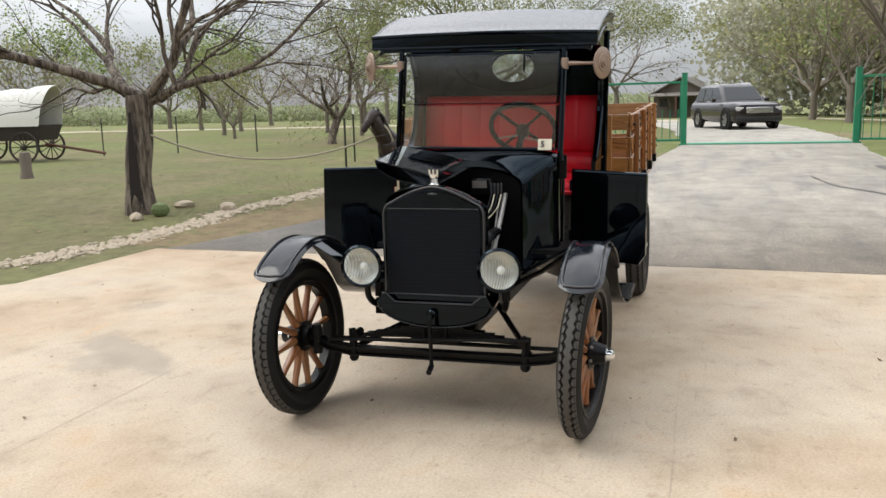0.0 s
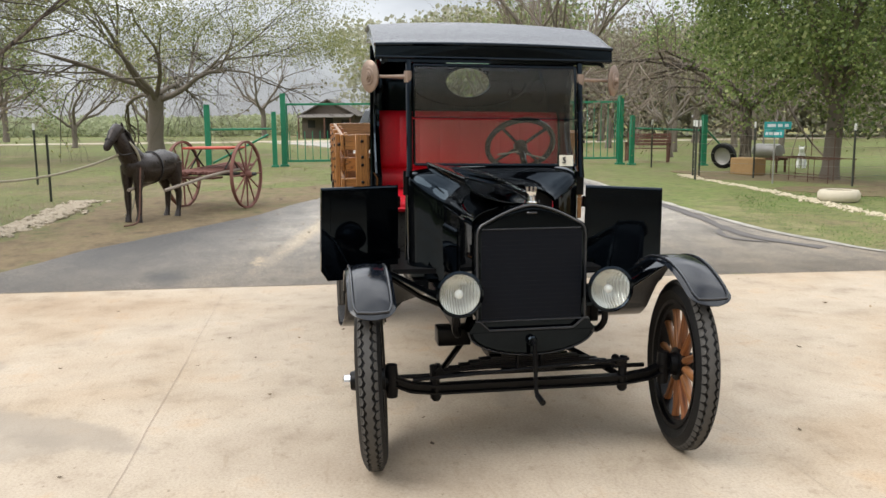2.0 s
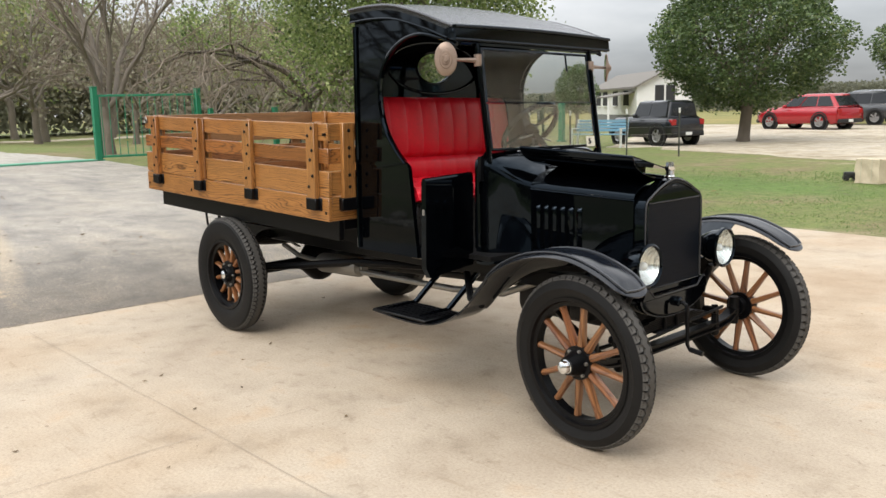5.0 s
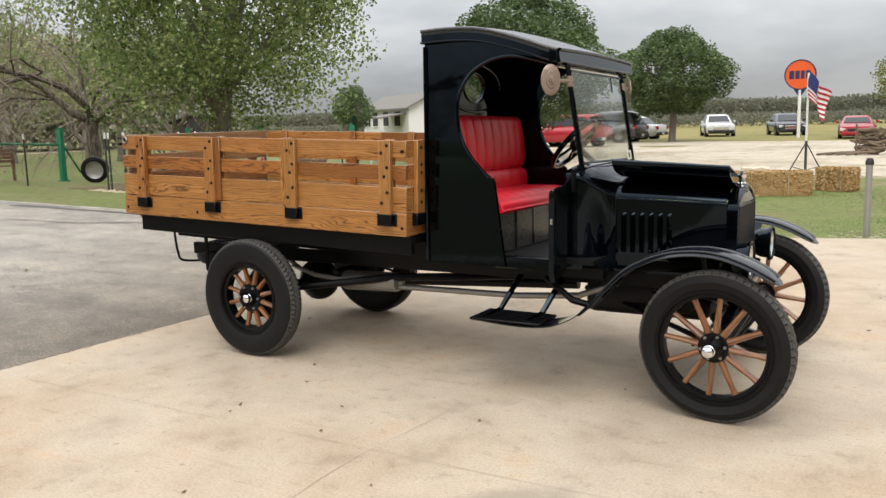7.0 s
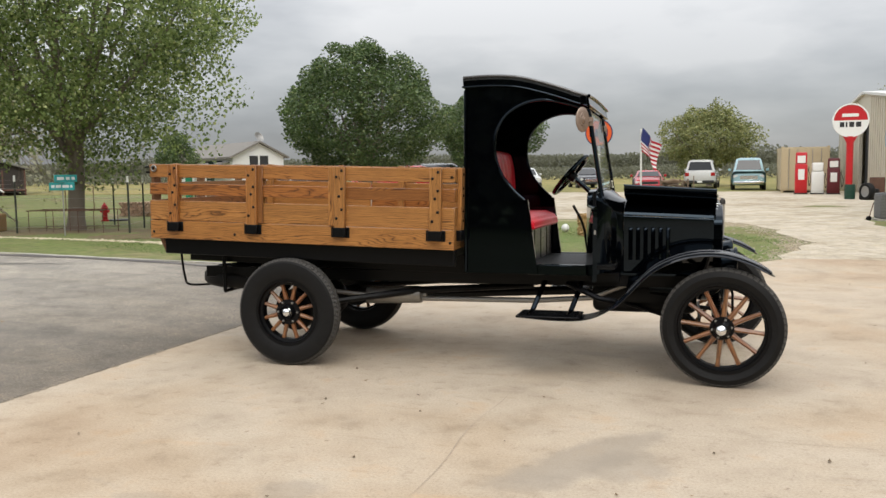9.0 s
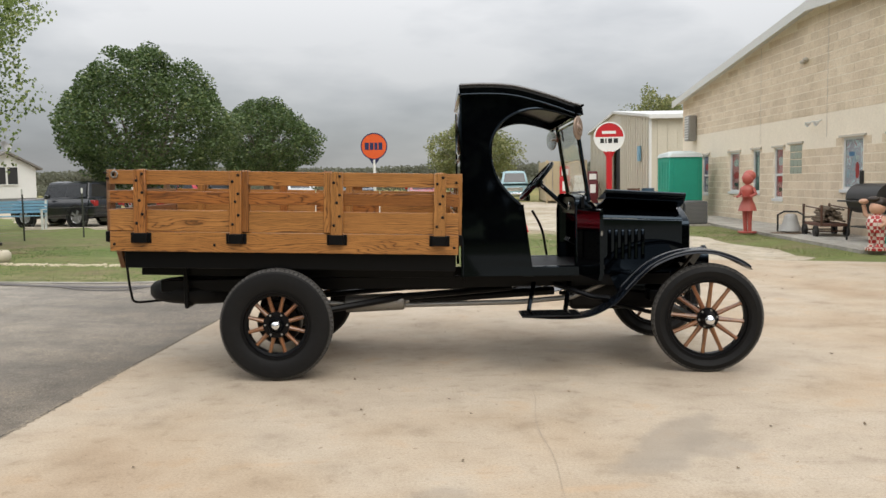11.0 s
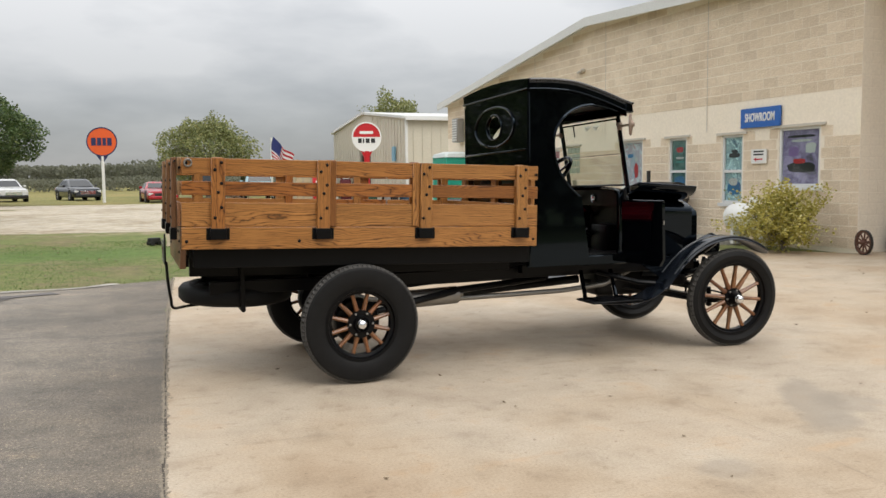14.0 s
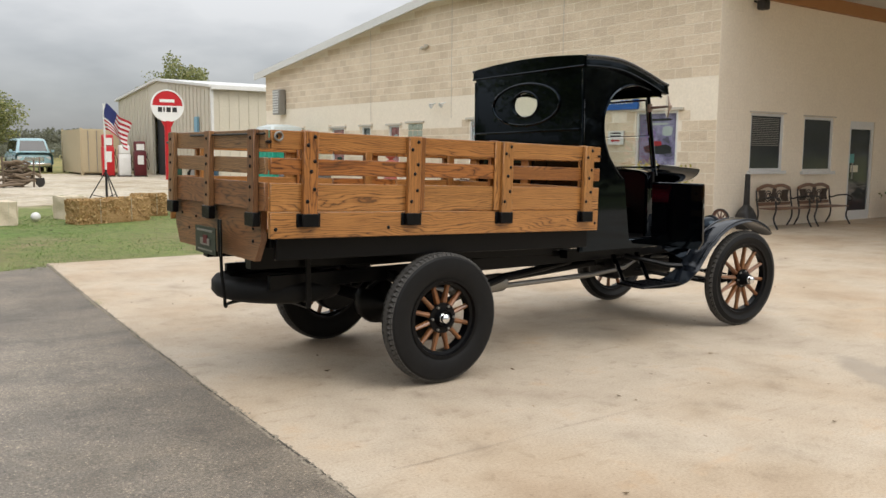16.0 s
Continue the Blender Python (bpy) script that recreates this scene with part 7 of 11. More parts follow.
# ---- generic plants ----
class Acc:
    """Collects raw verts and faces."""
    def __init__(self):
        self.v, self.f = [], []

    def tube(self, pts, radii, n=6):
        base = len(self.v)
        ref = None
        for i, p in enumerate(pts):
            d = (pts[min(i + 1, len(pts) - 1)] - pts[max(i - 1, 0)]).normalized()
            if ref is None:
                ref = d.orthogonal().normalized()
            ref = ref - d * ref.dot(d)
            ref = ref.normalized() if ref.length > 1e-6 else d.orthogonal().normalized()
            s = d.cross(ref)
            for k in range(n):
                a = 2 * math.pi * k / n
                self.v.append(tuple(p + radii[i] * (math.cos(a) * ref + math.sin(a) * s)))
        for i in range(len(pts) - 1):
            for k in range(n):
                q = (k + 1) % n
                self.f.append((base + i * n + k, base + i * n + q, base + (i + 1) * n + q, base + (i + 1) * n + k))

    def leaf(self, c, size, rnd, droop=0.0):
        d = Vector((rnd.gauss(0, 1), rnd.gauss(0, 1), rnd.gauss(0, 1) - droop)).normalized()
        s = d.orthogonal().normalized()
        s = (Matrix.Rotation(rnd.uniform(0, 6.28), 3, d) @ s)
        a, b = d * size, s * size * 0.42
        base = len(self.v)
        self.v += [tuple(c - a * 0.5), tuple(c + b), tuple(c + a * 0.5), tuple(c - b)]
        self.f.append((base, base + 1, base + 2, base + 3))

    def mesh(self, name, mat, smooth=True):
        me = bpy.data.meshes.new(name)
        me.from_pydata(self.v, [], self.f)
        me.materials.append(mat)
        if smooth:
            me.polygons.foreach_set("use_smooth", [True] * len(me.polygons))
        return me


def grow(acc, fine, tips, p, d, length, r, level, depth, rnd, spread, up, sag, n_kids=3):
    segs = 5 if level < 2 else 3
    pts, rad = [p.copy()], [r]
    q, dd = p.copy(), d.copy()
    for i in range(segs):
        dd = (dd + Vector((rnd.gauss(0, 0.23), rnd.gauss(0, 0.23), rnd.gauss(0, 0.18) + up - sag * level * 0.1))).normalized()
        q = q + dd * (length / segs)
        pts.append(q.copy())
        rad.append(r * (1 - 0.45 * (i + 1) / segs))
    (acc if level <= 2 else fine).tube(pts, rad, 8 if level == 0 else 6 if level == 1 else 4 if level < 4 else 3)
    if level >= depth:
        tips.append(q)
        return
    k = n_kids + (1 if level in (1, 2) else 0)
    for j in range(k):
        t = 1.0 if j == 0 else rnd.uniform(0.35, 0.95)
        i = min(int(t * segs), segs - 1)
        o = pts[i].lerp(pts[i + 1], t * segs - i)
        ax = Vector((rnd.gauss(0, 1), rnd.gauss(0, 1), rnd.gauss(0, 0.5))).normalized()
        nd = (dd + ax * spread * (0.45 if j == 0 else 1.0)).normalized()
        grow(acc, fine, tips, o, nd, length * rnd.uniform(0.62, 0.85), rad[i + 1] * (0.85 if j == 0 else 0.62), level + 1, depth, rnd, spread, up, sag, n_kids)


def bare_tree(name, label, seed, first, trunk_r, limb, n_limbs, depth, spread, up=0.03, sag=0.2, lean=(0, 0), leaves=0, leaf_size=0.07, leaf=None, bark=None, kids=3, flat=0.6, keep=None, thin=1.0, twig=None, leaf_low=0.0):
    """A tree at the origin with a crooked trunk, limbs, twigs and, if asked, thin foliage."""
    rnd = random.Random(seed)
    tr = thing(name, label, "tree")
    acc, limbs, fine, tips = Acc(), Acc(), Acc(), []
    top = Vector((lean[0], lean[1], first))
    pts = curve_pts([(0, 0, -0.15), (lean[0] * 0.2 + 0.03, lean[1] * 0.2, first * 0.35), (lean[0] * 0.6 - 0.03, lean[1] * 0.6, first * 0.7), top], 4)
    acc.tube(pts, [trunk_r * (1.22 - 0.3 * min(1.0, i / 3) + 0.04 * math.sin(i * 1.3)) for i in range(len(pts))], 12)
    for k in range(n_limbs):
        a = 2 * math.pi * (k + rnd.uniform(-0.3, 0.3)) / n_limbs
        d = Vector((math.cos(a) * flat, math.sin(a) * flat, rnd.uniform(0.35, 0.95))).normalized()
        if keep and not keep(top + d * limb * 0.9):
            continue
        grow(limbs, fine, tips, top - Vector((0, 0, rnd.uniform(0, first * 0.15))), d, limb * rnd.uniform(0.85, 1.15), trunk_r * thin * rnd.uniform(0.45, 0.62), 1, depth, rnd, spread, up, sag, kids)
    if keep:
        for a_ in (limbs, fine):
            a_.f = [f for f in a_.f if keep(a_.v[f[0]])]
        tips = [t for t in tips if keep(t)]
    part("trunk", acc.mesh("trunk", bark or BARK), BARK, tr)
    ob = part("limb_work", limbs.mesh("limb_work", bark or BARK), BARK, tr)
    ob["kind"] = "stuff"
    if fine.f:
        ob = part("twig_work", fine.mesh("twig_work", twig or TWIG), TWIG, tr)
        ob["kind"] = "stuff"
    if leaves:
        lv = Acc()
        high = [t for t in tips if t[2] > leaf_low]
        for _ in range(leaves):
            c = rnd.choice(high) + Vector((rnd.gauss(0, 0.22), rnd.gauss(0, 0.22), rnd.gauss(0, 0.2)))
            lv.leaf(c, leaf_size * rnd.uniform(0.7, 1.3), rnd)
        ob = part("crown", lv.mesh("crown", leaf or LEAF_SPARSE, False), leaf, tr)
        ob["kind"] = "stuff"
    return tr


def leafy_tree(name, label, seed, trunk_h, trunk_r, cz, rx, rz, leaves, leaf_size, mat, ragged=0.22, shell=0.55, bark=None):
    """A full crown of separate leaves over a forked trunk."""
    rnd = random.Random(seed)
    tr = thing(name, label, "tree")
    acc = Acc()
    acc.tube([Vector((0.02 * i, 0.01 * i, -0.15 + (trunk_h + 0.3) * i / 5)) for i in range(6)], [trunk_r * (1.4, 1.05, 1, 0.97, 0.95, 0.9)[i] for i in range(6)], 10)
    cl = []
    for k in range(11):
        a = 2 * math.pi * k / 11 + rnd.uniform(-0.2, 0.2)
        e = rnd.uniform(0.2, 1.35)
        end = Vector((rx * 0.8 * math.cos(a) * math.cos(e), rx * 0.8 * math.sin(a) * math.cos(e), cz + rz * 0.85 * math.sin(e) - rz * 0.25))
        st = Vector((0, 0, trunk_h * rnd.uniform(0.8, 1.1)))
        mid = st.lerp(end, 0.5) + Vector((rnd.gauss(0, 0.15), rnd.gauss(0, 0.15), rnd.gauss(0, 0.15)))
        acc.tube(curve_pts([st, mid, end], 4), [trunk_r * 0.5 * (1 - 0.1 * i) for i in range(9)], 6)
        for _ in range(6):
            t = rnd.uniform(0.35, 1.0)
            o = st.lerp(end, t)
            acc.tube([o, o + Vector((rnd.gauss(0, 0.5), rnd.gauss(0, 0.5), rnd.gauss(0.2, 0.4))) * (rx / 3)], [trunk_r * 0.14, trunk_r * 0.05], 4)
    part("trunk", acc.mesh("trunk", bark or BARK_GREY), BARK_GREY, tr)
    lv = Acc()
    off = Vector((seed * 3.7, seed * 1.3, 0))
    n = 0
    while n < leaves:
        d = Vector((rnd.gauss(0, 1), rnd.gauss(0, 1), rnd.gauss(0, 1))).normalized()
        lump = 1 + ragged * (noise.noise(d * 2.1 + off) * 1.3 + 0.6 * noise.noise(d * 5.0 + off))
        u = rnd.random() ** 0.5
        rr = lump * (shell + (1 - shell) * u) if rnd.random() < 0.8 else lump * rnd.random() ** 0.33
        taper = 1.0 - 0.28 * max(0.0, d.z) - 0.10 * max(0.0, -d.z)
        c = Vector((rx * rr * d.x * taper, rx * rr * d.y * taper, cz + rz * rr * d.z))
        if noise.noise(c * 1.15 + off) < -0.22 - 0.1 * (1 - shell):
            n += 0.35
            continue
        lv.leaf(c, leaf_size * rnd.uniform(0.7, 1.35), rnd, 0.3)
        n += 1
    ob = part("crown", lv.mesh("crown", mat, False), mat, tr)
    ob["kind"] = "stuff"
    return tr


def at_ground(x, y, rz=0.0, s=1.0, dz=0.0):
    return pose(x, y, gl(x, y) + dz, 0, 0, rz) @ Matrix.Scale(s, 4)


def put(ob, m):
    ob.matrix_basis = m
    return ob


mesquite = put(bare_tree("mesquite_tree", "large bare mesquite with dark split bark beside the drive", 11, 1.75, 0.21, 2.1, 7, 6, 0.78, 0.05, 0.10, (-0.1, 0.05), leaves=900, leaf_size=0.05, kids=3, flat=0.95, leaf_low=2.9, keep=lambda p: p[0] < 0.9 + 0.5 * max(0, p[2] - 2.3) and p[0] < 2.3 and p[1] < 3.0 and p[2] > 1.55, thin=0.8, twig=DARK_TWIG), at_ground(-3.9, -6.85))
hollow = loft(B(), [[(0.235 * math.cos(a), 0.235 * math.sin(a), z) for a in (0.36 - w, 0.36 + w)] + [(0.15 * math.cos(a), 0.15 * math.sin(a), z) for a in (0.36 + w, 0.36 - w)] for z, w in ((0.02, 0.36), (0.3, 0.34), (0.7, 0.30), (1.0, 0.20), (1.3, 0.12), (1.5, 0.02))])
part("hollow", hollow, basic("hollow_dark_wood", (0.02, 0.015, 0.012), rough=0.95), mesquite, "dark split in the trunk")
put(leafy_tree("elm_tree", "broad elm with turning yellow-green leaves beside the fence", 5, 1.9, 0.19, 5.4, 4.4, 3.85, 86000, 0.084, LEAF_OAK, 0.34, 0.35), at_ground(-11.6, 10.9))
pear = leafy_tree("pear_tree", "dense rounded green pear tree by the gravel yard", 2, 1.4, 0.17, 3.9, 2.75, 2.75, 46000, 0.092, LEAF_PEAR, 0.16, 0.6)
put(pear, at_ground(-9.3, 24.3) @ Matrix.Diagonal((1.22, 1.22, 0.94, 1)))
put(leafy_tree("pear_tree", "rounded green pear tree behind the parked cars", 8, 1.5, 0.15, 3.7, 2.5, 2.35, 30000, 0.105, LEAF_PEAR, 0.18, 0.58), at_ground(-8.6, 42.5, 30) @ Matrix.Diagonal((1.3, 1.3, 1.03, 1)))
put(leafy_tree("oak_tree", "round ragged olive-green oak behind the parked trucks", 21, 1.2, 0.2, 3.9, 3.6, 2.9, 20000, 0.15, LEAF_SPARSE, 0.3, 0.4), at_ground(4.1, 56.0) @ Matrix.Diagonal((1, 1, 0.86, 1)))
put(leafy_tree("oak_tree", "tall olive-green oak rising behind the metal shed", 52, 1.8, 0.2, 4.6, 3.0, 2.5, 14000, 0.14, LEAF_SPARSE, 0.38, 0.4), at_ground(16.9, 51.6))
put(leafy_tree("garden_tree", "small dark green tree in front of the far house", 33, 1.2, 0.12, 3.2, 1.6, 1.7, 9000, 0.11, LEAF_PEAR, 0.25, 0.45), at_ground(-23.0, 32.4, 0, 0.7))
put(bare_tree("elm_tree", "tall half-bare elm with thin leaves behind the cart", 14, 2.0, 0.27, 3.0, 9, 6, 0.62, 0.0, 0.34, (0.1, 0.1), leaves=60000, leaf_size=0.052, thin=0.62, leaf_low=3.3, leaf=LEAF_SPARSE, bark=BARK_GREY, flat=0.8, twig=DARK_TWIG), at_ground(-26.0, -6.9, 0, 1.12))
put(bare_tree("leaning_tree", "leaning many-stemmed bare tree in the pasture", 17, 0.9, 0.16, 2.0, 4, 5, 0.6, 0.03, 0.25, (-0.5, 0.2), leaves=900, leaf_size=0.09, flat=0.9), at_ground(-20.8, -11.3, 20))
put(bare_tree("gate_tree", "tall vase-shaped bare tree beyond the green gate", 23, 1.5, 0.2, 3.6, 6, 6, 0.34, 0.1, 0.0, (0, 0), leaves=300, bark=BARK_GREY, flat=0.42), at_ground(-21.5, 6.9))
put(bare_tree("spreading_tree", "wide spreading bare tree by the gate fence", 29, 1.9, 0.2, 2.9, 6, 5, 0.6, 0.0, 0.35, (0, 0), leaves=700, flat=1.0), at_ground(-18.3, 12.3))
variants = []
for i, (sd, fl_, lvz, lm, upw) in enumerate(((41, 0.55, 1500, LEAF_SPARSE, 0.07), (43, 0.8, 500, LEAF_WOOD, 0.04), (47, 0.6, 2600, LEAF_OAK, 0.06))):
    v = bare_tree("pasture_tree", ("thin grey-green winter tree", "bare brown many-branched tree", "young tree with yellow-green leaves")[i] + " in the pasture", sd, 1.0 + 0.4 * i, 0.13, 1.9, 5, 4, 0.5, upw, 0.1, (0.1, 0), leaves=lvz, leaf_size=0.13, leaf=lm, bark=BARK_GREY, flat=fl_)
    v["group"] = "pasture and woodland trees"
    variants.append(v)
SPOTS = [(-27.5, -19.1, 0.6, 0), (-34, -17.5, 0.85, 1), (-33, -23, 0.9, 0), (-40, -26, 1.0, 2), (-29, -13.5, 0.7, 2), (-38, -13, 1.1, 0), (-43, -19, 1.2, 1), (-25, -27, 0.8, 1), (-31, -33, 1.1, 0), (-52, -12, 1.4, 0), (-55, -22, 1.5, 2), (-57, -33, 1.4, 1), (-53, -40, 1.5, 0), (-20, -36, 1.0, 1), (-40, -40, 1.3, 2), (-60, -5, 1.6, 1),
         (-38, 8, 1.3, 1), (-41, 11, 1.5, 1), (-44, 7, 1.5, 0), (-36, 14, 1.25, 1), (-40, 17, 1.5, 1), (-46, 13, 1.7, 2), (-34, 20, 1.3, 0), (-43, 22, 1.6, 1), (-49, 18, 1.7, 1), (-30, 15, 1.1, 2), (-29, 22, 1.2, 1), (-26, 18, 1.0, 0), (-52, 8, 1.8, 0), (-55, 14, 1.9, 1), (-31, 27, 1.3, 0), (-38, 28, 1.5, 1), (-47, 28, 1.7, 2), (-24.5, 12.5, 0.9, 1), (-58, 22, 1.9, 1)]
rnd = random.Random(77)
for i, (x, y, s, k) in enumerate(SPOTS):
    m = at_ground(x, y, rnd.uniform(0, 360), s)
    if i < 3 and variants[k].matrix_basis.translation.length < 0.01:
        put(variants[k], m)
    else:
        c = copy_thing(variants[k], Matrix.Identity(4))
        c.matrix_basis = m
if variants[2].matrix_basis.translation.length < 0.01:
    put(variants[2], at_ground(-45, -32, 0, 1.2))


def wood_line(name, label, pts, depth, h0, h1, n, size, mat, seed):
    """A far belt of trees as loose clumps of leaves with an uneven top."""
    rnd = random.Random(seed)
    acc = Acc()
    for _ in range(n):
        t = rnd.random() * (len(pts) - 1)
        i = min(int(t), len(pts) - 2)
        x = pts[i][0] + (pts[i + 1][0] - pts[i][0]) * (t - i)
        y = pts[i][1] + (pts[i + 1][1] - pts[i][1]) * (t - i)
        top = h0 + (h1 - h0) * (0.5 + 0.5 * noise.noise((x * 0.045, y * 0.045, seed)) + 0.35 * noise.noise((x * 0.17, y * 0.17, seed)))
        z = top * rnd.random() ** 0.6
        a, b = rnd.uniform(-depth, depth), rnd.uniform(-depth, depth)
        acc.leaf(Vector((x + a, y + b, 0.2 + z)), size * rnd.uniform(0.6, 1.4), rnd)
    ob = new(name, acc.mesh(name, mat, False))
    return tagged(ob, label, "trees", kind="stuff")


wood_line("far_woods", "distant belt of grey-green woodland beyond the field", [(-210, 120), (-120, 150), (-40, 165), (40, 170), (120, 165), (220, 130)], 9, 2.6, 5.6, 100000, 0.6, LEAF_EDGE, 3.0)
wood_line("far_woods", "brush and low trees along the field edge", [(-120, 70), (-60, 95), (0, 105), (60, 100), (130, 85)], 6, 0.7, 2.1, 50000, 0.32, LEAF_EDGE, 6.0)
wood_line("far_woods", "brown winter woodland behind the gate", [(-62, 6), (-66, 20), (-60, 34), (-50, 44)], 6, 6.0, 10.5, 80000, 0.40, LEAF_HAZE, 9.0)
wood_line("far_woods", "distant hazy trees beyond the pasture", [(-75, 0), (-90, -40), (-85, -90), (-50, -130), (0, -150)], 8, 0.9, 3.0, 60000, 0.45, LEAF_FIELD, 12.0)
# South belt is out of view, added to darken what the black paint reflects.
wood_line("far_woods", "unseen winter woodland belt added to darken reflections", [(-8, -34), (-2, -31), (10, -32), (35, -40), (60, -30)], 4, 6.0, 10.0, 9000, 1.1, LEAF_FAR, 18.0)
wood_line("far_woods", "distant trees behind the drive", [(40, -110), (110, -70), (140, 0), (120, 80)], 8, 4.0, 9.0, 5000, 2.0, LEAF_FAR, 15.0)


# ---- small builders for the loose things ----
def paint(name, a, rough=0.22, metal=0.15):
    return basic(name, a, tuple(c * 0.85 for c in a), rough=rough, rough_var=0.06, metal=metal, scale=4, bump=0.02, coat=0.5)


CAR_RED, CAR_GREY, CAR_DARK, CAR_WHITE = paint("car_red", (0.36, 0.012, 0.02)), paint("car_grey", (0.05, 0.052, 0.055)), paint("car_dark", (0.012, 0.014, 0.018)), paint("car_white", (0.55, 0.55, 0.53), metal=0.0)
CAR_BLUE, CAR_MAROON = paint("truck_blue", (0.27, 0.42, 0.45), metal=0.0), paint("car_maroon_black", (0.016, 0.010, 0.011))
CAR_GLASS = basic("car_window_glass", (0.012, 0.014, 0.016), (0.02, 0.022, 0.024), rough=0.06, rough_var=0.02, bump=0.0)
LAMP_RED = basic("tail_lamp_plastic", (0.35, 0.01, 0.01), rough=0.2)
LAMP_WHITE = basic("headlamp_plastic", (0.6, 0.6, 0.58), rough=0.15)
ALLOY = basic("alloy_rim", (0.35, 0.35, 0.35), rough=0.35, metal=0.7)
PLASTIC = basic("black_plastic", (0.012, 0.012, 0.012), rough=0.6)
BALL_WHITE = basic("white_plastic", (0.7, 0.7, 0.68), rough=0.4)
PILE = basic("grey_firewood", (0.17, 0.125, 0.085), (0.09, 0.065, 0.045), rough=0.95, scale=12, bump=0.6, random_tone=0.5)
FLAG_RED = basic("flag_red_cloth", (0.42, 0.02, 0.035), rough=0.9)
FLAG_WHITE = basic("flag_white_cloth", (0.68, 0.67, 0.66), rough=0.9)
FLAG_BLUE = basic("flag_blue_cloth", (0.03, 0.04, 0.16), rough=0.9)
BRICK = basic("pinkish_firewood_stack", (0.50, 0.34, 0.24), (0.36, 0.23, 0.16), rough=0.95, scale=9, bump=0.6, random_tone=0.5)


def rrect(x0, x1, y0, y1, z, c):
    """A rectangle with cut corners at height z."""
    return [(x0 + c, y0, z), (x1 - c, y0, z), (x1, y0 + c, z), (x1, y1 - c, z), (x1 - c, y1, z), (x0 + c, y1, z), (x0, y1 - c, z), (x0, y0 + c, z)]


def pane(name, q, mat, parent, inset=0.06, out=0.012, label=""):
    """A thin panel on the quad q, drawn in from its edges."""
    q = [Vector(p) for p in q]
    c = sum(q, Vector()) / 4
    q = [p + (c - p).normalized() * inset for p in q]
    nrm = (q[1] - q[0]).cross(q[3] - q[0]).normalized()
    if nrm.dot(Vector((c.x, c.y, 0))) < 0 and abs(nrm.z) < 0.95:
        nrm = -nrm
    return part(name, loft(B(), [[p - nrm * 0.02 for p in q], [p + nrm * out for p in q]]), mat, parent, label)


def car_wheel(parent, x, y, r, w):
    key = ("car_wheel", round(r, 2))
    if key not in CACHE:
        t = mesh_of("tyre", lathe(B(), [(r * 0.64, -w / 2), (r * 0.93, -w / 2), (r, -w * 0.34), (r, w * 0.34), (r * 0.93, w / 2), (r * 0.64, w / 2)], 24, pose(0, 0, 0, 90), True), RUBBER)
        bm = lathe(B(), [(0.0, w * 0.33), (r * 0.2, w * 0.36), (r * 0.24, w * 0.22), (r * 0.58, w * 0.30), (r * 0.66, w * 0.47), (r * 0.66, -w * 0.45), (r * 0.3, -w * 0.4), (0.0, -w * 0.4)], 20, pose(0, 0, 0, 90))
        for k in range(5):
            box(bm, r * 0.12, r * 0.62, -0.04 * r / 0.35, 0.04 * r / 0.35, w * 0.28, w * 0.42, pose(0, 0, 0, 90) @ pose(0, 0, 0, 0, 0, 72 * k))
        CACHE[key] = (t, mesh_of("rim", bm, ALLOY))
    t, rim = CACHE[key]
    h = part("wheel", t, RUBBER, parent, "", pose(x, y, r, 0, 0, 0 if y < 0 else 180))
    part("rim", rim, ALLOY, h, "silver alloy rim")


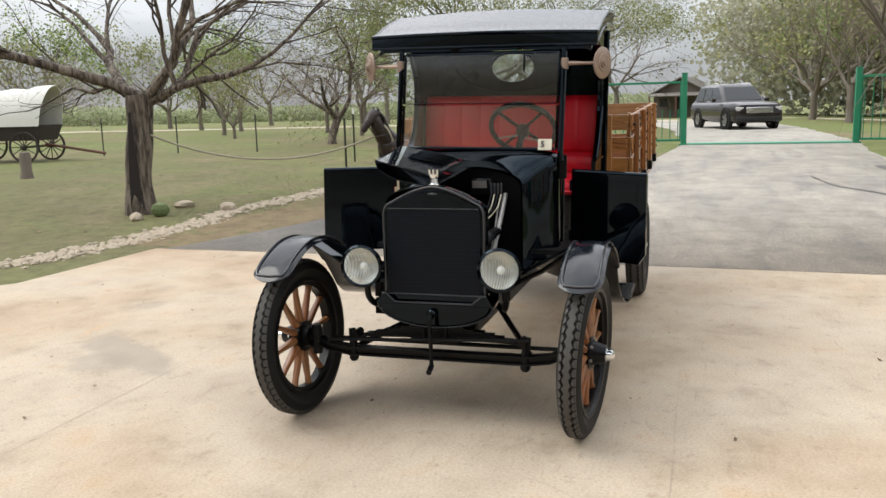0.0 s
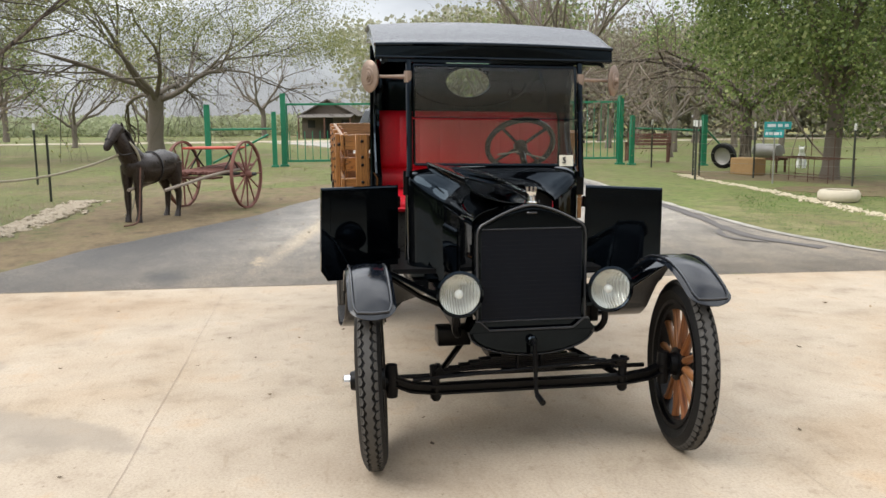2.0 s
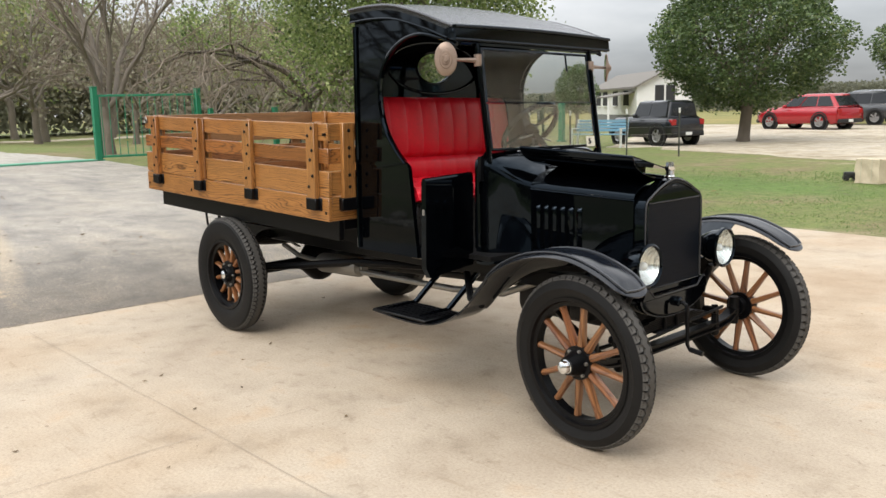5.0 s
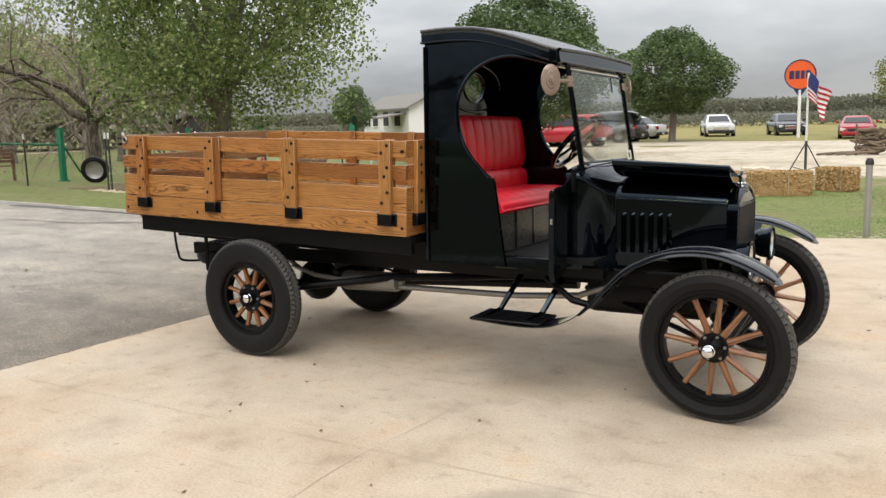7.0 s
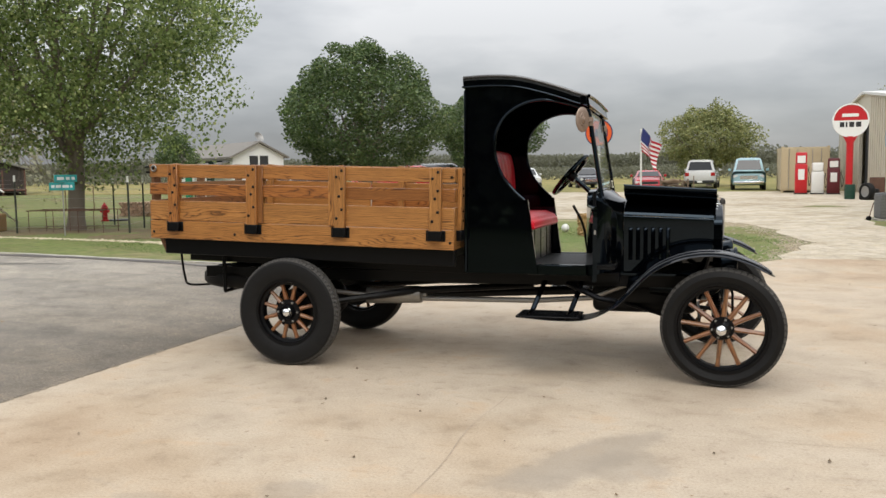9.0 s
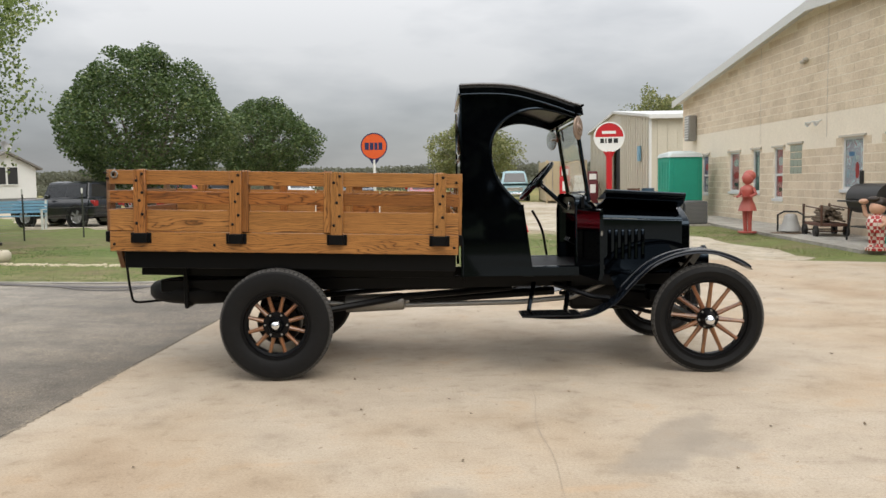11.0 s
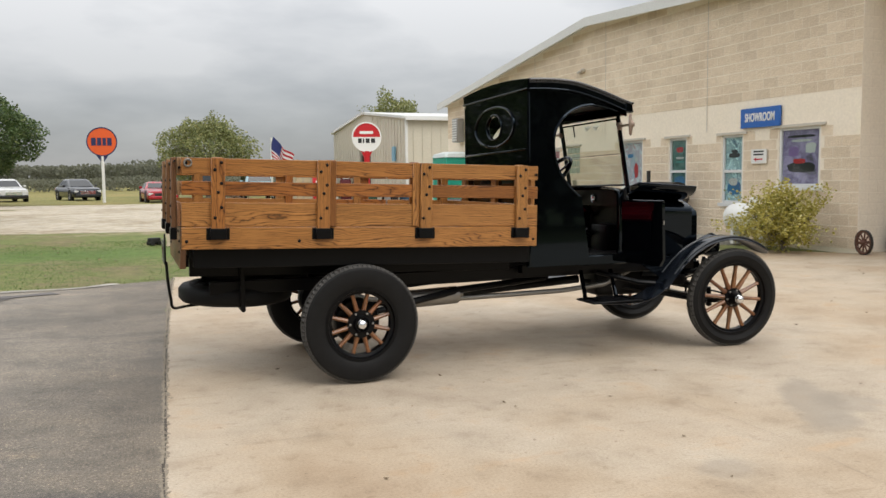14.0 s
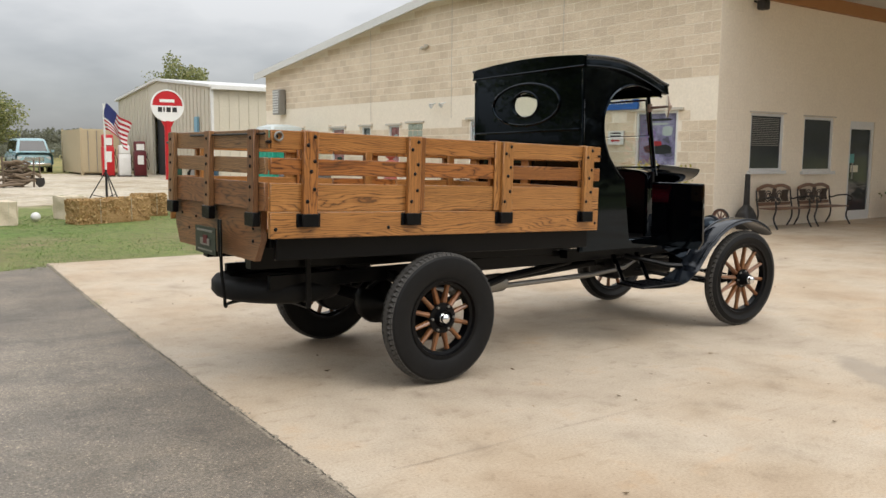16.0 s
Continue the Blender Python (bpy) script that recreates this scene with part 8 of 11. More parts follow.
def vehicle(name, label, body, m, L, W, H, belt, hood, cab, roof, r=0.36, dz=0.22, rails=False, bed=None, two_box=True):
    """x ahead. cab: x of the cabin's foot, back and front; roof: the same at the roof; bed: x where an open bed ends."""
    v = thing(name, label, "car" if bed is None else "truck", m)
    h = L / 2
    xs = [-h, -h + 0.05, -h + 0.35, cab[0], cab[1], cab[1] + 0.25, h - 0.35, h - 0.05, h]
    tops = [belt - 0.22, belt - 0.06, belt, belt, belt, hood + (belt - hood) * 0.6, hood, hood - 0.10, hood - 0.30]
    wid = [0.86, 0.94, 0.99, 1.0, 1.0, 1.0, 0.97, 0.90, 0.80]
    rings = []
    for x, t, w in zip(xs, tops, wid):
        b, y = dz + (0.08 if abs(x) > h - 0.2 else 0.0), W / 2 * w
        rings.append([(x, -y * 0.90, b), (x, -y, b + 0.12), (x, -y, t - 0.22), (x, -y * 0.93, t - 0.06), (x, -y * 0.80, t), (x, y * 0.80, t), (x, y * 0.93, t - 0.06), (x, y, t - 0.22), (x, y, b + 0.12), (x, y * 0.90, b)])
    bd = part("body", loft(B(), rings), body, v, smooth=50)
    y0, y1 = W / 2 * 0.90, W / 2 * 0.72
    lo, hi = (cab[0], cab[1], belt - 0.03), (roof[0], roof[1], H - 0.06)
    bm = loft(B(), [rrect(lo[0], lo[1], -y0, y0, lo[2], 0.12), rrect(hi[0], hi[1], -y1, y1, hi[2], 0.14), rrect(hi[0] + 0.18, hi[1] - 0.2, -y1 + 0.16, y1 - 0.16, H, 0.14)])
    part("cabin", bm, body, v, smooth=50)
    def edge(u, s, k):
        """u along the cabin, s side, k from belt to roof."""
        xb, xt = lo[0] + (lo[1] - lo[0]) * u, hi[0] + (hi[1] - hi[0]) * u
        return (xb + (xt - xb) * k, s * (y0 + (y1 - y0) * k), lo[2] + (hi[2] - lo[2]) * k)
    n = 3 if (lo[1] - lo[0]) > 2.2 else 2 if (lo[1] - lo[0]) > 1.5 else 1
    for s in (-1, 1):
        for i in range(n):
            a, b = 0.05 + 0.9 * i / n, 0.05 + 0.9 * (i + 1) / n
            pane("window", [edge(a, s, 0.08), edge(b, s, 0.08), edge(b, s, 0.92), edge(a, s, 0.92)], CAR_GLASS, v, 0.03)
        part("mirror", box(B(), cab[1] - 0.55, cab[1] - 0.42, s * (W / 2 + 0.02), s * (W / 2 + 0.18), belt - 0.02, belt + 0.12, None, 0.02), body, v)
        for x in (-h + L * 0.2, h - L * 0.19):
            part("wheel_arch", lathe(B(), [(r + 0.02, s * (W / 2 - 0.10)), (r + 0.08, s * (W / 2 - 0.10)), (r + 0.08, s * (W / 2 + 0.012)), (r + 0.02, s * (W / 2 + 0.012))], 20, pose(x, 0, r, -90), True), PLASTIC, v)
            car_wheel(v, x, s * (W / 2 - 0.09), r, 0.22)
        part("headlamp", box(B(), h - 0.22, h - 0.015, s * W * 0.30, s * W * 0.45, hood - 0.34, hood - 0.17, None, 0.03), LAMP_WHITE, v)
        part("tail_light", box(B(), -h - 0.015, -h + 0.2, s * W * 0.33, s * W * 0.46, belt - 0.32, belt - 0.1, None, 0.02), LAMP_RED, v)
    for u, w in ((0.0, "rear_window"), (1.0, "windscreen")):
        pane(w, [edge(u, -0.86, 0.1), edge(u, 0.86, 0.1), edge(u, 0.86, 0.9), edge(u, -0.86, 0.9)], CAR_GLASS, v, 0.02)
    part("grille", box(B(), h - 0.1, h + 0.012, -W * 0.26, W * 0.26, hood - 0.42, hood - 0.20, None, 0.01), CHROME if hood > 0.8 else PLASTIC, v)
    part("bumper", bevelled(box(B(), h - 0.12, h + 0.05, -W * 0.44, W * 0.44, dz + 0.06, dz + 0.24), 0.03), (CHROME if bed is not None else PLASTIC if hood > 0.8 else body), v)
    part("bumper", bevelled(box(B(), -h - 0.05, -h + 0.12, -W * 0.44, W * 0.44, dz + 0.06, dz + 0.24), 0.03), PLASTIC if hood > 0.8 else body, v)
    if rails:
        for s in (-1, 1):
            part("roof_rail", tube(B(), [(hi[0] + 0.2, s * (y1 - 0.05), H - 0.05), (hi[0] + 0.3, s * (y1 - 0.05), H + 0.03), (hi[1] - 0.4, s * (y1 - 0.05), H + 0.02), (hi[1] - 0.3, s * (y1 - 0.05), H - 0.05)], 0.015, 6), CHROME, v)
    part("plate", box(B(), -h - 0.062, -h - 0.048, -0.15, 0.15, dz + 0.1, dz + 0.22), WHITE, v)
    return v


def t_post(x, y, h=1.25, white=True, lean=0.0):
    if "t_post" not in CACHE:
        bm = box(B(), -0.02, 0.02, -0.004, 0.004, -0.3, 1.0)
        box(bm, -0.004, 0.004, 0.004, 0.035, -0.3, 1.0)
        CACHE["t_post"] = (mesh_of("stem", bm, basic("dark_green_post_paint", (0.03, 0.045, 0.035), (0.06, 0.045, 0.03), rough=0.7), 0), mesh_of("tip", box(box(B(), -0.022, 0.022, -0.006, 0.006, 1.0, 1.12), -0.006, 0.006, 0.004, 0.037, 1.0, 1.12), WHITE, 0))
    s, tip = CACHE["t_post"]
    p = thing("fence_post", "dark steel T-post with a white tip" if white else "dark steel T-post in the grass", "fence post", pose(x, y, gl(x, y), lean, lean * 0.5, 40 * x) @ Matrix.Diagonal((1, 1, h / 1.12, 1)), "steel fence posts")
    part("stem", s, None, p)
    if white:
        part("tip", tip, None, p, "white-painted tip")


def spoked_wheel(parent, r, mat, n=12, rim_w=0.045, m=None, hub_r=0.06, name="wheel"):
    """A wagon wheel in the local xz plane."""
    w = part(name, lathe(B(), [(r - rim_w, -0.022), (r, -0.026), (r, 0.026), (r - rim_w, 0.022)], 36, pose(0, 0, 0, 90), True), mat, parent, "", m)
    part("hub", lathe(B(), [(0.0, -0.10), (hub_r * 0.7, -0.10), (hub_r, -0.05), (hub_r, 0.05), (hub_r * 0.7, 0.10), (0.0, 0.10)], 14, pose(0, 0, 0, 90)), mat, w)
    key = ("spoke", round(r, 2), mat.name)
    if key not in CACHE:
        CACHE[key] = mesh_of("spoke", tube(B(), [(hub_r * 0.8, 0, 0), (r - rim_w + 0.005, 0, 0)], [0.017, 0.012], 6), mat)
    for k in range(n):
        part("spoke", CACHE[key], None, w, "", pose(0, 0, 0, 0, 360.0 * k / n, 0))
    return w


def rocks(name, label, pts, n, size, seed, spread=0.12, mat=None, lift=0.0):
    """A loose line of stones, pressed into the ground; the count is past telling, so it is one object."""
    rnd = random.Random(seed)
    v, f = [], []
    ico = B()
    bmesh.ops.create_icosphere(ico, subdivisions=1, radius=1)
    ico.verts.ensure_lookup_table()
    vs = [x.co.copy() for x in ico.verts]
    fs = [[q.index for q in x.verts] for x in ico.faces]
    ico.free()
    seg = [math.dist(a, b) for a, b in zip(pts, pts[1:])]
    for _ in range(n):
        d, i = rnd.uniform(0, sum(seg)), 0
        while i < len(seg) - 1 and d > seg[i]:
            d -= seg[i]
            i += 1
        t = d / seg[i]
        x = pts[i][0] + (pts[i + 1][0] - pts[i][0]) * t + rnd.gauss(0, spread)
        y = pts[i][1] + (pts[i + 1][1] - pts[i][1]) * t + rnd.gauss(0, spread)
        s = size * rnd.uniform(0.45, 1.5)
        rot = Matrix.Rotation(rnd.uniform(0, 6.3), 3, "Z") @ Matrix.Rotation(rnd.uniform(-0.4, 0.4), 3, "X")
        sc = Vector((rnd.uniform(0.8, 1.5), rnd.uniform(0.6, 1.1), rnd.uniform(0.35, 0.7)))
        k = len(v)
        for q in vs:
            w = rot @ Vector((q.x * sc.x, q.y * sc.y, q.z * sc.z)) * s * rnd.uniform(0.82, 1.1)
            v.append((x + w.x, y + w.y, gl(x, y) + w.z + s * 0.12 + lift))
        f += [tuple(k + j for j in face) for face in fs]
    me = bpy.data.meshes.new(name)
    me.from_pydata(v, [], f)
    me.materials.append(mat or ROCK)
    return tagged(new(name, me), label, "stones", kind="stuff")


def one_rock(x, y, s, seed, label):
    rnd = random.Random(seed)
    bm = B()
    bmesh.ops.create_icosphere(bm, subdivisions=2, radius=1)
    sc = Vector((rnd.uniform(0.9, 1.3), rnd.uniform(0.7, 1.0), rnd.uniform(0.55, 0.8)))
    for q in bm.verts:
        d = 1 + 0.28 * noise.noise((q.co * 1.4 + Vector((seed, seed, 0)))[:])
        q.co = Vector((q.co.x * sc.x, q.co.y * sc.y, q.co.z * sc.z)) * s * d
    return solid("rock", bm, ROCK, label, "rock", pose(x, y, gl(x, y) + s * 0.25, 0, 0, rnd.uniform(0, 360)), smooth=25)


# ---- green gate and its posts ----
def green_post(x, y, h, w=0.15, lean=0.0, label="green-painted square steel gate post"):
    p = thing("gate_post", label, "gate post", pose(x, y, gl(x, y), 0, lean, 0), "green gate posts")
    part("shaft", bevelled(box(B(), -w / 2, w / 2, -w / 2, w / 2, -0.2, h), 0.012, 1), GREEN, p)
    part("foot_plate", bevelled(box(B(), -w * 0.8, w * 0.8, -w * 0.8, w * 0.8, -0.02, 0.05), 0.008, 1), GREEN, p)
    part("cap", bevelled(box(B(), -w * 0.56, w * 0.56, -w * 0.56, w * 0.56, h, h + 0.02), 0.006, 1), GREEN, p)
    return p


def gate_leaf(x0, y0, x1, y1, n, top, mid, label):
    L = math.hypot(x1 - x0, y1 - y0)
    g = thing("gate_leaf", label, "gate", pose(x0, y0, gl((x0 + x1) / 2, (y0 + y1) / 2), 0, 0, math.degrees(math.atan2(y1 - y0, x1 - x0))), "green gate leaves")
    for z in (0.14, top):
        part("rail", bevelled(box(B(), 0.08, L - 0.08, -0.025, 0.025, z - 0.03, z + 0.03), 0.006, 1), GREEN, g)
    for k in range(n):
        x = 0.16 + (L - 0.32) * k / (n - 1)
        part("picket", tube(B(), [(x, 0, 0.16), (x, 0, mid)], 0.012, 6), GREEN, g)
    for x in (0.1, L - 0.1):
        part("stile", box(B(), x - 0.02, x + 0.02, -0.02, 0.02, 0.14, top), GREEN, g)
    return g


green_post(-17.6, 0.75, 1.95)
green_post(-17.6, -1.9, 2.0)
green_post(-17.35, -2.15, 1.5, 0.13)
green_post(-17.0, -3.9, 1.7)
green_post(-17.6, 5.1, 1.95)
green_post(-16.9, 7.7, 1.95)
green_post(-16.75, 8.0, 1.4, 0.13)
green_post(-17.4, 10.5, 1.5)
gate_leaf(-17.6, -1.9, -17.6, 0.75, 12, 1.72, 0.98, "green steel gate leaf with thin upright bars, standing shut")
gate_leaf(-17.6, 5.1, -16.9, 7.7, 13, 1.75, 1.7, "green steel gate leaf with tall upright bars beside the drive")
for (xa, ya), (xb, yb), za, zb, lab in (((-17.35, -2.15), (-17.0, -3.9), 1.05, 1.05, "green steel fence rail"), ((-17.3, -2.3), (-17.0, -3.8), 0.9, 0.15, "green diagonal fence brace"), ((-16.75, 8.1), (-17.4, 10.4), 1.05, 1.05, "green steel fence rail"), ((-17.5, 10.6), (-18.9, 12.2), 1.1, 0.2, "green diagonal fence brace")):
    solid("fence_rail", tube(B(), [(xa, ya, gl(xa, ya) + za), (xb, yb, gl(xb, yb) + zb)], 0.03, 8), GREEN, lab, "rail")
solid("gate_track", bevelled(box(B(), -17.85, -17.45, 0.85, 5.0, gl(-17.6, 3) + 0.01, gl(-17.6, 3) + 0.06), 0.01, 1), basic("faded_green_steel", (0.10, 0.34, 0.22), (0.14, 0.34, 0.24), rough=0.7), "faded green steel track across the drive", "gate track")

# ---- bronze horse with a red cart ----
bm = B()
tube(bm, [(-0.52, 0, 0.74), (-0.45, 0, 0.79), (-0.28, 0, 0.80), (-0.05, 0, 0.76), (0.18, 0, 0.76), (0.36, 0, 0.80), (0.48, 0, 0.78)], [0.07, 0.18, 0.225, 0.22, 0.22, 0.205, 0.09], 14)
tube(bm, [(0.28, 0, 0.84), (0.42, 0, 0.98), (0.52, 0, 1.12), (0.58, 0, 1.24), (0.60, 0, 1.30)], [0.18, 0.155, 0.125, 0.10, 0.07], 12)
tube(bm, [(0.50, 0, 1.33), (0.585, 0, 1.315), (0.67, 0, 1.245), (0.745, 0, 1.155), (0.805, 0, 1.075), (0.825, 0, 1.04)], [0.05, 0.098, 0.084, 0.058, 0.054, 0.03], 10)
for s in (-1, 1):
    tube(bm, [(0.555, s * 0.04, 1.33), (0.55, s * 0.05, 1.38), (0.56, s * 0.052, 1.42)], [0.022, 0.022, 0.004], 6)
    tube(bm, [(0.34, s * 0.09, 0.80), (0.36, s * 0.10, 0.60), (0.37, s * 0.10, 0.42), (0.37, s * 0.10, 0.36), (0.37, s * 0.10, 0.12), (0.38, s * 0.10, 0.07), (0.39, s * 0.10, 0.0)], [0.115, 0.08, 0.048, 0.053, 0.034, 0.040, 0.052], 8)
    tube(bm, [(-0.36, s * 0.09, 0.82), (-0.38, s * 0.105, 0.60), (-0.43, s * 0.105, 0.44), (-0.46, s * 0.105, 0.36), (-0.44, s * 0.105, 0.13), (-0.42, s * 0.105, 0.07), (-0.40, s * 0.105, 0.0)], [0.15, 0.11, 0.058, 0.05, 0.034, 0.040, 0.052], 8)
tube(bm, [(-0.50, 0, 0.86), (-0.58, 0, 0.78), (-0.60, 0, 0.60), (-0.58, 0, 0.38)], [0.03, 0.045, 0.045, 0.012], 8)
tube(bm, [(0.34, 0, 1.02), (0.42, 0, 1.15), (0.47, 0, 1.26), (0.52, 0, 1.36), (0.62, 0, 1.36)], [0.02, 0.045, 0.05, 0.04, 0.012], 6)
for k in range(9):
    tube(bm, [(0.36 + 0.018 * k, 0.05, 1.08 + 0.03 * k), (0.35 + 0.016 * k, 0.11, 1.02 + 0.03 * k), (0.37 + 0.015 * k, 0.12, 0.93 + 0.03 * k)], [0.014, 0.012, 0.003], 4)
    tube(bm, [(0.36 + 0.018 * k, -0.05, 1.08 + 0.03 * k), (0.35 + 0.016 * k, -0.11, 1.02 + 0.03 * k), (0.37 + 0.015 * k, -0.12, 0.93 + 0.03 * k)], [0.014, 0.012, 0.003], 4)
HORSE = pose(-6.1, -3.38, gl(-6.1, -3.4), 0, 0, -32)
solid("horse_statue", bm, BRONZE, "dark bronze-coloured horse statue hitched to a cart", "statue", HORSE, smooth=60)
harness = thing("harness", "pale rope and leather harness round the horse statue", "harness", HORSE)
ring = [(0.41 + 0.16 * math.cos(a) * 0.6, 0.175 * math.sin(a), 0.97 + 0.21 * math.cos(a)) for a in (2 * math.pi * k / 20 for k in range(21))]
part("collar_rope", tube(B(), ring, 0.018, 6), ROPE, harness)
girth = [(-0.02, 0.228 * math.sin(a), 0.765 + 0.228 * math.cos(a)) for a in (2 * math.pi * k / 20 for k in range(21))]
part("girth_strap", tube(B(), girth, 0.012, 6), CAST, harness)
part("bridle", tube(B(), [(0.748 + 0.045 * math.cos(a), 0.064 * math.sin(a), 1.152 + 0.045 * math.cos(a)) for a in (2 * math.pi * k / 14 for k in range(15))], 0.008, 5), CAST, harness)
part("rein", tube(B(), curve_pts([(0.75, 0.06, 1.12), (0.66, 0.1, 0.98), (0.52, 0.13, 0.98), (0.42, 0.15, 1.0)], 12), 0.009, 5), CAST, harness)
part("loose_rope", tube(B(), curve_pts([(0.36, 0.16, 0.86), (0.50, 0.25, 0.40), (0.62, 0.32, 0.10), (0.75, 0.36, 0.03), (0.92, 0.34, 0.02)], 20), 0.014, 6), RUST, harness)
part("loose_rope", tube(B(), curve_pts([(-0.02, -0.2, 0.74), (0.10, -0.24, 0.3), (0.22, -0.24, 0.05), (0.34, -0.2, 0.1)], 14), 0.014, 6), ROPE, harness)
hr = HORSE @ Vector((0.53, 0.0, 0.99))
e_ = Vector((-3.98, -6.66, 1.25))
solid("rope", tube(B(), [hr.lerp(e_, k / 30) - Vector((0, 0, 1.5 * (k / 30) * (1 - k / 30))) for k in range(31)], 0.016, 6), ROPE, "sagging pale rope from the horse to the mesquite", "rope")

SHAFT_WOOD = basic("pale_bare_pole", (0.30, 0.25, 0.20), (0.20, 0.165, 0.13), rough=0.9, scale=14)
CART_WOOD = basic("faded_red_brown_cart_wood", (0.20, 0.085, 0.065), (0.13, 0.055, 0.042), rough=0.85, scale=10, random_tone=0.3)
cart = thing("cart", "two-wheeled old cart with a red seat and spoked wooden wheels", "cart", pose(-7.38, -2.62, gl(-7.38, -2.62), 0, 0, -21))
for s in (-1, 1):
    spoked_wheel(cart, 0.54, CART_WOOD, 12, 0.030, pose(0, s * 0.56, 0.54), 0.055)
    part("shaft", tube(B(), curve_pts([(-0.35, s * 0.40, 0.62), (0.4, s * 0.38, 0.60), (1.0, s * 0.34, 0.55), (1.4, s * 0.30, 0.50), (2.0, s * 0.28, 0.44)], 16), 0.024, 8), SHAFT_WOOD, cart, "pale bare wooden shaft")
    part("seat_stay", tube(B(), [(-0.22, s * 0.30, 0.64), (0.18, s * 0.30, 0.96)], 0.014, 6), CAST, cart)
    part("seat_stay", tube(B(), [(0.22, s * 0.30, 0.64), (-0.18, s * 0.30, 0.96)], 0.014, 6), CAST, cart)
part("axle", tube(B(), [(0, -0.72, 0.55), (0, 0.72, 0.55)], 0.03, 8), CAST, cart)
part("seat", bevelled(box(B(), -0.30, 0.26, -0.42, 0.42, 0.95, 0.985), 0.012, 1), RED_PAINT, cart, "faded red seat board")
for k in range(7):
    part("pole", tube(B(), [(-0.9 + 0.05 * (k % 3), -0.28 + 0.09 * k, 0.66 + 0.02 * (k % 2)), (0.75 - 0.06 * (k % 2), -0.28 + 0.09 * k, 0.60)], 0.026, 7), CART_WOOD, cart)
part("foot_board", bevelled(box(B(), 0.3, 0.62, -0.30, 0.30, 0.50, 0.53), 0.006, 1), OLD_WOOD, cart)

# ---- covered wagon in the pasture ----
DARK_WAGON = basic("dark_weathered_wagon_wood", (0.05, 0.04, 0.034), (0.03, 0.025, 0.02), rough=0.9, scale=8)
wagon = thing("covered_wagon", "covered wagon with a white canvas top and dark wooden bed", "wagon", at_ground(-13.2, -18.2, 101))
part("bed", bevelled(loft(B(), [rrect(-1.3, 1.3, -0.5, 0.5, 0.62, 0.02), rrect(-1.45, 1.45, -0.58, 0.58, 1.05, 0.02)]), 0.01, 1), DARK_WAGON, wagon, "dark weathered wooden bed")
part("cover", sheet(B(), lambda u, v: ((u - 0.5) * (2.8 + 0.5 * math.sin(math.pi * v)), -0.62 * math.cos(math.pi * v), 1.02 + 1.02 * math.sin(math.pi * v) ** 0.8 + 0.05 * abs(math.sin(u * 4 * math.pi)) * math.sin(math.pi * v) + 0.12 * (2 * u - 1) ** 2 * math.sin(math.pi * v)), 32, 20, 0.012), CANVAS, wagon, "white canvas cover on bows")
for x, r in ((-0.95, 0.52), (0.95, 0.44)):
    part("axle", tube(B(), [(x, -0.7, r), (x, 0.7, r)], 0.035, 8), OLD_WOOD, wagon)
    for s in (-1, 1):
        spoked_wheel(wagon, r, DARK_WAGON, 12, 0.05, pose(x, s * 0.7, r), 0.07)
part("tongue", tube(B(), [(1.2, 0, 0.5), (3.0, 0, 0.2)], 0.04, 8), OLD_WOOD, wagon)
solid("tree_stump", lathe(B(), [(0.0, 0.74), (0.14, 0.72), (0.16, 0.6), (0.15, 0.2), (0.20, -0.05)], 12), BARK_GREY, "short grey stump in the grass", "stump", at_ground(-8.6, -13.3, 0, 0.8))

# ---- stones, cactus and posts of the pasture side ----
rocks("stone_border", "line of small pale limestone rubble along the lawn", [(-0.2, -5.9), (-3.0, -5.35), (-4.0, -5.4), (-6.2, -5.0), (-8.7, -5.0)], 1700, 0.042, 4, 0.13)
one_rock(-4.2, -5.55, 0.16, 3, "pale block of limestone at the border")
one_rock(-3.3, -6.5, 0.12, 7, "grey stone at the foot of the mesquite")
one_rock(-4.5, -6.5, 0.14, 9, "grey stone at the foot of the mesquite")
bm = B()
loft(bm, [[(r * (1.06 if k % 2 else 0.86) * math.cos(math.pi * k / 18), r * (1.06 if k % 2 else 0.86) * math.sin(math.pi * k / 18), z) for k in range(36)] for r, z in ((0.10, 0.0), (0.165, 0.07), (0.175, 0.15), (0.13, 0.24), (0.03, 0.28))])
solid("barrel_cactus", bm, basic("cactus_skin", (0.10, 0.16, 0.05), (0.2, 0.2, 0.1), rough=0.7), "ribbed green barrel cactus beside the mesquite", "cactus", at_ground(-3.66, -6.35, 0, 0.72), smooth=0)
for x, y in ((-16.5, -14.7), (-16.7, -12), (-12.4, -6.9), (-15.5, -16.7), (-8.79, -5.6)):
    t_post(x, y, 1.3, x == -12.4)
OLD_ROOF = basic("weathered_brown_shakes", (0.19, 0.17, 0.15), (0.11, 0.098, 0.085), rough=0.95, scale=5)
cabin = thing("old_cabin", "grey weathered wooden cabin with a gable roof and porch", "cabin", at_ground(-57, 0.2, 75, 0.78))
part("wall", prism(B(), [(-2.5, 0.0), (2.5, 0.0), (2.5, 2.2), (0, 3.5), (-2.5, 2.2)], -2.0, 2.0, "y"), basic("weathered_grey_boards", (0.13, 0.105, 0.085), (0.07, 0.058, 0.048), rough=0.95, scale=4), cabin)
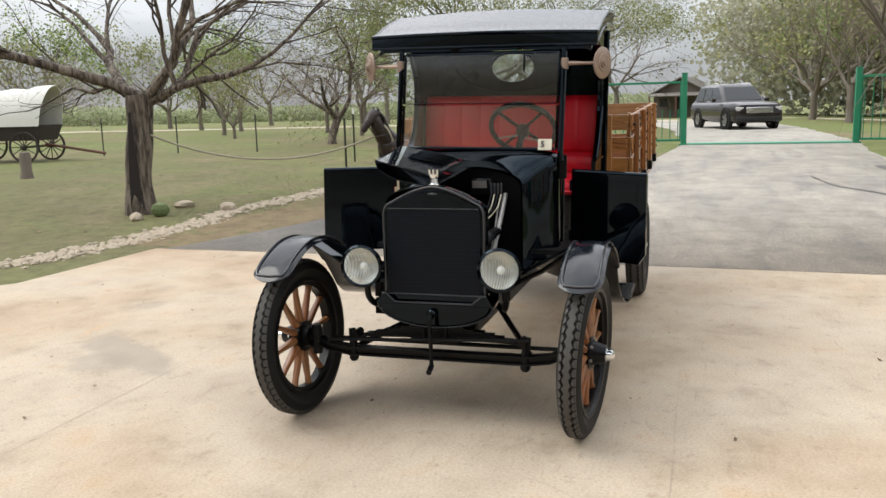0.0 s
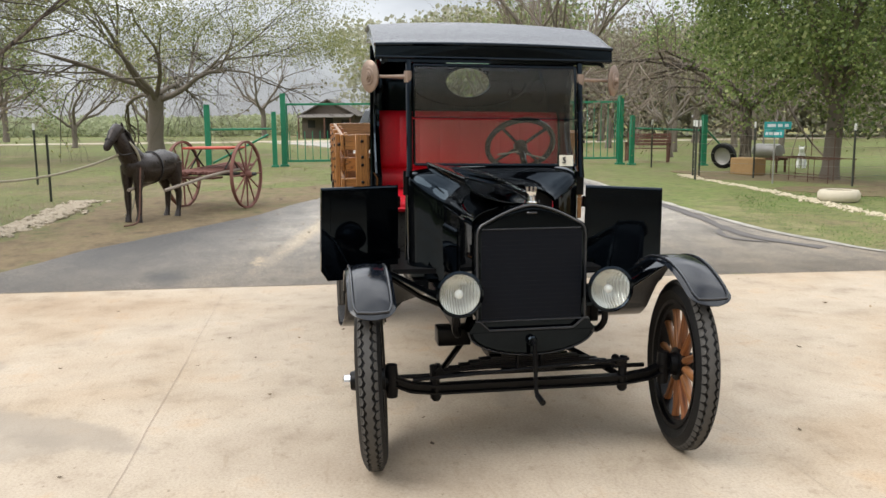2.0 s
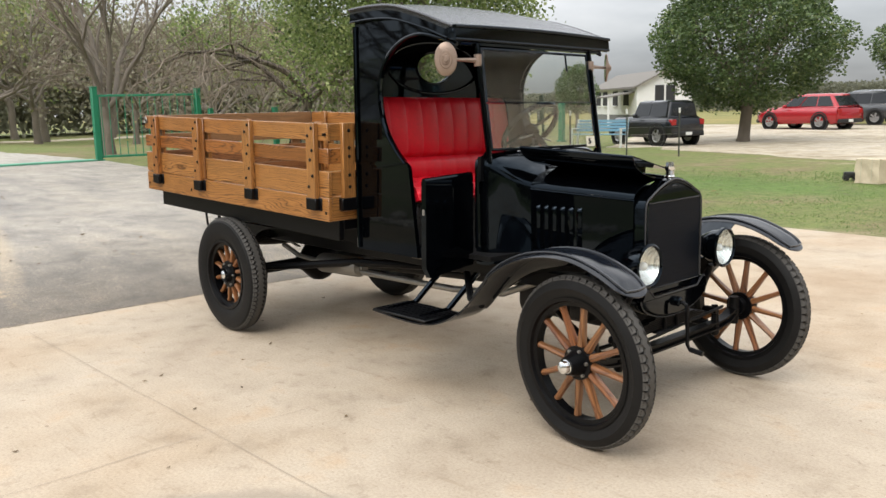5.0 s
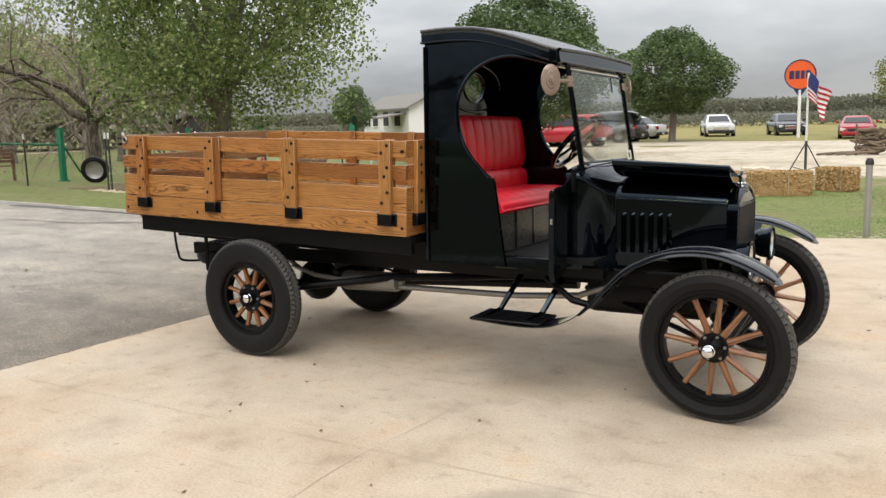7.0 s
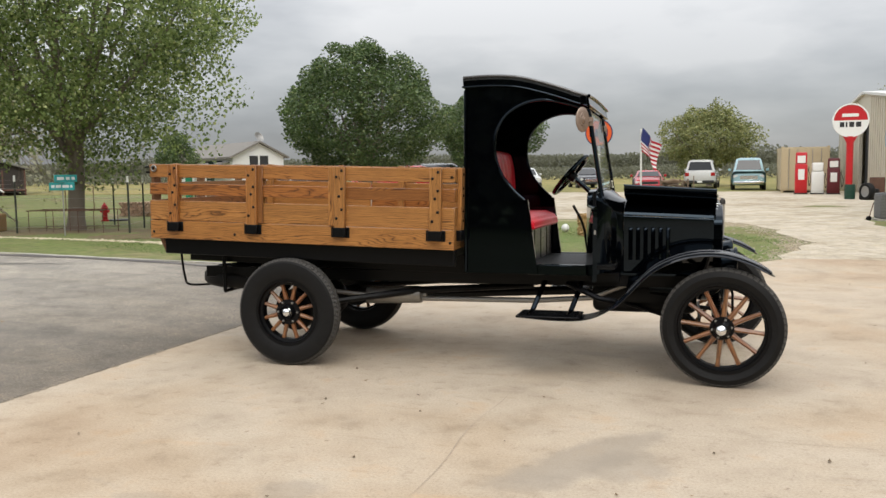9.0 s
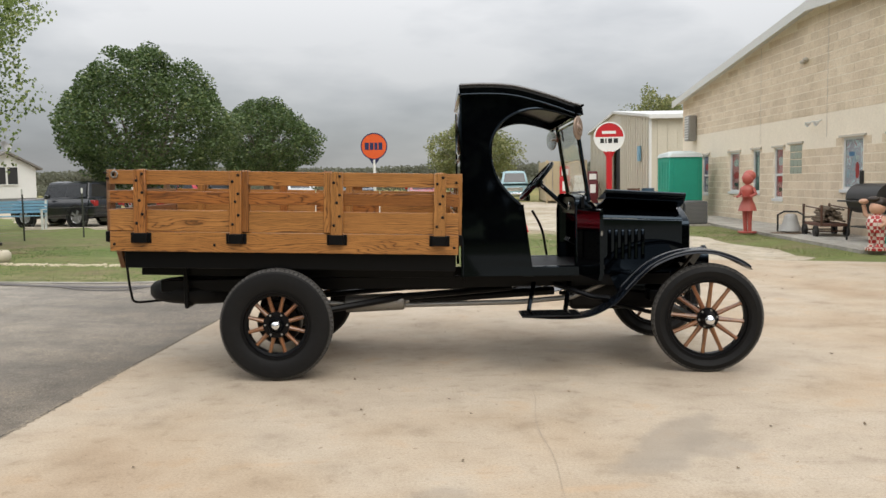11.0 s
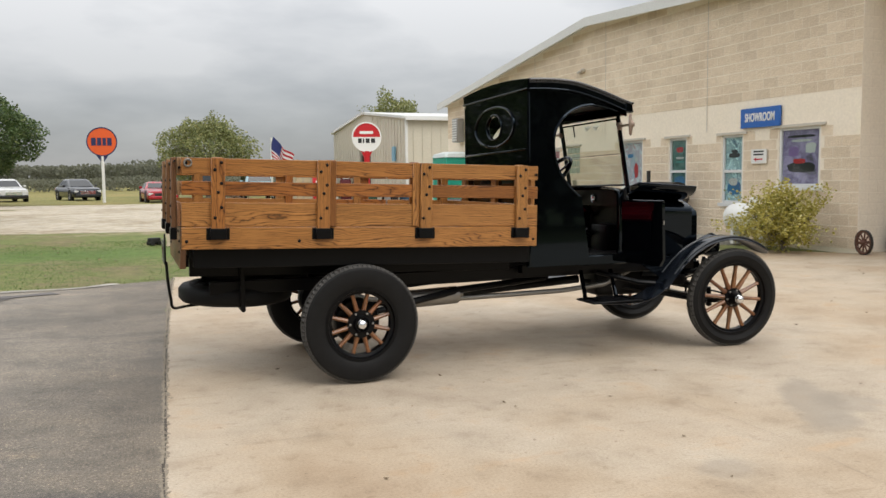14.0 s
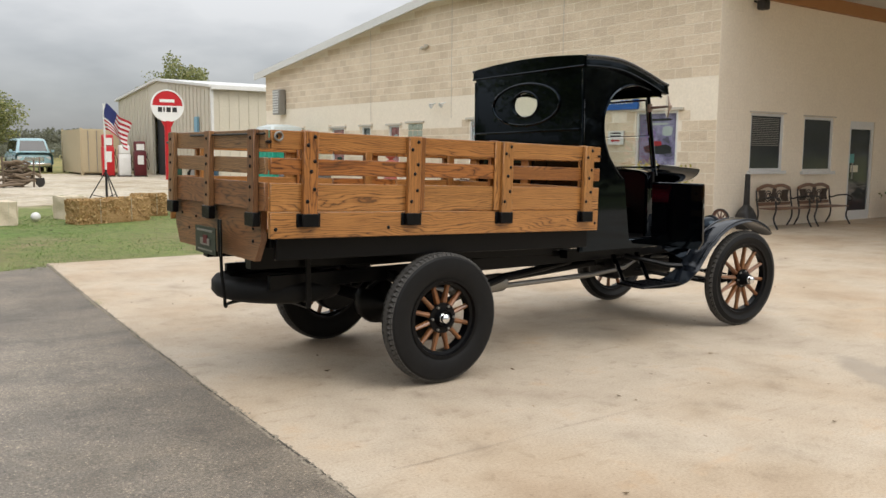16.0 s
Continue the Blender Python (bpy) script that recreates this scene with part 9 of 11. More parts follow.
for s in (-1, 1):
    part("roof", loft(B(), [[(s * 2.9, -2.4, 1.98), (0, -2.4, 3.52), (0, -2.4, 3.62), (s * 2.9, -2.4, 2.08)], [(s * 2.9, 2.4, 1.98), (0, 2.4, 3.52), (0, 2.4, 3.62), (s * 2.9, 2.4, 2.08)]]), OLD_ROOF, cabin, "grey-brown weathered roof")
part("door", box(B(), -0.45, 0.45, -2.03, -1.99, 0, 2.0), DARK_IN, cabin)
for x in (-1.6, 1.6):
    part("window", box(B(), x - 0.35, x + 0.35, -2.03, -1.99, 1.0, 1.7), DARK_IN, cabin)
part("porch_roof", loft(B(), [[(-2.5, -2.0, 2.2), (2.5, -2.0, 2.2), (2.5, -3.6, 1.9), (-2.5, -3.6, 1.9)], [(-2.5, -2.0, 2.27), (2.5, -2.0, 2.27), (2.5, -3.6, 1.97), (-2.5, -3.6, 1.97)]]), OLD_ROOF, cabin)
for x in (-2.4, 0, 2.4):
    part("porch_post", box(B(), x - 0.06, x + 0.06, -3.55, -3.43, 0, 1.9), OLD_WOOD, cabin)
tank = thing("water_tank", "pale grey round water tank across the road", "tank", at_ground(-78, -7.0, 0, 1.0))
part("shell", lathe(B(), [(0.0, 1.75), (0.9, 1.6), (1.0, 1.5), (1.0, 0.0)], 24), GALV, tank)
part("lid", lathe(B(), [(0.0, 1.84), (0.2, 1.84), (0.22, 1.70)], 14), GALV, tank)

# ---- parked cars ----
vehicle("suv", "very dark maroon SUV with a bright grille on the drive", CAR_MAROON, at_ground(-30.4, 2.5, 20), 4.95, 2.0, 1.80, 1.10, 1.05, (-2.35, 1.05), (-2.0, 0.25), 0.39, 0.25, True)
vehicle("suv", "glossy red SUV parked on the gravel behind the trees", CAR_RED, at_ground(-12.35, 36.2, 166), 4.45, 1.86, 1.62, 1.02, 0.98, (-2.2, 0.95), (-1.75, 0.15), 0.37, 0.24)
vehicle("suv", "dark grey SUV with roof rails parked on the gravel", CAR_GREY, at_ground(-12.6, 42.6, 172), 4.85, 1.95, 1.72, 1.05, 1.0, (-2.3, 1.0), (-1.9, 0.2), 0.39, 0.25, True)
vehicle("sedan", "silver car parked behind the grey one", CAR_WHITE, at_ground(-13.0, 48.5, 172), 4.7, 1.8, 1.45, 0.92, 0.85, (-1.7, 1.05), (-1.0, 0.2), 0.33, 0.2)
vehicle("sedan", "white sedan parked at the field edge", CAR_WHITE, at_ground(-8.6, 54.0, -72), 4.9, 1.85, 1.45, 0.93, 0.86, (-1.75, 1.1), (-1.05, 0.25), 0.33, 0.2)
vehicle("sedan", "dark blue sedan parked at the field edge", CAR_DARK, at_ground(-4.4, 55.0, -72), 4.8, 1.82, 1.42, 0.92, 0.85, (-1.75, 1.05), (-1.05, 0.2), 0.33, 0.2)
vehicle("sports_car", "low red sports car parked near the field", CAR_RED, at_ground(0.4, 46.5, -85), 4.3, 1.8, 1.22, 0.84, 0.76, (-1.5, 0.55), (-0.95, -0.1), 0.32, 0.16)
vehicle("pickup_truck", "white pickup truck with its tailgate to the yard", CAR_WHITE, at_ground(3.6, 51.0, 86), 5.2, 1.95, 1.82, 1.12, 1.08, (-2.4, 0.9), (-2.2, 0.3), 0.38, 0.3, bed=-2.4)
vehicle("van", "pale teal-blue old van facing the yard", CAR_BLUE, at_ground(6.1, 46.5, -92), 4.4, 1.85, 1.85, 1.12, 1.05, (-1.9, 2.0), (-1.8, 1.6), 0.36, 0.3, bed=-1.9)
vehicle("jeep", "black jeep parked behind the wire fence", CAR_DARK, at_ground(-11.15, 21.65, 163, 0.85), 3.9, 1.75, 1.75, 1.12, 1.08, (-1.7, 0.5), (-1.65, 0.3), 0.40, 0.32)


# ---- fenced garden north of the drive ----
rocks("stone_border", "line of small white stones edging the lawn", [(-12.5, 7.7), (-11.2, 7.45), (-8.0, 7.5), (-4.6, 7.3), (-3.4, 7.4)], 1000, 0.030, 8, 0.09, basic("white_edging_stone", (0.55, 0.48, 0.34), (0.42, 0.36, 0.25), rough=0.95, scale=9))
GARDEN_POSTS = [(-12.0, 7.7), (-12.2, 7.95), (-9.2, 14.6), (-10.4, 14.3), (-9.4, 10.0), (-10.8, 7.2), (-10.6, 12.2), (-15.5, 8.1), (-12.4, 13.4), (-8.2, 15.8), (-7.2, 16.8), (-11.6, 9.0), (-13.8, 10.2)]
for x, y in GARDEN_POSTS:
    t_post(x, y, 1.3)
for a, b in (((-10.4, 14.3), (-9.2, 14.6)), ((-9.2, 14.6), (-8.2, 15.8)), ((-8.2, 15.8), (-7.2, 16.8)), ((-10.6, 12.2), (-10.4, 14.3)), ((-9.4, 10.0), (-10.6, 12.2)), ((-10.8, 7.2), (-9.4, 10.0)), ((-12.0, 7.7), (-10.8, 7.2))):
    bm = B()
    for k in range(5):
        z = 0.2 + 0.2 * k
        tube(bm, [(a[0], a[1], gl(*a) + z), (b[0], b[1], gl(*b) + z)], 0.003, 3)
    solid("wire_fence", bm, GALV, "thin wire strands between the steel posts", "wire fence", kind="stuff")
planter = thing("tyre_planter", "white-painted tyre used as a planter on the lawn", "planter", at_ground(-6.55, 7.85))
part("tyre", lathe(B(), [(0.21, 0.0), (0.30, 0.0), (0.34, 0.05), (0.34, 0.14), (0.30, 0.19), (0.21, 0.19)], 28, None, True), basic("cream_painted_rubber", (0.60, 0.54, 0.42), (0.5, 0.44, 0.33), rough=0.7, scale=7), planter)
part("soil", lathe(B(), [(0.0, 0.14), (0.215, 0.12), (0.215, 0.02), (0, 0.02)], 20), DIRT, planter)
hyd = thing("fire_hydrant", "red-painted iron fire hydrant in the grass", "hydrant", at_ground(-14.0, 15.05, 0, 0.74))
part("barrel", lathe(B(), [(0.0, 0.0), (0.16, 0.0), (0.16, 0.05), (0.10, 0.06), (0.10, 0.48), (0.14, 0.49), (0.14, 0.54), (0.0, 0.54)], 18), SIGN_RED, hyd)
part("bonnet", lathe(B(), [(0.125, 0.54), (0.12, 0.60), (0.07, 0.68), (0.03, 0.70), (0.03, 0.75), (0.0, 0.75)], 18), SIGN_RED, hyd)
for a in (0, 90, 180):
    part("outlet", lathe(B(), [(0.0, 0.19), (0.055, 0.19), (0.06, 0.13), (0.045, 0.09)], 12, pose(0, 0, 0.40, 0, 0, a) @ pose(0, 0, 0, 0, 90, 0)), SIGN_RED, hyd)
solid("manhole_cover", lathe(B(), [(0.0, 0.05), (0.28, 0.045), (0.30, 0.0)], 20), CAST, "dark round iron lid beside the hydrant", "cover", at_ground(-13.7, 15.3))
# stacked wood: each end is a log
stack = thing("wood_stack", "low stack of split reddish firewood", "firewood", at_ground(-14.4, 17.6, 12, 0.92))
rnd = random.Random(12)
logs = [mesh_of("log", tube(B(), [(0, -0.18, 0), (0, 0.0, 0.004), (0, 0.18, 0)], [0.055, 0.058, 0.05], 7), BRICK, 25) for _ in range(3)]
for r in range(5):
    for k in range(15 - (r > 3) * 4):
        part("log", logs[(r + k) % 3], None, stack, "", pose(-0.85 + 0.115 * k + 0.055 * (r % 2) + rnd.uniform(-0.01, 0.01), rnd.uniform(-0.04, 0.04), 0.06 + 0.10 * r, 0, rnd.uniform(0, 360), 0))
for x, lab in ((-6.75, "wooden-handled broom stuck in the grass"), (-6.5, "wooden-handled rake stuck in the grass")):
    t = thing("garden_tool", lab, "garden tool", pose(x - 2.6, 12.9, gl(x, 12.9), 6, -5 if x < -6.6 else 4, 20), "garden tools")
    part("handle", tube(B(), [(0, 0, 0.08), (0, 0, 0.98)], 0.016, 7), WIRE, t)
    part("head", bevelled(box(B(), -0.18, 0.18, -0.04, 0.04, 0.0, 0.09), 0.01, 1), CAST, t)
station = thing("waste_station", "dark green pet waste station with a sign and bin", "bin", at_ground(-9.6, 13.95, -25, 0.95))
part("post", box(B(), -0.03, 0.03, -0.03, 0.03, 0, 1.55), GREEN_DK, station)
part("bin", bevelled(loft(B(), [rrect(-0.15, 0.15, -0.24, -0.03, 0.10, 0.03), rrect(-0.18, 0.18, -0.27, -0.03, 0.66, 0.03)]), 0.01, 1), GREEN_DK, station)
part("bin_lid", bevelled(box(B(), -0.19, 0.19, -0.28, -0.02, 0.66, 0.70), 0.01, 1), GREEN_DK, station)
part("bag_box", bevelled(box(B(), -0.13, 0.13, -0.13, -0.03, 1.02, 1.40), 0.015, 1), GREEN_DK, station)
part("sign_disc", lathe(B(), [(0.0, -0.012), (0.15, -0.012), (0.15, 0.012), (0.0, 0.012)], 20, pose(0, -0.045, 1.68, 90)), GREEN_DK, station)
for k in range(3):
    part("print_bar", box(B(), -0.07, 0.07, -0.134, -0.131, 1.32 - 0.08 * k, 1.35 - 0.08 * k), PAINTS["pale"], station)
cage = thing("wire_bench", "low rusty wire frame round the elm trunk", "wire frame", at_ground(-10.9, 10.0, 10))
for y in (-0.35, 0.35):
    for x in (-0.9, -0.3, 0.3, 0.9):
        part("leg", tube(B(), [(x, y, 0), (x, y, 0.52)], 0.009, 5), RUST, cage)
    part("rail", tube(B(), [(-0.95, y, 0.52), (0.95, y, 0.52)], 0.011, 5), RUST, cage)
    part("rail", tube(B(), [(-0.95, y, 0.12), (0.95, y, 0.12)], 0.008, 5), RUST, cage)
for k in range(11):
    part("slat", tube(B(), [(-0.9 + 0.18 * k, -0.35, 0.525), (-0.9 + 0.18 * k, 0.35, 0.525)], 0.006, 4), RUST, cage)
for x in (-0.35, 0.35):
    part("guard_bar", tube(B(), [(x, 0.3, 0.5), (x, 0.3, 1.05), (x * 0.4, 0.3, 1.05)], 0.01, 5), RUST, cage)
dog = tube(B(), [(-0.16, 0, 0.10), (-0.15, 0, 0.22), (-0.06, 0, 0.34), (0.04, 0, 0.46)], [0.10, 0.13, 0.115, 0.07], 10)
tube(dog, [(0.02, 0, 0.44), (0.07, 0, 0.56), (0.13, 0, 0.575), (0.21, 0, 0.545)], [0.06, 0.075, 0.06, 0.03], 10)
for s in (-1, 1):
    tube(dog, [(0.04, s * 0.05, 0.40), (0.07, s * 0.055, 0.20), (0.08, s * 0.055, 0.0)], [0.045, 0.032, 0.03], 7)
    tube(dog, [(-0.14, s * 0.08, 0.16), (-0.04, s * 0.10, 0.10), (0.02, s * 0.10, 0.0)], [0.07, 0.05, 0.03], 7)
    tube(dog, [(0.05, s * 0.055, 0.60), (0.03, s * 0.075, 0.66)], [0.025, 0.008], 6)
solid("dog_statue", dog, WHITE, "white-painted sitting dog statue on the grass", "statue", at_ground(-16.6, 13.2, -35))
sign = thing("name_sign", "small teal sign with unreadable pale lettering on a post", "sign", at_ground(-9.9, 8.5, 15, 0.76))
part("post", tube(B(), [(0, 0.03, 0), (0, 0.03, 1.35)], 0.02, 8), GALV, sign)
part("board", bevelled(box(B(), -0.36, 0.36, -0.012, 0.012, 1.28, 1.50), 0.006, 1), basic("teal_sign_paint", (0.02, 0.27, 0.27), rough=0.4), sign)
for a, b in ((-0.30, -0.20), (-0.17, -0.02), (0.02, 0.20), (0.24, 0.30)):
    part("print_bar", box(B(), a, b, -0.0145, -0.0125, 1.35, 1.43), PAINTS["pale"], sign)
cross = pose(0.1, 0.03, 0.23, 0, 0, 62)
part("board", bevelled(box(B(), -0.36, 0.36, -0.012, 0.012, 1.28, 1.48), 0.006, 1), bpy.data.materials["teal_sign_paint"], sign, "second teal blade set crosswise", cross)
for a, b in ((-0.28, -0.06), (0.0, 0.12), (0.18, 0.28)):
    part("print_bar", box(B(), a, b, -0.0145, -0.0125, 1.34, 1.42), PAINTS["pale"], sign, "", cross)
wheel_ = thing("tractor_wheel", "old dark tractor wheel standing by the fence", "wheel", pose(-15.9, 10.4, gl(-15.9, 10.4) + 0.36, 8, 0, 35) @ Matrix.Scale(0.72, 4))
part("tyre", lathe(B(), [(0.34, -0.12), (0.44, -0.13), (0.50, -0.09), (0.50, 0.09), (0.44, 0.13), (0.34, 0.12)], 28, pose(0, 0, 0, 90), True), RUBBER, wheel_)
part("rim", lathe(B(), [(0.35, -0.1), (0.30, -0.06), (0.10, -0.03), (0.0, -0.03), (0.0, 0.03), (0.10, 0.03), (0.30, 0.06), (0.35, 0.1)], 24, pose(0, 0, 0, 90)), GALV, wheel_)
implement = thing("farm_implement", "old grey farm implement with pipes in the grass", "farm machine", at_ground(-14.6, 11.0, 20, 0.75))
part("tank", lathe(B(), [(0, -0.55), (0.22, -0.53), (0.25, -0.45), (0.25, 0.45), (0.22, 0.53), (0, 0.55)], 18, pose(0, 0, 0.75, 0, 90, 0)), GALV, implement)
part("frame", box(box(B(), -0.7, 0.7, -0.25, -0.19, 0.42, 0.5), -0.7, 0.7, 0.19, 0.25, 0.42, 0.5), RUST, implement)
for x in (-0.6, 0.6):
    for y in (-0.22, 0.22):
        part("leg", box(B(), x - 0.03, x + 0.03, y - 0.03, y + 0.03, 0, 0.45), RUST, implement)
part("pipe", tube(B(), [(-0.2, 0, 0.95), (-0.2, 0, 1.25), (0.3, 0, 1.35)], 0.03, 8), GALV, implement)
solid("hay_box", bevelled(box(B(), -0.35, 0.35, -0.25, 0.25, 0, 0.42), 0.03, 1), STRAW, "small straw bale by the old machine", "bale", at_ground(-13.0, 9.6, 25))


def slat_bench(label, x, y, rz, w, mat, mat2, s=1.0):
    b = thing("bench", label, "bench", at_ground(x, y, rz, s))
    for k in range(4):
        part("seat_slat", bevelled(box(B(), -w / 2, w / 2, -0.38 + 0.10 * k, -0.30 + 0.10 * k, 0.42, 0.445), 0.004, 1), mat, b)
    for k in range(4):
        part("back_slat", bevelled(box(B(), -w / 2, w / 2, 0.06 + 0.028 * k, 0.085 + 0.028 * k, 0.52 + 0.10 * k, 0.60 + 0.10 * k), 0.004, 1), mat, b)
    for x_ in (-w / 2 + 0.05, w / 2 - 0.05):
        part("leg", box(B(), x_ - 0.03, x_ + 0.03, -0.38, -0.32, 0, 0.60), mat2, b)
        part("leg", loft(B(), [rrect(x_ - 0.03, x_ + 0.03, 0.02, 0.08, 0, 0.005), rrect(x_ - 0.03, x_ + 0.03, 0.14, 0.20, 0.92, 0.005)]), mat2, b)
        part("armrest", box(B(), x_ - 0.035, x_ + 0.035, -0.42, 0.10, 0.60, 0.63), mat2, b)
    return b


slat_bench("pale blue and white painted garden bench on the lawn", -11.9, 19.6, 10, 1.9, SKYBLUE, WHITE)
slat_bench("dark wooden bench with a striped back beside the gate", -19.5, 9.6, 60, 1.4, OLD_WOOD, OLD_WOOD)
# far house with a grey skirting
house = thing("house", "white house with a grey shingle roof and grey skirting", "house", at_ground(-21.6, 38.6, 52))
part("wall", prism(B(), [(-1.6, 0.7), (1.6, 0.7), (1.6, 2.35), (0, 3.1), (-1.6, 2.35)], 0.0, 9.0, "y"), WHITE, house)
part("skirting", box(B(), -1.58, 1.58, 0.02, 8.98, 0, 0.7), HOUSE_GREY, house)
for s in (-1, 1):
    part("roof", loft(B(), [[(s * 1.85, -0.3, 2.20), (0, -0.3, 3.12), (0, -0.3, 3.22), (s * 1.85, -0.3, 2.30)], [(s * 1.85, 9.3, 2.20), (0, 9.3, 3.12), (0, 9.3, 3.22), (s * 1.85, 9.3, 2.30)]]), ROOFING, house)
for x in (-0.32, 0.32):
    w = part("window", box(B(), x - 0.27, x + 0.27, -0.05, 0.0, 1.45, 2.35), DARK_IN, house)
    part("window_frame", box(box(box(B(), x - 0.33, x - 0.27, -0.07, 0.0, 1.4, 2.4), x + 0.27, x + 0.33, -0.07, 0.0, 1.4, 2.4), x - 0.27, x + 0.27, -0.07, 0.0, 1.4, 1.45), WHITE, w)
for y in (2.0, 4.2, 6.4, 8.0):
    w = part("window", box(B(), -1.65, -1.6, y - 0.45, y + 0.45, 1.25, 2.1), DARK_IN, house)
    part("window_sill", box(B(), -1.70, -1.6, y - 0.5, y + 0.5, 1.19, 1.25), WHITE, w)
part("lean_to_roof", loft(B(), [[(-1.62, 0.4, 1.95), (-3.2, 0.4, 1.7), (-3.2, 0.4, 1.77), (-1.62, 0.4, 2.02)], [(-1.62, 3.4, 1.95), (-3.2, 3.4, 1.7), (-3.2, 3.4, 1.77), (-1.62, 3.4, 2.02)]]), ROOFING, house)
for y in (0.5, 3.3):
    part("porch_post", box(B(), -3.15, -3.05, y - 0.05, y + 0.05, 0, 1.7), WHITE, house)
part("dish", lathe(B(), [(0.0, 0.0), (0.2, 0.04), (0.32, 0.12)], 14, pose(0.1, 0.2, 3.42, 60, 0, 20)), GALV, house, "grey satellite dish")
part("dish_arm", tube(B(), [(0.1, 0.2, 3.1), (0.1, 0.2, 3.44)], 0.02, 6), GALV, house)
hut = thing("lodge", "dark brown wooden lodge with a raised deck and pale stair rails", "house", at_ground(-44.5, 42.0, 45, 1.0))
part("wall", prism(B(), [(-2.2, 0), (2.2, 0), (2.2, 1.9), (0, 2.5), (-2.2, 1.9)], 0, 3, "y"), DARK_WAGON, hut, "dark plank wall")
for s in (-1, 1):
    part("roof", loft(B(), [[(s * 2.5, -0.25, 1.80), (0, -0.25, 2.52), (0, -0.25, 2.60), (s * 2.5, -0.25, 1.88)], [(s * 2.5, 3.2, 1.80), (0, 3.2, 2.52), (0, 3.2, 2.60), (s * 2.5, 3.2, 1.88)]]), ROOFING, hut)
part("door", box(B(), -0.4, 0.4, -0.03, 0, 0.5, 1.8), DARK_IN, hut)
part("deck", bevelled(box(B(), -2.2, 2.2, -1.4, -0.02, 0.32, 0.42), 0.01, 1), OLD_WOOD, hut)
for x in (-2.1, -0.7, 0.7, 2.1):
    part("deck_post", box(B(), x - 0.05, x + 0.05, -1.38, -1.28, 0, 1.75), OLD_WOOD, hut)
for x in (-1.4, -0.2):
    part("stair_rail", tube(B(), [(x, -1.4, 1.15), (x + 0.9, -2.3, 0.25)], 0.05, 6), WHITE, hut, "white stair rail")
for x, y in ((-31.0, 28.2), (-26.0, 28.3), (-15.84, 22.4)):
    green_post(x, y, 1.45, 0.2, 0, "green-painted wooden fence post")
for a, b in (((-31.0, 28.2), (-26.0, 28.3)), ((-26.0, 28.3), (-15.84, 22.4))):
    bm = B()
    for k in range(6):
        tube(bm, [(a[0], a[1], gl(*a) + 0.15 + 0.2 * k), (b[0], b[1], gl(*b) + 0.15 + 0.2 * k)], 0.004, 3)
    solid("wire_fence", bm, GALV, "thin wire strands between green posts", "wire fence", kind="stuff")

# ---- lawn north of the slab ----
def bale(x, y, rz, L, mat, label, W=0.46, H=0.44):
    bm = box(B(), -L / 2, L / 2, -W / 2, W / 2, 0, H)
    bmesh.ops.subdivide_edges(bm, edges=bm.edges, cuts=7, use_grid_fill=True)
    for q in bm.verts:
        d = noise.noise((q.co * 6 + Vector((x, y, 3)))[:]) * 0.03 + noise.noise((q.co * 19)[:]) * 0.012
        q.co += Vector((q.co.x / L, q.co.y / W, (q.co.z - H / 2) / H)) * 2 * d if q.co.z > 0.01 else Vector()
    b = thing("straw_bale", label, "straw bale", at_ground(x, y, rz), "straw bales")
    part("bale", bm, mat, b, smooth=30)
    rnd = random.Random(int(x * 100))
    acc = Acc()
    for _ in range(1500 if mat is STRAW else 0):
        f = rnd.choice((0, 0, 1, 1, 2))
        p = Vector((rnd.uniform(-L / 2, L / 2), rnd.uniform(-W / 2, W / 2), rnd.uniform(0.01, H)))
        p = Vector((p.x, -W / 2 - 0.012, p.z)) if f == 0 else Vector((p.x, p.y, H + 0.012)) if f == 1 else Vector((rnd.choice((-1, 1)) * (L / 2 + 0.012), p.y, p.z))
        acc.leaf(p, rnd.uniform(0.025, 0.06), rnd)
    if acc.f:
        part("loose_straw", acc.mesh("loose_straw", STRAW_LEAF), None, b)
    for k in (-0.22, 0.22):
        w_, z_ = W / 2 + 0.02, H + 0.02
        part("twine", tube(B(), [(k * L, -w_, 0.02), (k * L, -w_, z_), (k * L, w_, z_), (k * L, w_, 0.02)], 0.005, 4), WIRE, b)
    return b


STRAW_LEAF = leaf_mat("loose_straw_stalks", (0.34, 0.20, 0.08), (0.50, 0.33, 0.15), (0.66, 0.50, 0.28), 0.1)
bale(1.34, 11.95, 19, 1.5, STRAW, "orange straw bale lying on the lawn")
bale(2.45, 13.1, -14, 0.68, STRAW, "straw bale lying behind the flag stand")
bale(-0.44, 12.2, -12, 0.46, STRAW_WHITE, "short pale upright bale on the lawn", 0.40, 0.42)
bale(0.92, 13.1, 14, 0.5, STRAW_WHITE, "short pale bale behind the orange one")
toy = thing("toy", "small black plastic toy on the grass", "toy", at_ground(-0.93, 12.45, 30))
part("body", bevelled(box(B(), -0.12, 0.12, -0.07, 0.07, 0.05, 0.16), 0.02, 2), PLASTIC, toy)
for x in (-0.08, 0.08):
    part("wheel", lathe(B(), [(0, -0.09), (0.05, -0.09), (0.05, 0.09), (0, 0.09)], 12, pose(x, 0, 0.05, 90)), PLASTIC, toy)
solid("ball", sphere(B(), (0, 0, 0.09), 0.09), BALL_WHITE, "white ball on the grass", "ball", at_ground(0.18, 12.65))
flag = thing("flag_stand", "striped flag on a white pole in a black tripod", "flag", at_ground(1.78, 13.75, 137))
part("pole", tube(B(), [(0, 0, 0.85), (0, 0, 2.32)], 0.022, 10), WHITE, flag, "white pole")
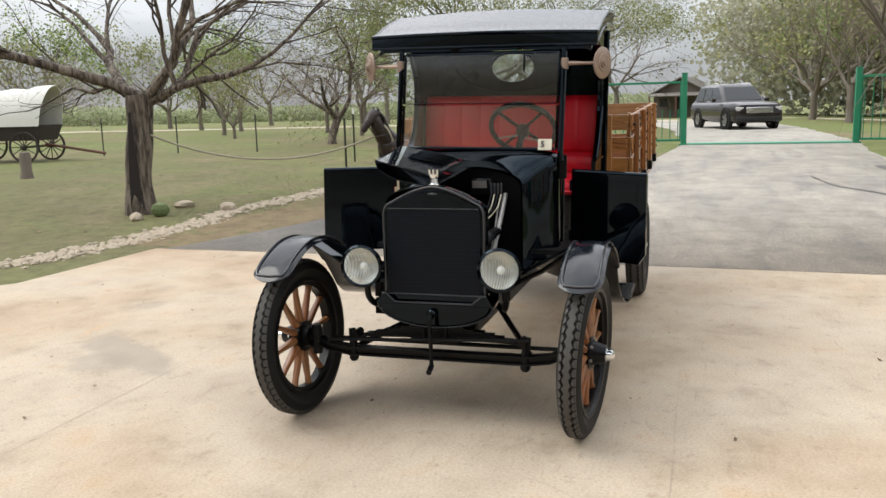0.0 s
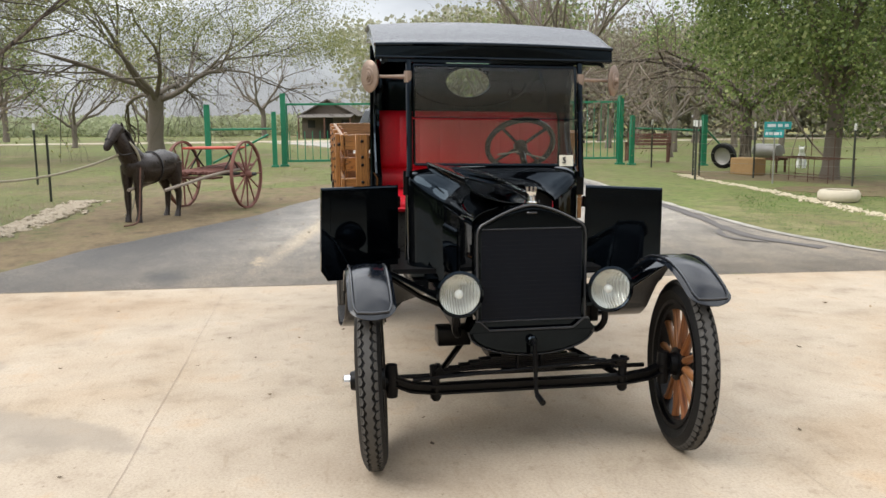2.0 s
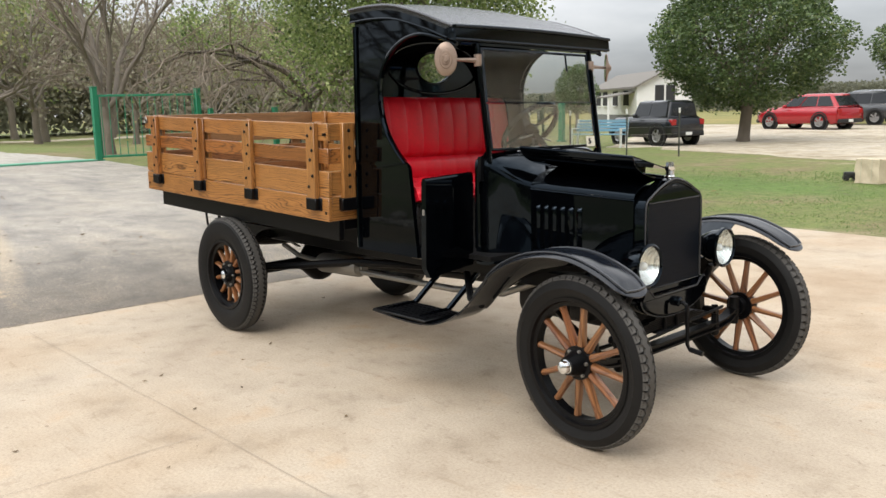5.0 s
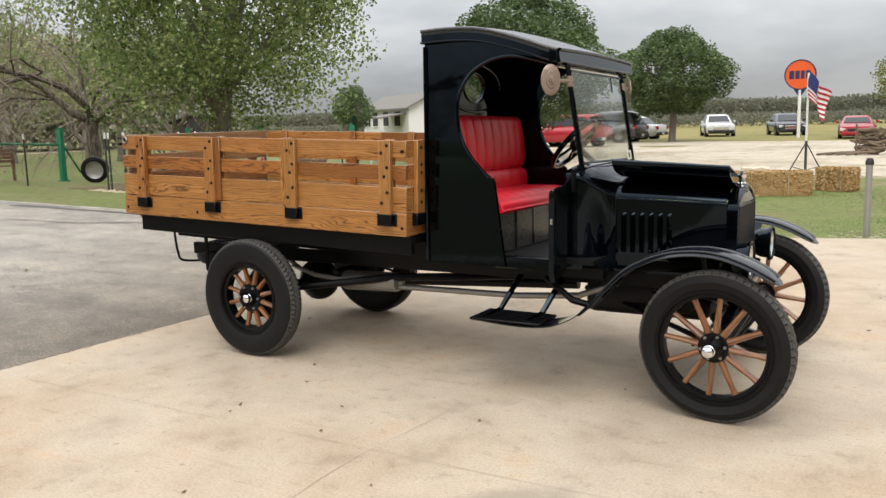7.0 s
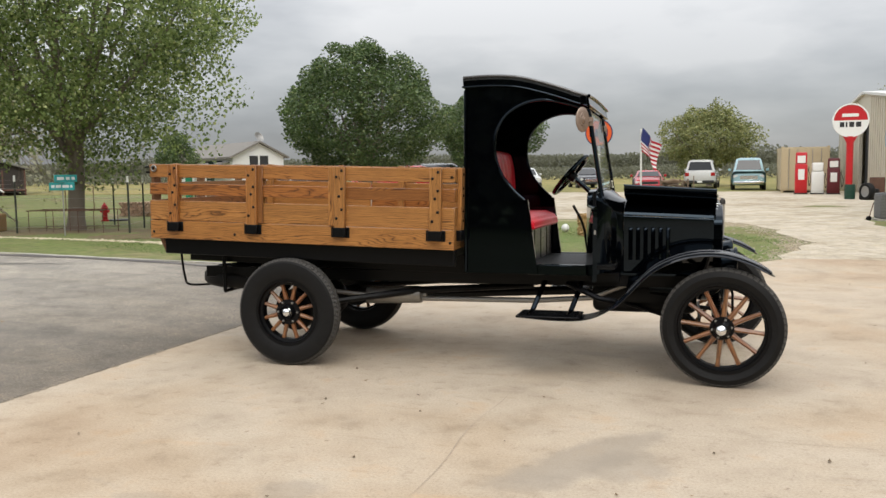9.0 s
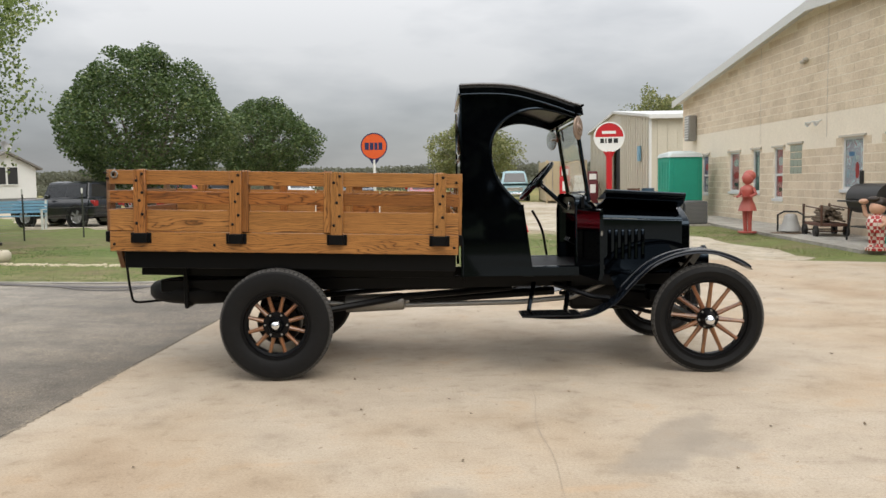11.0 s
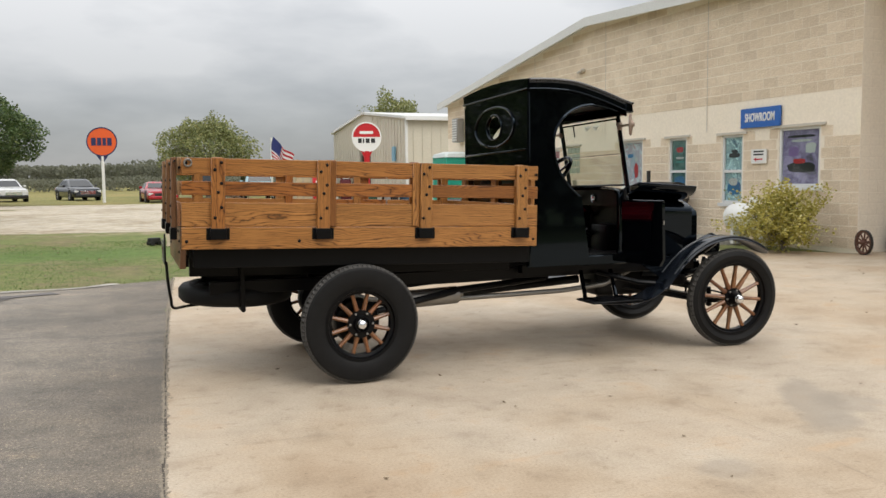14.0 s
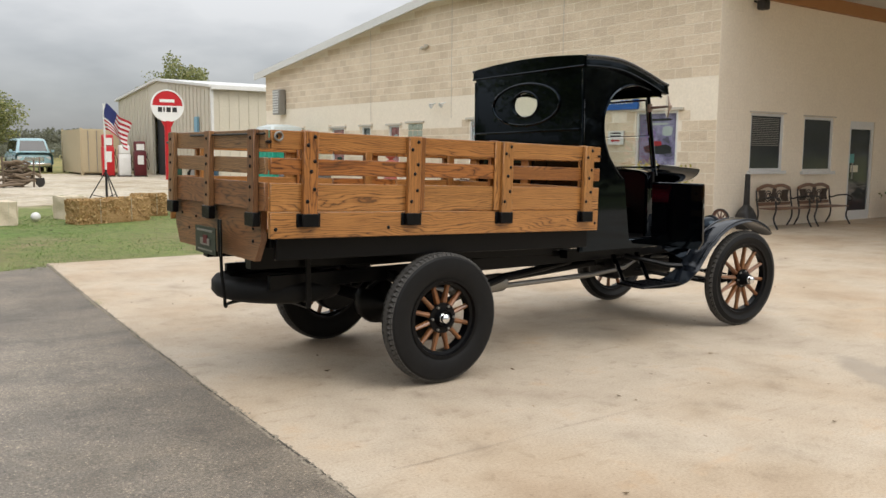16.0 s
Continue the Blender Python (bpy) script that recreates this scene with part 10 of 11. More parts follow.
part("mast", tube(B(), [(0, 0, 0.10), (0, 0, 0.95)], 0.026, 10), PLASTIC, flag)
for a in (20, 140, 260):
    d = Vector((math.cos(radians(a)), math.sin(radians(a)), 0))
    part("leg", tube(B(), [Vector((0, 0, 0.92)), d * 0.55], 0.012, 6), PLASTIC, flag)
    part("brace", tube(B(), [Vector((0, 0, 0.35)), d * 0.30 + Vector((0, 0, 0.42))], 0.008, 5), PLASTIC, flag)


def cloth(u, v):
    """u from the hoist to the fly, v from the bottom up; the cloth hangs low to its free end."""
    x = -0.03 - 0.50 * u + 0.05 * math.sin(v * 4)
    return (x, 0.07 * math.sin(u * 9 + v * 2.0) * (0.2 + u), 1.78 + 0.52 * v - 0.42 * u ** 1.2 + 0.04 * math.sin(u * 6 + 2 * v))


fl = part("cloth", sheet(B(), lambda u, v: cloth(0.42 * u, (6 + 7 * v) / 13), 14, 8, 0.003, (0, -1, 0)), FLAG_BLUE, flag, "dark blue canton")
for k in range(13):
    u0 = 0.43 if k >= 6 else 0.0
    part("stripe", sheet(B(), lambda u, v, k=k, u0=u0: cloth(u0 + (1 - u0) * u, (k + v) / 13), 16, 2, 0.003, (0, -1, 0)), FLAG_RED if k % 2 == 0 else FLAG_WHITE, flag)
star = mesh_of("star", lathe(B(), [(0.0, -0.003), (0.013, 0.0), (0.0, 0.003)], 5, pose(0, 0, 0, 90)), FLAG_WHITE)
for i in range(5):
    for j in range(5):
        p = cloth(0.04 + 0.085 * i, (6.8 + 1.35 * j) / 13)
        part("star", star, None, flag, "", pose(p[0], p[1] - 0.004, p[2]))
gp = thing("pipe_post", "galvanised pipe post with a dark cap in the lawn", "post", at_ground(3.35, 6.85))
part("pipe", tube(B(), [(0, 0, -0.1), (0, 0, 0.93)], 0.04, 14), GALV, gp)
part("cap", lathe(B(), [(0.0, 1.0), (0.035, 0.99), (0.05, 0.95), (0.05, 0.91), (0.0, 0.91)], 14), CAST, gp)
wp = thing("wood_pile", "heap of dark twisted logs and branches on the gravel", "wood pile", at_ground(2.25, 27.0, 8))
rnd = random.Random(5)
for k in range(34):
    r = k / 34
    cx, cz = rnd.gauss(0, 0.12), 0.06 + 0.82 * r
    L = rnd.uniform(0.4, 0.62) * (1 - 0.35 * r)
    a, dz = rnd.gauss(0, 0.28), rnd.gauss(0, 0.07)
    y = rnd.uniform(-0.22, 0.22) * (1 - 0.5 * r)
    d = Vector((math.cos(a), math.sin(a) * 0.6, 0))
    c = Vector((cx, y, cz))
    pts = curve_pts([c - d * L + Vector((0, 0, -dz * 0.5)), c - d * L * 0.3 + Vector((0, rnd.gauss(0, 0.04), rnd.gauss(0, 0.04))), c + d * L * 0.4 + Vector((0, 0, rnd.gauss(0, 0.04))), c + d * L + Vector((0, 0, dz))], 8)
    part("log", tube(B(), [Vector((p[0], p[1], max(p[2], 0.04))) for p in pts], rnd.uniform(0.030, 0.052), 6), PILE, wp)
part("upright", tube(B(), [(-0.48, -0.25, 0), (-0.5, -0.25, 1.05)], 0.035, 6), PILE, wp)
part("upright", tube(B(), [(0.50, -0.2, 0), (0.52, -0.2, 0.95)], 0.03, 6), PILE, wp)
for k in range(4):
    part("loose_log", tube(B(), curve_pts([(-1.7 + 0.3 * k, -0.2 - 0.1 * k, 0.05), (-1.1 + 0.25 * k, -0.32, 0.10), (-0.5 + 0.2 * k, -0.26, 0.12)], 8), 0.04, 6), PILE, wp)
sh = thing("shovel", "iron shovel standing upright in the gravel", "shovel", at_ground(3.0, 27.0))
part("handle", tube(B(), [(0, 0, 0.3), (0, 0, 1.05)], 0.02, 6), PILE, sh)
part("blade", loft(B(), [rrect(-0.05, 0.05, -0.02, 0.02, 0.0, 0.01), rrect(-0.15, 0.15, -0.03, 0.03, 0.12, 0.01), rrect(-0.13, 0.13, -0.03, 0.03, 0.32, 0.01)]), CAST, sh)

# ---- signs, pumps and shed things at the back of the yard ----
def disc_sign(name, label, m, r, face, rim, pole_mat, cz, bars, pole_r, foot, half=None):
    s = thing(name, label, "sign", m)
    part("disc", lathe(B(), [(0.0, -0.05), (r, -0.05), (r, 0.05), (0.0, 0.05)], 40, pose(0, 0, cz, 90)), face, s)
    part("rim", lathe(B(), [(r - 0.02, -0.07), (r + 0.04, -0.07), (r + 0.04, 0.07), (r - 0.02, 0.07)], 40, pose(0, 0, cz, 90), True), rim, s)
    if half:
        pts = [(r * 0.97 * math.cos(a), cz + r * 0.97 * math.sin(a)) for a in (math.pi + math.pi * k / 20 for k in range(21))]
        part("lower_face", prism(B(), pts, -0.056, -0.045, "y"), half, s, "white lower half")
    for x0, x1, z0, z1, mm in bars:
        part("print_bar", box(B(), x0 * r, x1 * r, -0.062, -0.05, cz + z0 * r, cz + z1 * r), mm, s)
    part("pole", tube(B(), [(0, 0.02, 0), (0, 0.02, cz - r)], pole_r, 12), pole_mat, s)
    part("bracket", prism(B(), [(-0.09, cz - r - 0.35), (0.09, cz - r - 0.35), (0.42 * r, cz - r * 0.98), (-0.42 * r, cz - r * 0.98)], -0.04, 0.08, "y"), foot, s)
    return s


disc_sign("disc_sign", "round orange enamel sign with navy bars on a white pole", at_ground(-2.6, 46.9), 0.80, ORANGE, NAVY, WHITE, 3.55, [(-0.72, -0.40, -0.28, 0.28, NAVY), (-0.32, -0.04, -0.28, 0.28, NAVY), (0.04, 0.28, -0.28, 0.28, NAVY), (0.36, 0.66, -0.28, 0.28, NAVY)], 0.09, NAVY)
ls = disc_sign("disc_sign", "round red and white sign with dark bars on a red post", at_ground(9.25, 32.4, -6), 0.66, SIGN_RED, WHITE, SIGN_RED, 3.22, [(-0.62, -0.36, -0.42, -0.10, INK), (-0.28, -0.18, -0.42, -0.10, INK), (-0.08, 0.20, -0.42, -0.10, INK), (0.30, 0.60, -0.42, -0.10, INK), (-0.5, 0.45, 0.22, 0.42, WHITE)], 0.14, SIGN_RED, WHITE)


def pump(x, y, mat, label, h=1.7):
    p = thing("petrol_pump", label, "petrol pump", at_ground(x, y, -4), "old petrol pumps")
    part("cabinet", bevelled(box(B(), -0.27, 0.27, -0.20, 0.20, 0.06, h * 0.72), 0.03, 2), mat, p)
    part("base", box(B(), -0.30, 0.30, -0.23, 0.23, 0, 0.06), CAST, p)
    part("head", bevelled(box(B(), -0.25, 0.25, -0.18, 0.18, h * 0.72, h), 0.06, 2), mat, p)
    part("dial", box(B(), -0.18, 0.18, -0.20, -0.17, h * 0.75, h * 0.92), WHITE, p)
    part("panel", box(B(), -0.14, 0.14, -0.212, -0.19, h * 0.35, h * 0.6), WHITE, p)
    part("nozzle", tube(B(), [(0.28, -0.05, h * 0.5), (0.34, -0.08, h * 0.6), (0.33, -0.16, h * 0.66)], 0.018, 6), CAST, p)
    part("hose", tube(B(), curve_pts([(0.28, 0, h * 0.62), (0.42, -0.05, h * 0.4), (0.36, -0.08, h * 0.2), (0.30, -0.05, h * 0.48)], 14), 0.014, 6), RUBBER, p)


pump(7.95, 37.3, SIGN_RED, "tall red old petrol pump in front of the container", 2.0)
pump(8.65, 37.1, WHITE, "white old petrol pump in front of the container", 1.5)
pump(9.3, 36.8, RED_DARK, "dark red old petrol pump beside the shed", 1.7)
cont = thing("shipping_container", "tan steel shipping container with ribbed doors", "container", at_ground(8.4, 39.6, -3, 0.9))
part("shell", box(B(), -1.22, 1.22, 0.0, 6.05, 0.12, 2.55), CONTAINER, cont)
for x0, x1 in ((-1.2, -0.01), (0.01, 1.2)):
    d = part("door", bevelled(box(B(), x0, x1, -0.05, 0.0, 0.18, 2.5), 0.01, 1), CONTAINER, cont)
    for k in range(2):
        xx = x0 + 0.35 + 0.45 * k
        part("lock_rod", tube(B(), [(xx, -0.075, 0.2), (xx, -0.075, 2.45)], 0.018, 6), GALV, d)
    for k in range(5):
        part("rib", box(B(), x0 + 0.08, x1 - 0.08, -0.062, -0.05, 0.4 + 0.42 * k, 0.5 + 0.42 * k), CONTAINER, d)
for x in (-1.18, 1.18):
    for y in (0.06, 5.98):
        part("corner_post", box(B(), x - 0.07, x + 0.07, y - 0.07, y + 0.07, 0, 2.6), CONTAINER, cont)
for x, y, z in ((9.6, 30.0, 0.0), (9.6, 30.0, 0.22), (10.25, 30.4, 0.0)):
    solid("tyre", lathe(B(), [(0.2, 0), (0.32, 0), (0.36, 0.05), (0.36, 0.17), (0.32, 0.22), (0.2, 0.22)], 24, None, True), RUBBER, "worn black tyre lying by the sign post", "tyre", at_ground(x, y, 0, 1, z), "loose tyres")
cw = thing("car_wheel", "tyre on a silver rim leaning on the tyre pile", "wheel", at_ground(9.45, 29.6, -60))
car_wheel(cw, 0, 0, 0.34, 0.22)
for x, mat, lab in ((10.1, RUST, "rusty steel drum by the shed"), (10.75, basic("dark_blue_drum", (0.02, 0.06, 0.1), rough=0.5), "dark blue steel drum by the shed"), (9.0, GREEN_DK, "dark green steel can by the sign post")):
    solid("drum", lathe(B(), [(0.0, 0.02), (0.28, 0.0), (0.29, 0.28), (0.30, 0.29), (0.29, 0.30), (0.29, 0.57), (0.30, 0.58), (0.29, 0.59), (0.28, 0.86), (0.0, 0.84)], 20), mat, lab, "drum", at_ground(x, 31.2 if x > 9.5 else 30.6, 0, 1.0 if x > 9.5 else 0.7), "steel drums")
toilet = thing("portable_toilet", "teal plastic portable toilet with a pale roof", "portable toilet", at_ground(9.3, 21.3, 4))
part("shell", bevelled(box(B(), -0.56, 0.56, -0.56, 0.56, 0.12, 2.0), 0.02, 1), TEAL, toilet)
part("skid", box(B(), -0.6, 0.6, -0.6, 0.6, 0, 0.12), CAST, toilet)
part("roof", loft(B(), [rrect(-0.6, 0.6, -0.6, 0.6, 2.0, 0.05), rrect(-0.55, 0.55, -0.55, 0.55, 2.12, 0.1), rrect(-0.3, 0.3, -0.3, 0.3, 2.2, 0.1)]), basic("pale_translucent_roof", (0.55, 0.6, 0.58), rough=0.4), toilet, "pale plastic roof")
part("door", bevelled(box(B(), -0.42, 0.42, -0.585, -0.555, 0.18, 1.92), 0.01, 1), TEAL, toilet)
for s in (-1, 1):
    for k in range(4):
        part("rib", box(B(), s * 0.56 if s > 0 else -0.575, 0.575 if s > 0 else -0.56, -0.45 + 0.26 * k, -0.37 + 0.26 * k, 0.2, 1.85), TEAL, toilet)
for x in (7.72, 8.42):
    ac = thing("air_conditioner", "dark grey air conditioning unit with louvred sides", "air conditioner", at_ground(x, 17.0, 3, 0.86), "air conditioning units")
    part("body", bevelled(box(B(), -0.37, 0.37, -0.37, 0.37, 0.06, 0.80), 0.03, 1), basic("grey_louvre", (0.09, 0.09, 0.09), (0.07, 0.07, 0.07), rough=0.6), ac)
    for k in range(15):
        part("louvre", box(B(), -0.375, 0.375, -0.378, 0.378, 0.12 + 0.043 * k, 0.14 + 0.043 * k), HOUSE_GREY, ac)
    part("pad", box(B(), -0.45, 0.45, -0.45, 0.45, 0, 0.06), OLD_ROAD, ac)
    part("fan_guard", lathe(B(), [(0.0, 0.82), (0.3, 0.815), (0.31, 0.80)], 20), CAST, ac)
hose = thing("hand_truck", "small rusty hand truck leaning by the units", "hand truck", at_ground(7.2, 16.9, 30, 0.6))
part("frame", tube(B(), [(0, 0, 0.05), (0.12, 0, 0.45), (0.22, 0, 0.75)], 0.02, 6), RUST, hose)
part("wheel", lathe(B(), [(0, -0.05), (0.1, -0.05), (0.1, 0.05), (0, 0.05)], 14, pose(0, 0, 0.1, 90)), RUBBER, hose)

# ---- along the wall ----
AP = 0.07
bm = B()
lathe(bm, [(0.0, 0.0), (0.24, 0.0), (0.24, 0.04), (0.0, 0.04)], 20)
for s in (-1, 1):
    tube(bm, [(0.02, s * 0.07, 0.04), (0.0, s * 0.075, 0.30), (0.0, s * 0.08, 0.62)], [0.05, 0.055, 0.075], 10)
    tube(bm, [(0.0, s * 0.17, 1.18), (0.02, s * 0.25, 1.02), (-0.16, s * 0.2, 0.95)], [0.055, 0.045, 0.035], 8)
lathe(bm, [(0.24, 0.58), (0.20, 0.72), (0.13, 0.88), (0.15, 1.02), (0.18, 1.12), (0.14, 1.22), (0.05, 1.27), (0.05, 1.32)], 16)
sphere(bm, (0, 0, 1.43), 0.155, 14, 10, (1, 1, 1.05))
sphere(bm, (0.06, 0, 1.50), 0.17, 14, 10, (0.9, 1.05, 0.9))
box(bm, -0.34, -0.10, -0.18, 0.18, 0.95, 0.97)
solid("waitress_statue", bm, basic("painted_red_plaster", (0.46, 0.05, 0.045), (0.40, 0.18, 0.13), rough=0.45, scale=3), "life-size painted red plaster waitress statue", "statue", pose(8.6, 13.3, AP, 0, 0, 30) @ Matrix.Scale(0.90, 4), smooth=60)


def check_mat():
    m, n, l, p = nodes_of("red_white_check_plaster")
    tc, ck = n.new("ShaderNodeTexCoord"), n.new("ShaderNodeTexChecker")
    ck.inputs["Scale"].default_value = 14.0
    ck.inputs["Color1"].default_value = (0.42, 0.03, 0.03, 1)
    ck.inputs["Color2"].default_value = (0.66, 0.58, 0.50, 1)
    l.new(tc.outputs["Object"], ck.inputs["Vector"])
    l.new(ck.outputs["Color"], p.inputs["Base Color"])
    p.inputs["Roughness"].default_value = 0.45
    return m


bm = B()
lathe(bm, [(0.0, 0.0), (0.22, 0.0), (0.22, 0.05), (0.0, 0.05)], 20)
for s in (-1, 1):
    tube(bm, [(0.0, s * 0.09, 0.05), (0.0, s * 0.09, 0.20), (0.0, s * 0.08, 0.40)], [0.075, 0.085, 0.11], 10)
    sphere(bm, (-0.04, s * 0.09, 0.07), 0.07, 10, 8, (1.4, 0.9, 0.7))
lathe(bm, [(0.16, 0.36), (0.20, 0.48), (0.20, 0.60), (0.15, 0.70), (0.06, 0.74)], 16)
n_check = len(bm.faces)
tube(bm, [(0, 0.15, 0.66), (-0.02, 0.27, 0.72), (-0.05, 0.30, 0.92)], [0.06, 0.05, 0.04], 8)
tube(bm, [(0, -0.15, 0.66), (-0.04, -0.25, 0.56), (-0.10, -0.17, 0.48)], [0.06, 0.05, 0.04], 8)
sphere(bm, (-0.05, 0.30, 0.99), 0.08, 12, 8, (1.2, 1.2, 0.7))
sphere(bm, (0, 0, 0.86), 0.155, 14, 10, (1, 1, 0.95))
n_skin = len(bm.faces)
sphere(bm, (0.05, 0, 0.96), 0.165, 14, 10, (1.0, 1.05, 0.75))
sphere(bm, (-0.07, 0.03, 1.04), 0.10, 12, 8, (1.1, 1.3, 0.6))
bm.faces.ensure_lookup_table()
for i, f in enumerate(bm.faces):
    f.material_index = 0 if i < n_check else 1 if i < n_skin else 2
solid("boy_statue", bm, [check_mat(), SKIN, basic("dark_brown_plaster", (0.03, 0.018, 0.012), rough=0.5)], "short painted plaster statue in checked overalls", "statue", pose(8.95, 8.05, AP, 0, 0, 20) @ Matrix.Scale(0.87, 4), smooth=60)

bell = thing("bell", "pale grey cast bell on a low iron stand", "bell", pose(9.3, 12.5, AP, 0, 0, 40))
part("cup", lathe(B(), [(0.23, 0.09), (0.265, 0.08), (0.25, 0.12), (0.19, 0.22), (0.155, 0.34), (0.14, 0.42), (0.09, 0.47), (0.0, 0.48)], 28), basic("weathered_bell_metal", (0.42, 0.41, 0.38), (0.30, 0.29, 0.27), rough=0.6, metal=0.3, scale=8), bell)
part("clapper", lathe(B(), [(0.0, 0.05), (0.04, 0.06), (0.03, 0.12), (0.0, 0.13)], 10), CAST, bell)
part("plank", bevelled(box(B(), -0.36, 0.36, -0.30, 0.30, 0.0, 0.05), 0.008, 1), PILE, bell)
part("yoke", tube(B(), [(0, -0.31, 0.05), (0, -0.31, 0.44), (0, -0.16, 0.52), (0, 0.16, 0.52), (0, 0.31, 0.44), (0, 0.31, 0.05)], 0.022, 6), CAST, bell)
wc = thing("firewood_cart", "small iron-wheeled cart heaped with grey firewood", "cart", pose(9.75, 11.75, AP, 0, 0, 84))
part("bed", bevelled(box(B(), -0.58, 0.58, -0.30, 0.30, 0.24, 0.30), 0.008, 1), OLD_WOOD, wc)
for x in (-0.58, 0.58):
    for y in (-0.28, 0.28):
        part("stake", box(B(), x - 0.02, x + 0.02, y - 0.02, y + 0.02, 0.24, 0.70), RUST, wc)
for y in (-0.29, 0.29):
    part("rail", tube(B(), [(-0.6, y, 0.62), (0.6, y, 0.66)], 0.015, 6), RUST, wc)
for x in (-0.36, 0.36):
    part("axle", tube(B(), [(x, -0.3, 0.13), (x, 0.3, 0.13)], 0.018, 6), RUST, wc)
    for y in (-0.32, 0.32):
        part("wheel", lathe(B(), [(0.0, -0.03), (0.05, -0.03), (0.06, -0.012), (0.10, -0.012), (0.13, -0.03), (0.13, 0.03), (0.10, 0.012), (0.06, 0.012), (0.05, 0.03), (0, 0.03)], 18, pose(x, y, 0.13, 90)), CAST, wc)
rnd = random.Random(31)
for k in range(34):
    z, a = 0.33 + 0.30 * (k / 34) ** 0.9, rnd.uniform(-0.35, 0.35)
    ln, y, x = rnd.uniform(0.28, 0.55), rnd.uniform(-0.22, 0.22) * (1 - 0.4 * k / 34), rnd.uniform(-0.15, 0.15)
    part("log", tube(B(), [(x - ln * math.cos(a), y - ln * math.sin(a) * 0.4, z), (x, y, z + rnd.uniform(-0.01, 0.03)), (x + ln * math.cos(a), y + ln * math.sin(a) * 0.4, z + rnd.uniform(-0.03, 0.03))], rnd.uniform(0.018, 0.042), 6), PILE, wc)
grill = thing("barrel_grill", "black barrel smoker grill on legs beside the wall", "grill", pose(9.85, 9.85, AP, 0, 0, 90))
for z0, z1, nm in ((-0.30, 0.0, "firebox"), (0.0, 0.30, "lid")):
    pts = [(0.30 * math.cos(a), 0.30 * math.sin(a)) for a in ((math.pi + math.pi * k / 12) if z0 < 0 else (math.pi * k / 12) for k in range(13))]
    part(nm, bevelled(prism(B(), [(u, v + 0.86 + (0.004 if z0 >= 0 else 0)) for u, v in pts], -0.60, 0.60, "x"), 0.01, 1), CAST, grill)
for x in (-0.5, 0.5):
    for y in (-0.22, 0.22):
        part("leg", tube(B(), [(x, y, 0.66), (x * 1.1, y * 1.3, 0.0)], 0.02, 6), CAST, grill)
part("handle", tube(B(), [(-0.2, -0.34, 0.98), (0.2, -0.34, 0.98)], 0.014, 6), GALV, grill)
part("shelf", bevelled(box(B(), -0.55, 0.55, 0.31, 0.50, 0.80, 0.83), 0.006, 1), CAST, grill)
part("chimney", tube(B(), [(0.45, 0.05, 1.14), (0.45, 0.05, 1.42)], 0.045, 10), CAST, grill)
part("lower_rack", box(B(), -0.55, 0.55, -0.22, 0.22, 0.28, 0.30), CAST, grill)
solid("gas_bottle", lathe(B(), [(0.0, 0.0), (0.13, 0.0), (0.15, 0.05), (0.15, 0.32), (0.10, 0.40), (0.04, 0.42), (0.08, 0.43), (0.08, 0.48), (0.0, 0.48)], 20), TEAL, "small teal gas bottle under the grill", "gas bottle", pose(9.8, 9.5, AP))
shrub = leafy_tree("shrub", "yellow-green leafy shrub against the block wall", 61, 0.25, 0.03, 0.62, 0.68, 0.55, 8500, 0.042, LEAF_YELLOW, 0.6, 0.12)
put(shrub, pose(9.4, 5.6, 0.0) @ Matrix.Diagonal((1.25, 1.28, 1.0, 1)))
tank = thing("propane_tank", "white rounded propane tank on short feet behind the shrub", "tank", pose(9.9, 6.9, 0.03, 0, 0, 90))
part("shell", lathe(B(), [(0.0, -0.75), (0.14, -0.72), (0.24, -0.62), (0.28, -0.48), (0.28, 0.48), (0.24, 0.62), (0.14, 0.72), (0.0, 0.75)], 24, pose(0, 0, 0.52, 0, 90, 0)), WHITE, tank)
for x in (-0.4, 0.4):
    part("foot", box(B(), x - 0.04, x + 0.04, -0.2, 0.2, 0, 0.30), WHITE, tank)
part("valve_dome", lathe(B(), [(0.10, 0.78), (0.10, 0.88), (0.06, 0.92), (0.0, 0.92)], 14), WHITE, tank)
sw = thing("spoked_wheel", "small old spoked wheel leaning on the wall corner", "wheel", pose(10.25, 4.62, 0.21, 0, 12, 80) @ pose(0, 0, 0, 0, 0, 0))
w_ = spoked_wheel(sw, 0.2, OLD_WOOD, 10, 0.03, None, 0.035)
part("tyre", lathe(B(), [(0.198, -0.02), (0.215, -0.022), (0.215, 0.022), (0.198, 0.02)], 30, pose(0, 0, 0, 90), True), CAST, sw)
ch = thing("tool_stand", "tall black iron stand against the porch wall", "iron stand", pose(11.12, 4.68, 0.0))
part("base", loft(B(), [rrect(-0.15, 0.15, -0.13, 0.13, 0.0, 0.03), rrect(-0.17, 0.17, -0.14, 0.14, 0.06, 0.03), rrect(-0.17, 0.17, -0.14, 0.14, 0.26, 0.03), rrect(-0.12, 0.12, -0.10, 0.10, 0.38, 0.03), rrect(-0.05, 0.05, -0.05, 0.05, 0.46, 0.012)]), CAST, ch)
part("shaft", loft(B(), [rrect(-0.05, 0.05, -0.045, 0.045, 0.45, 0.01), rrect(-0.04, 0.04, -0.035, 0.035, 1.05, 0.01)]), CAST, ch)


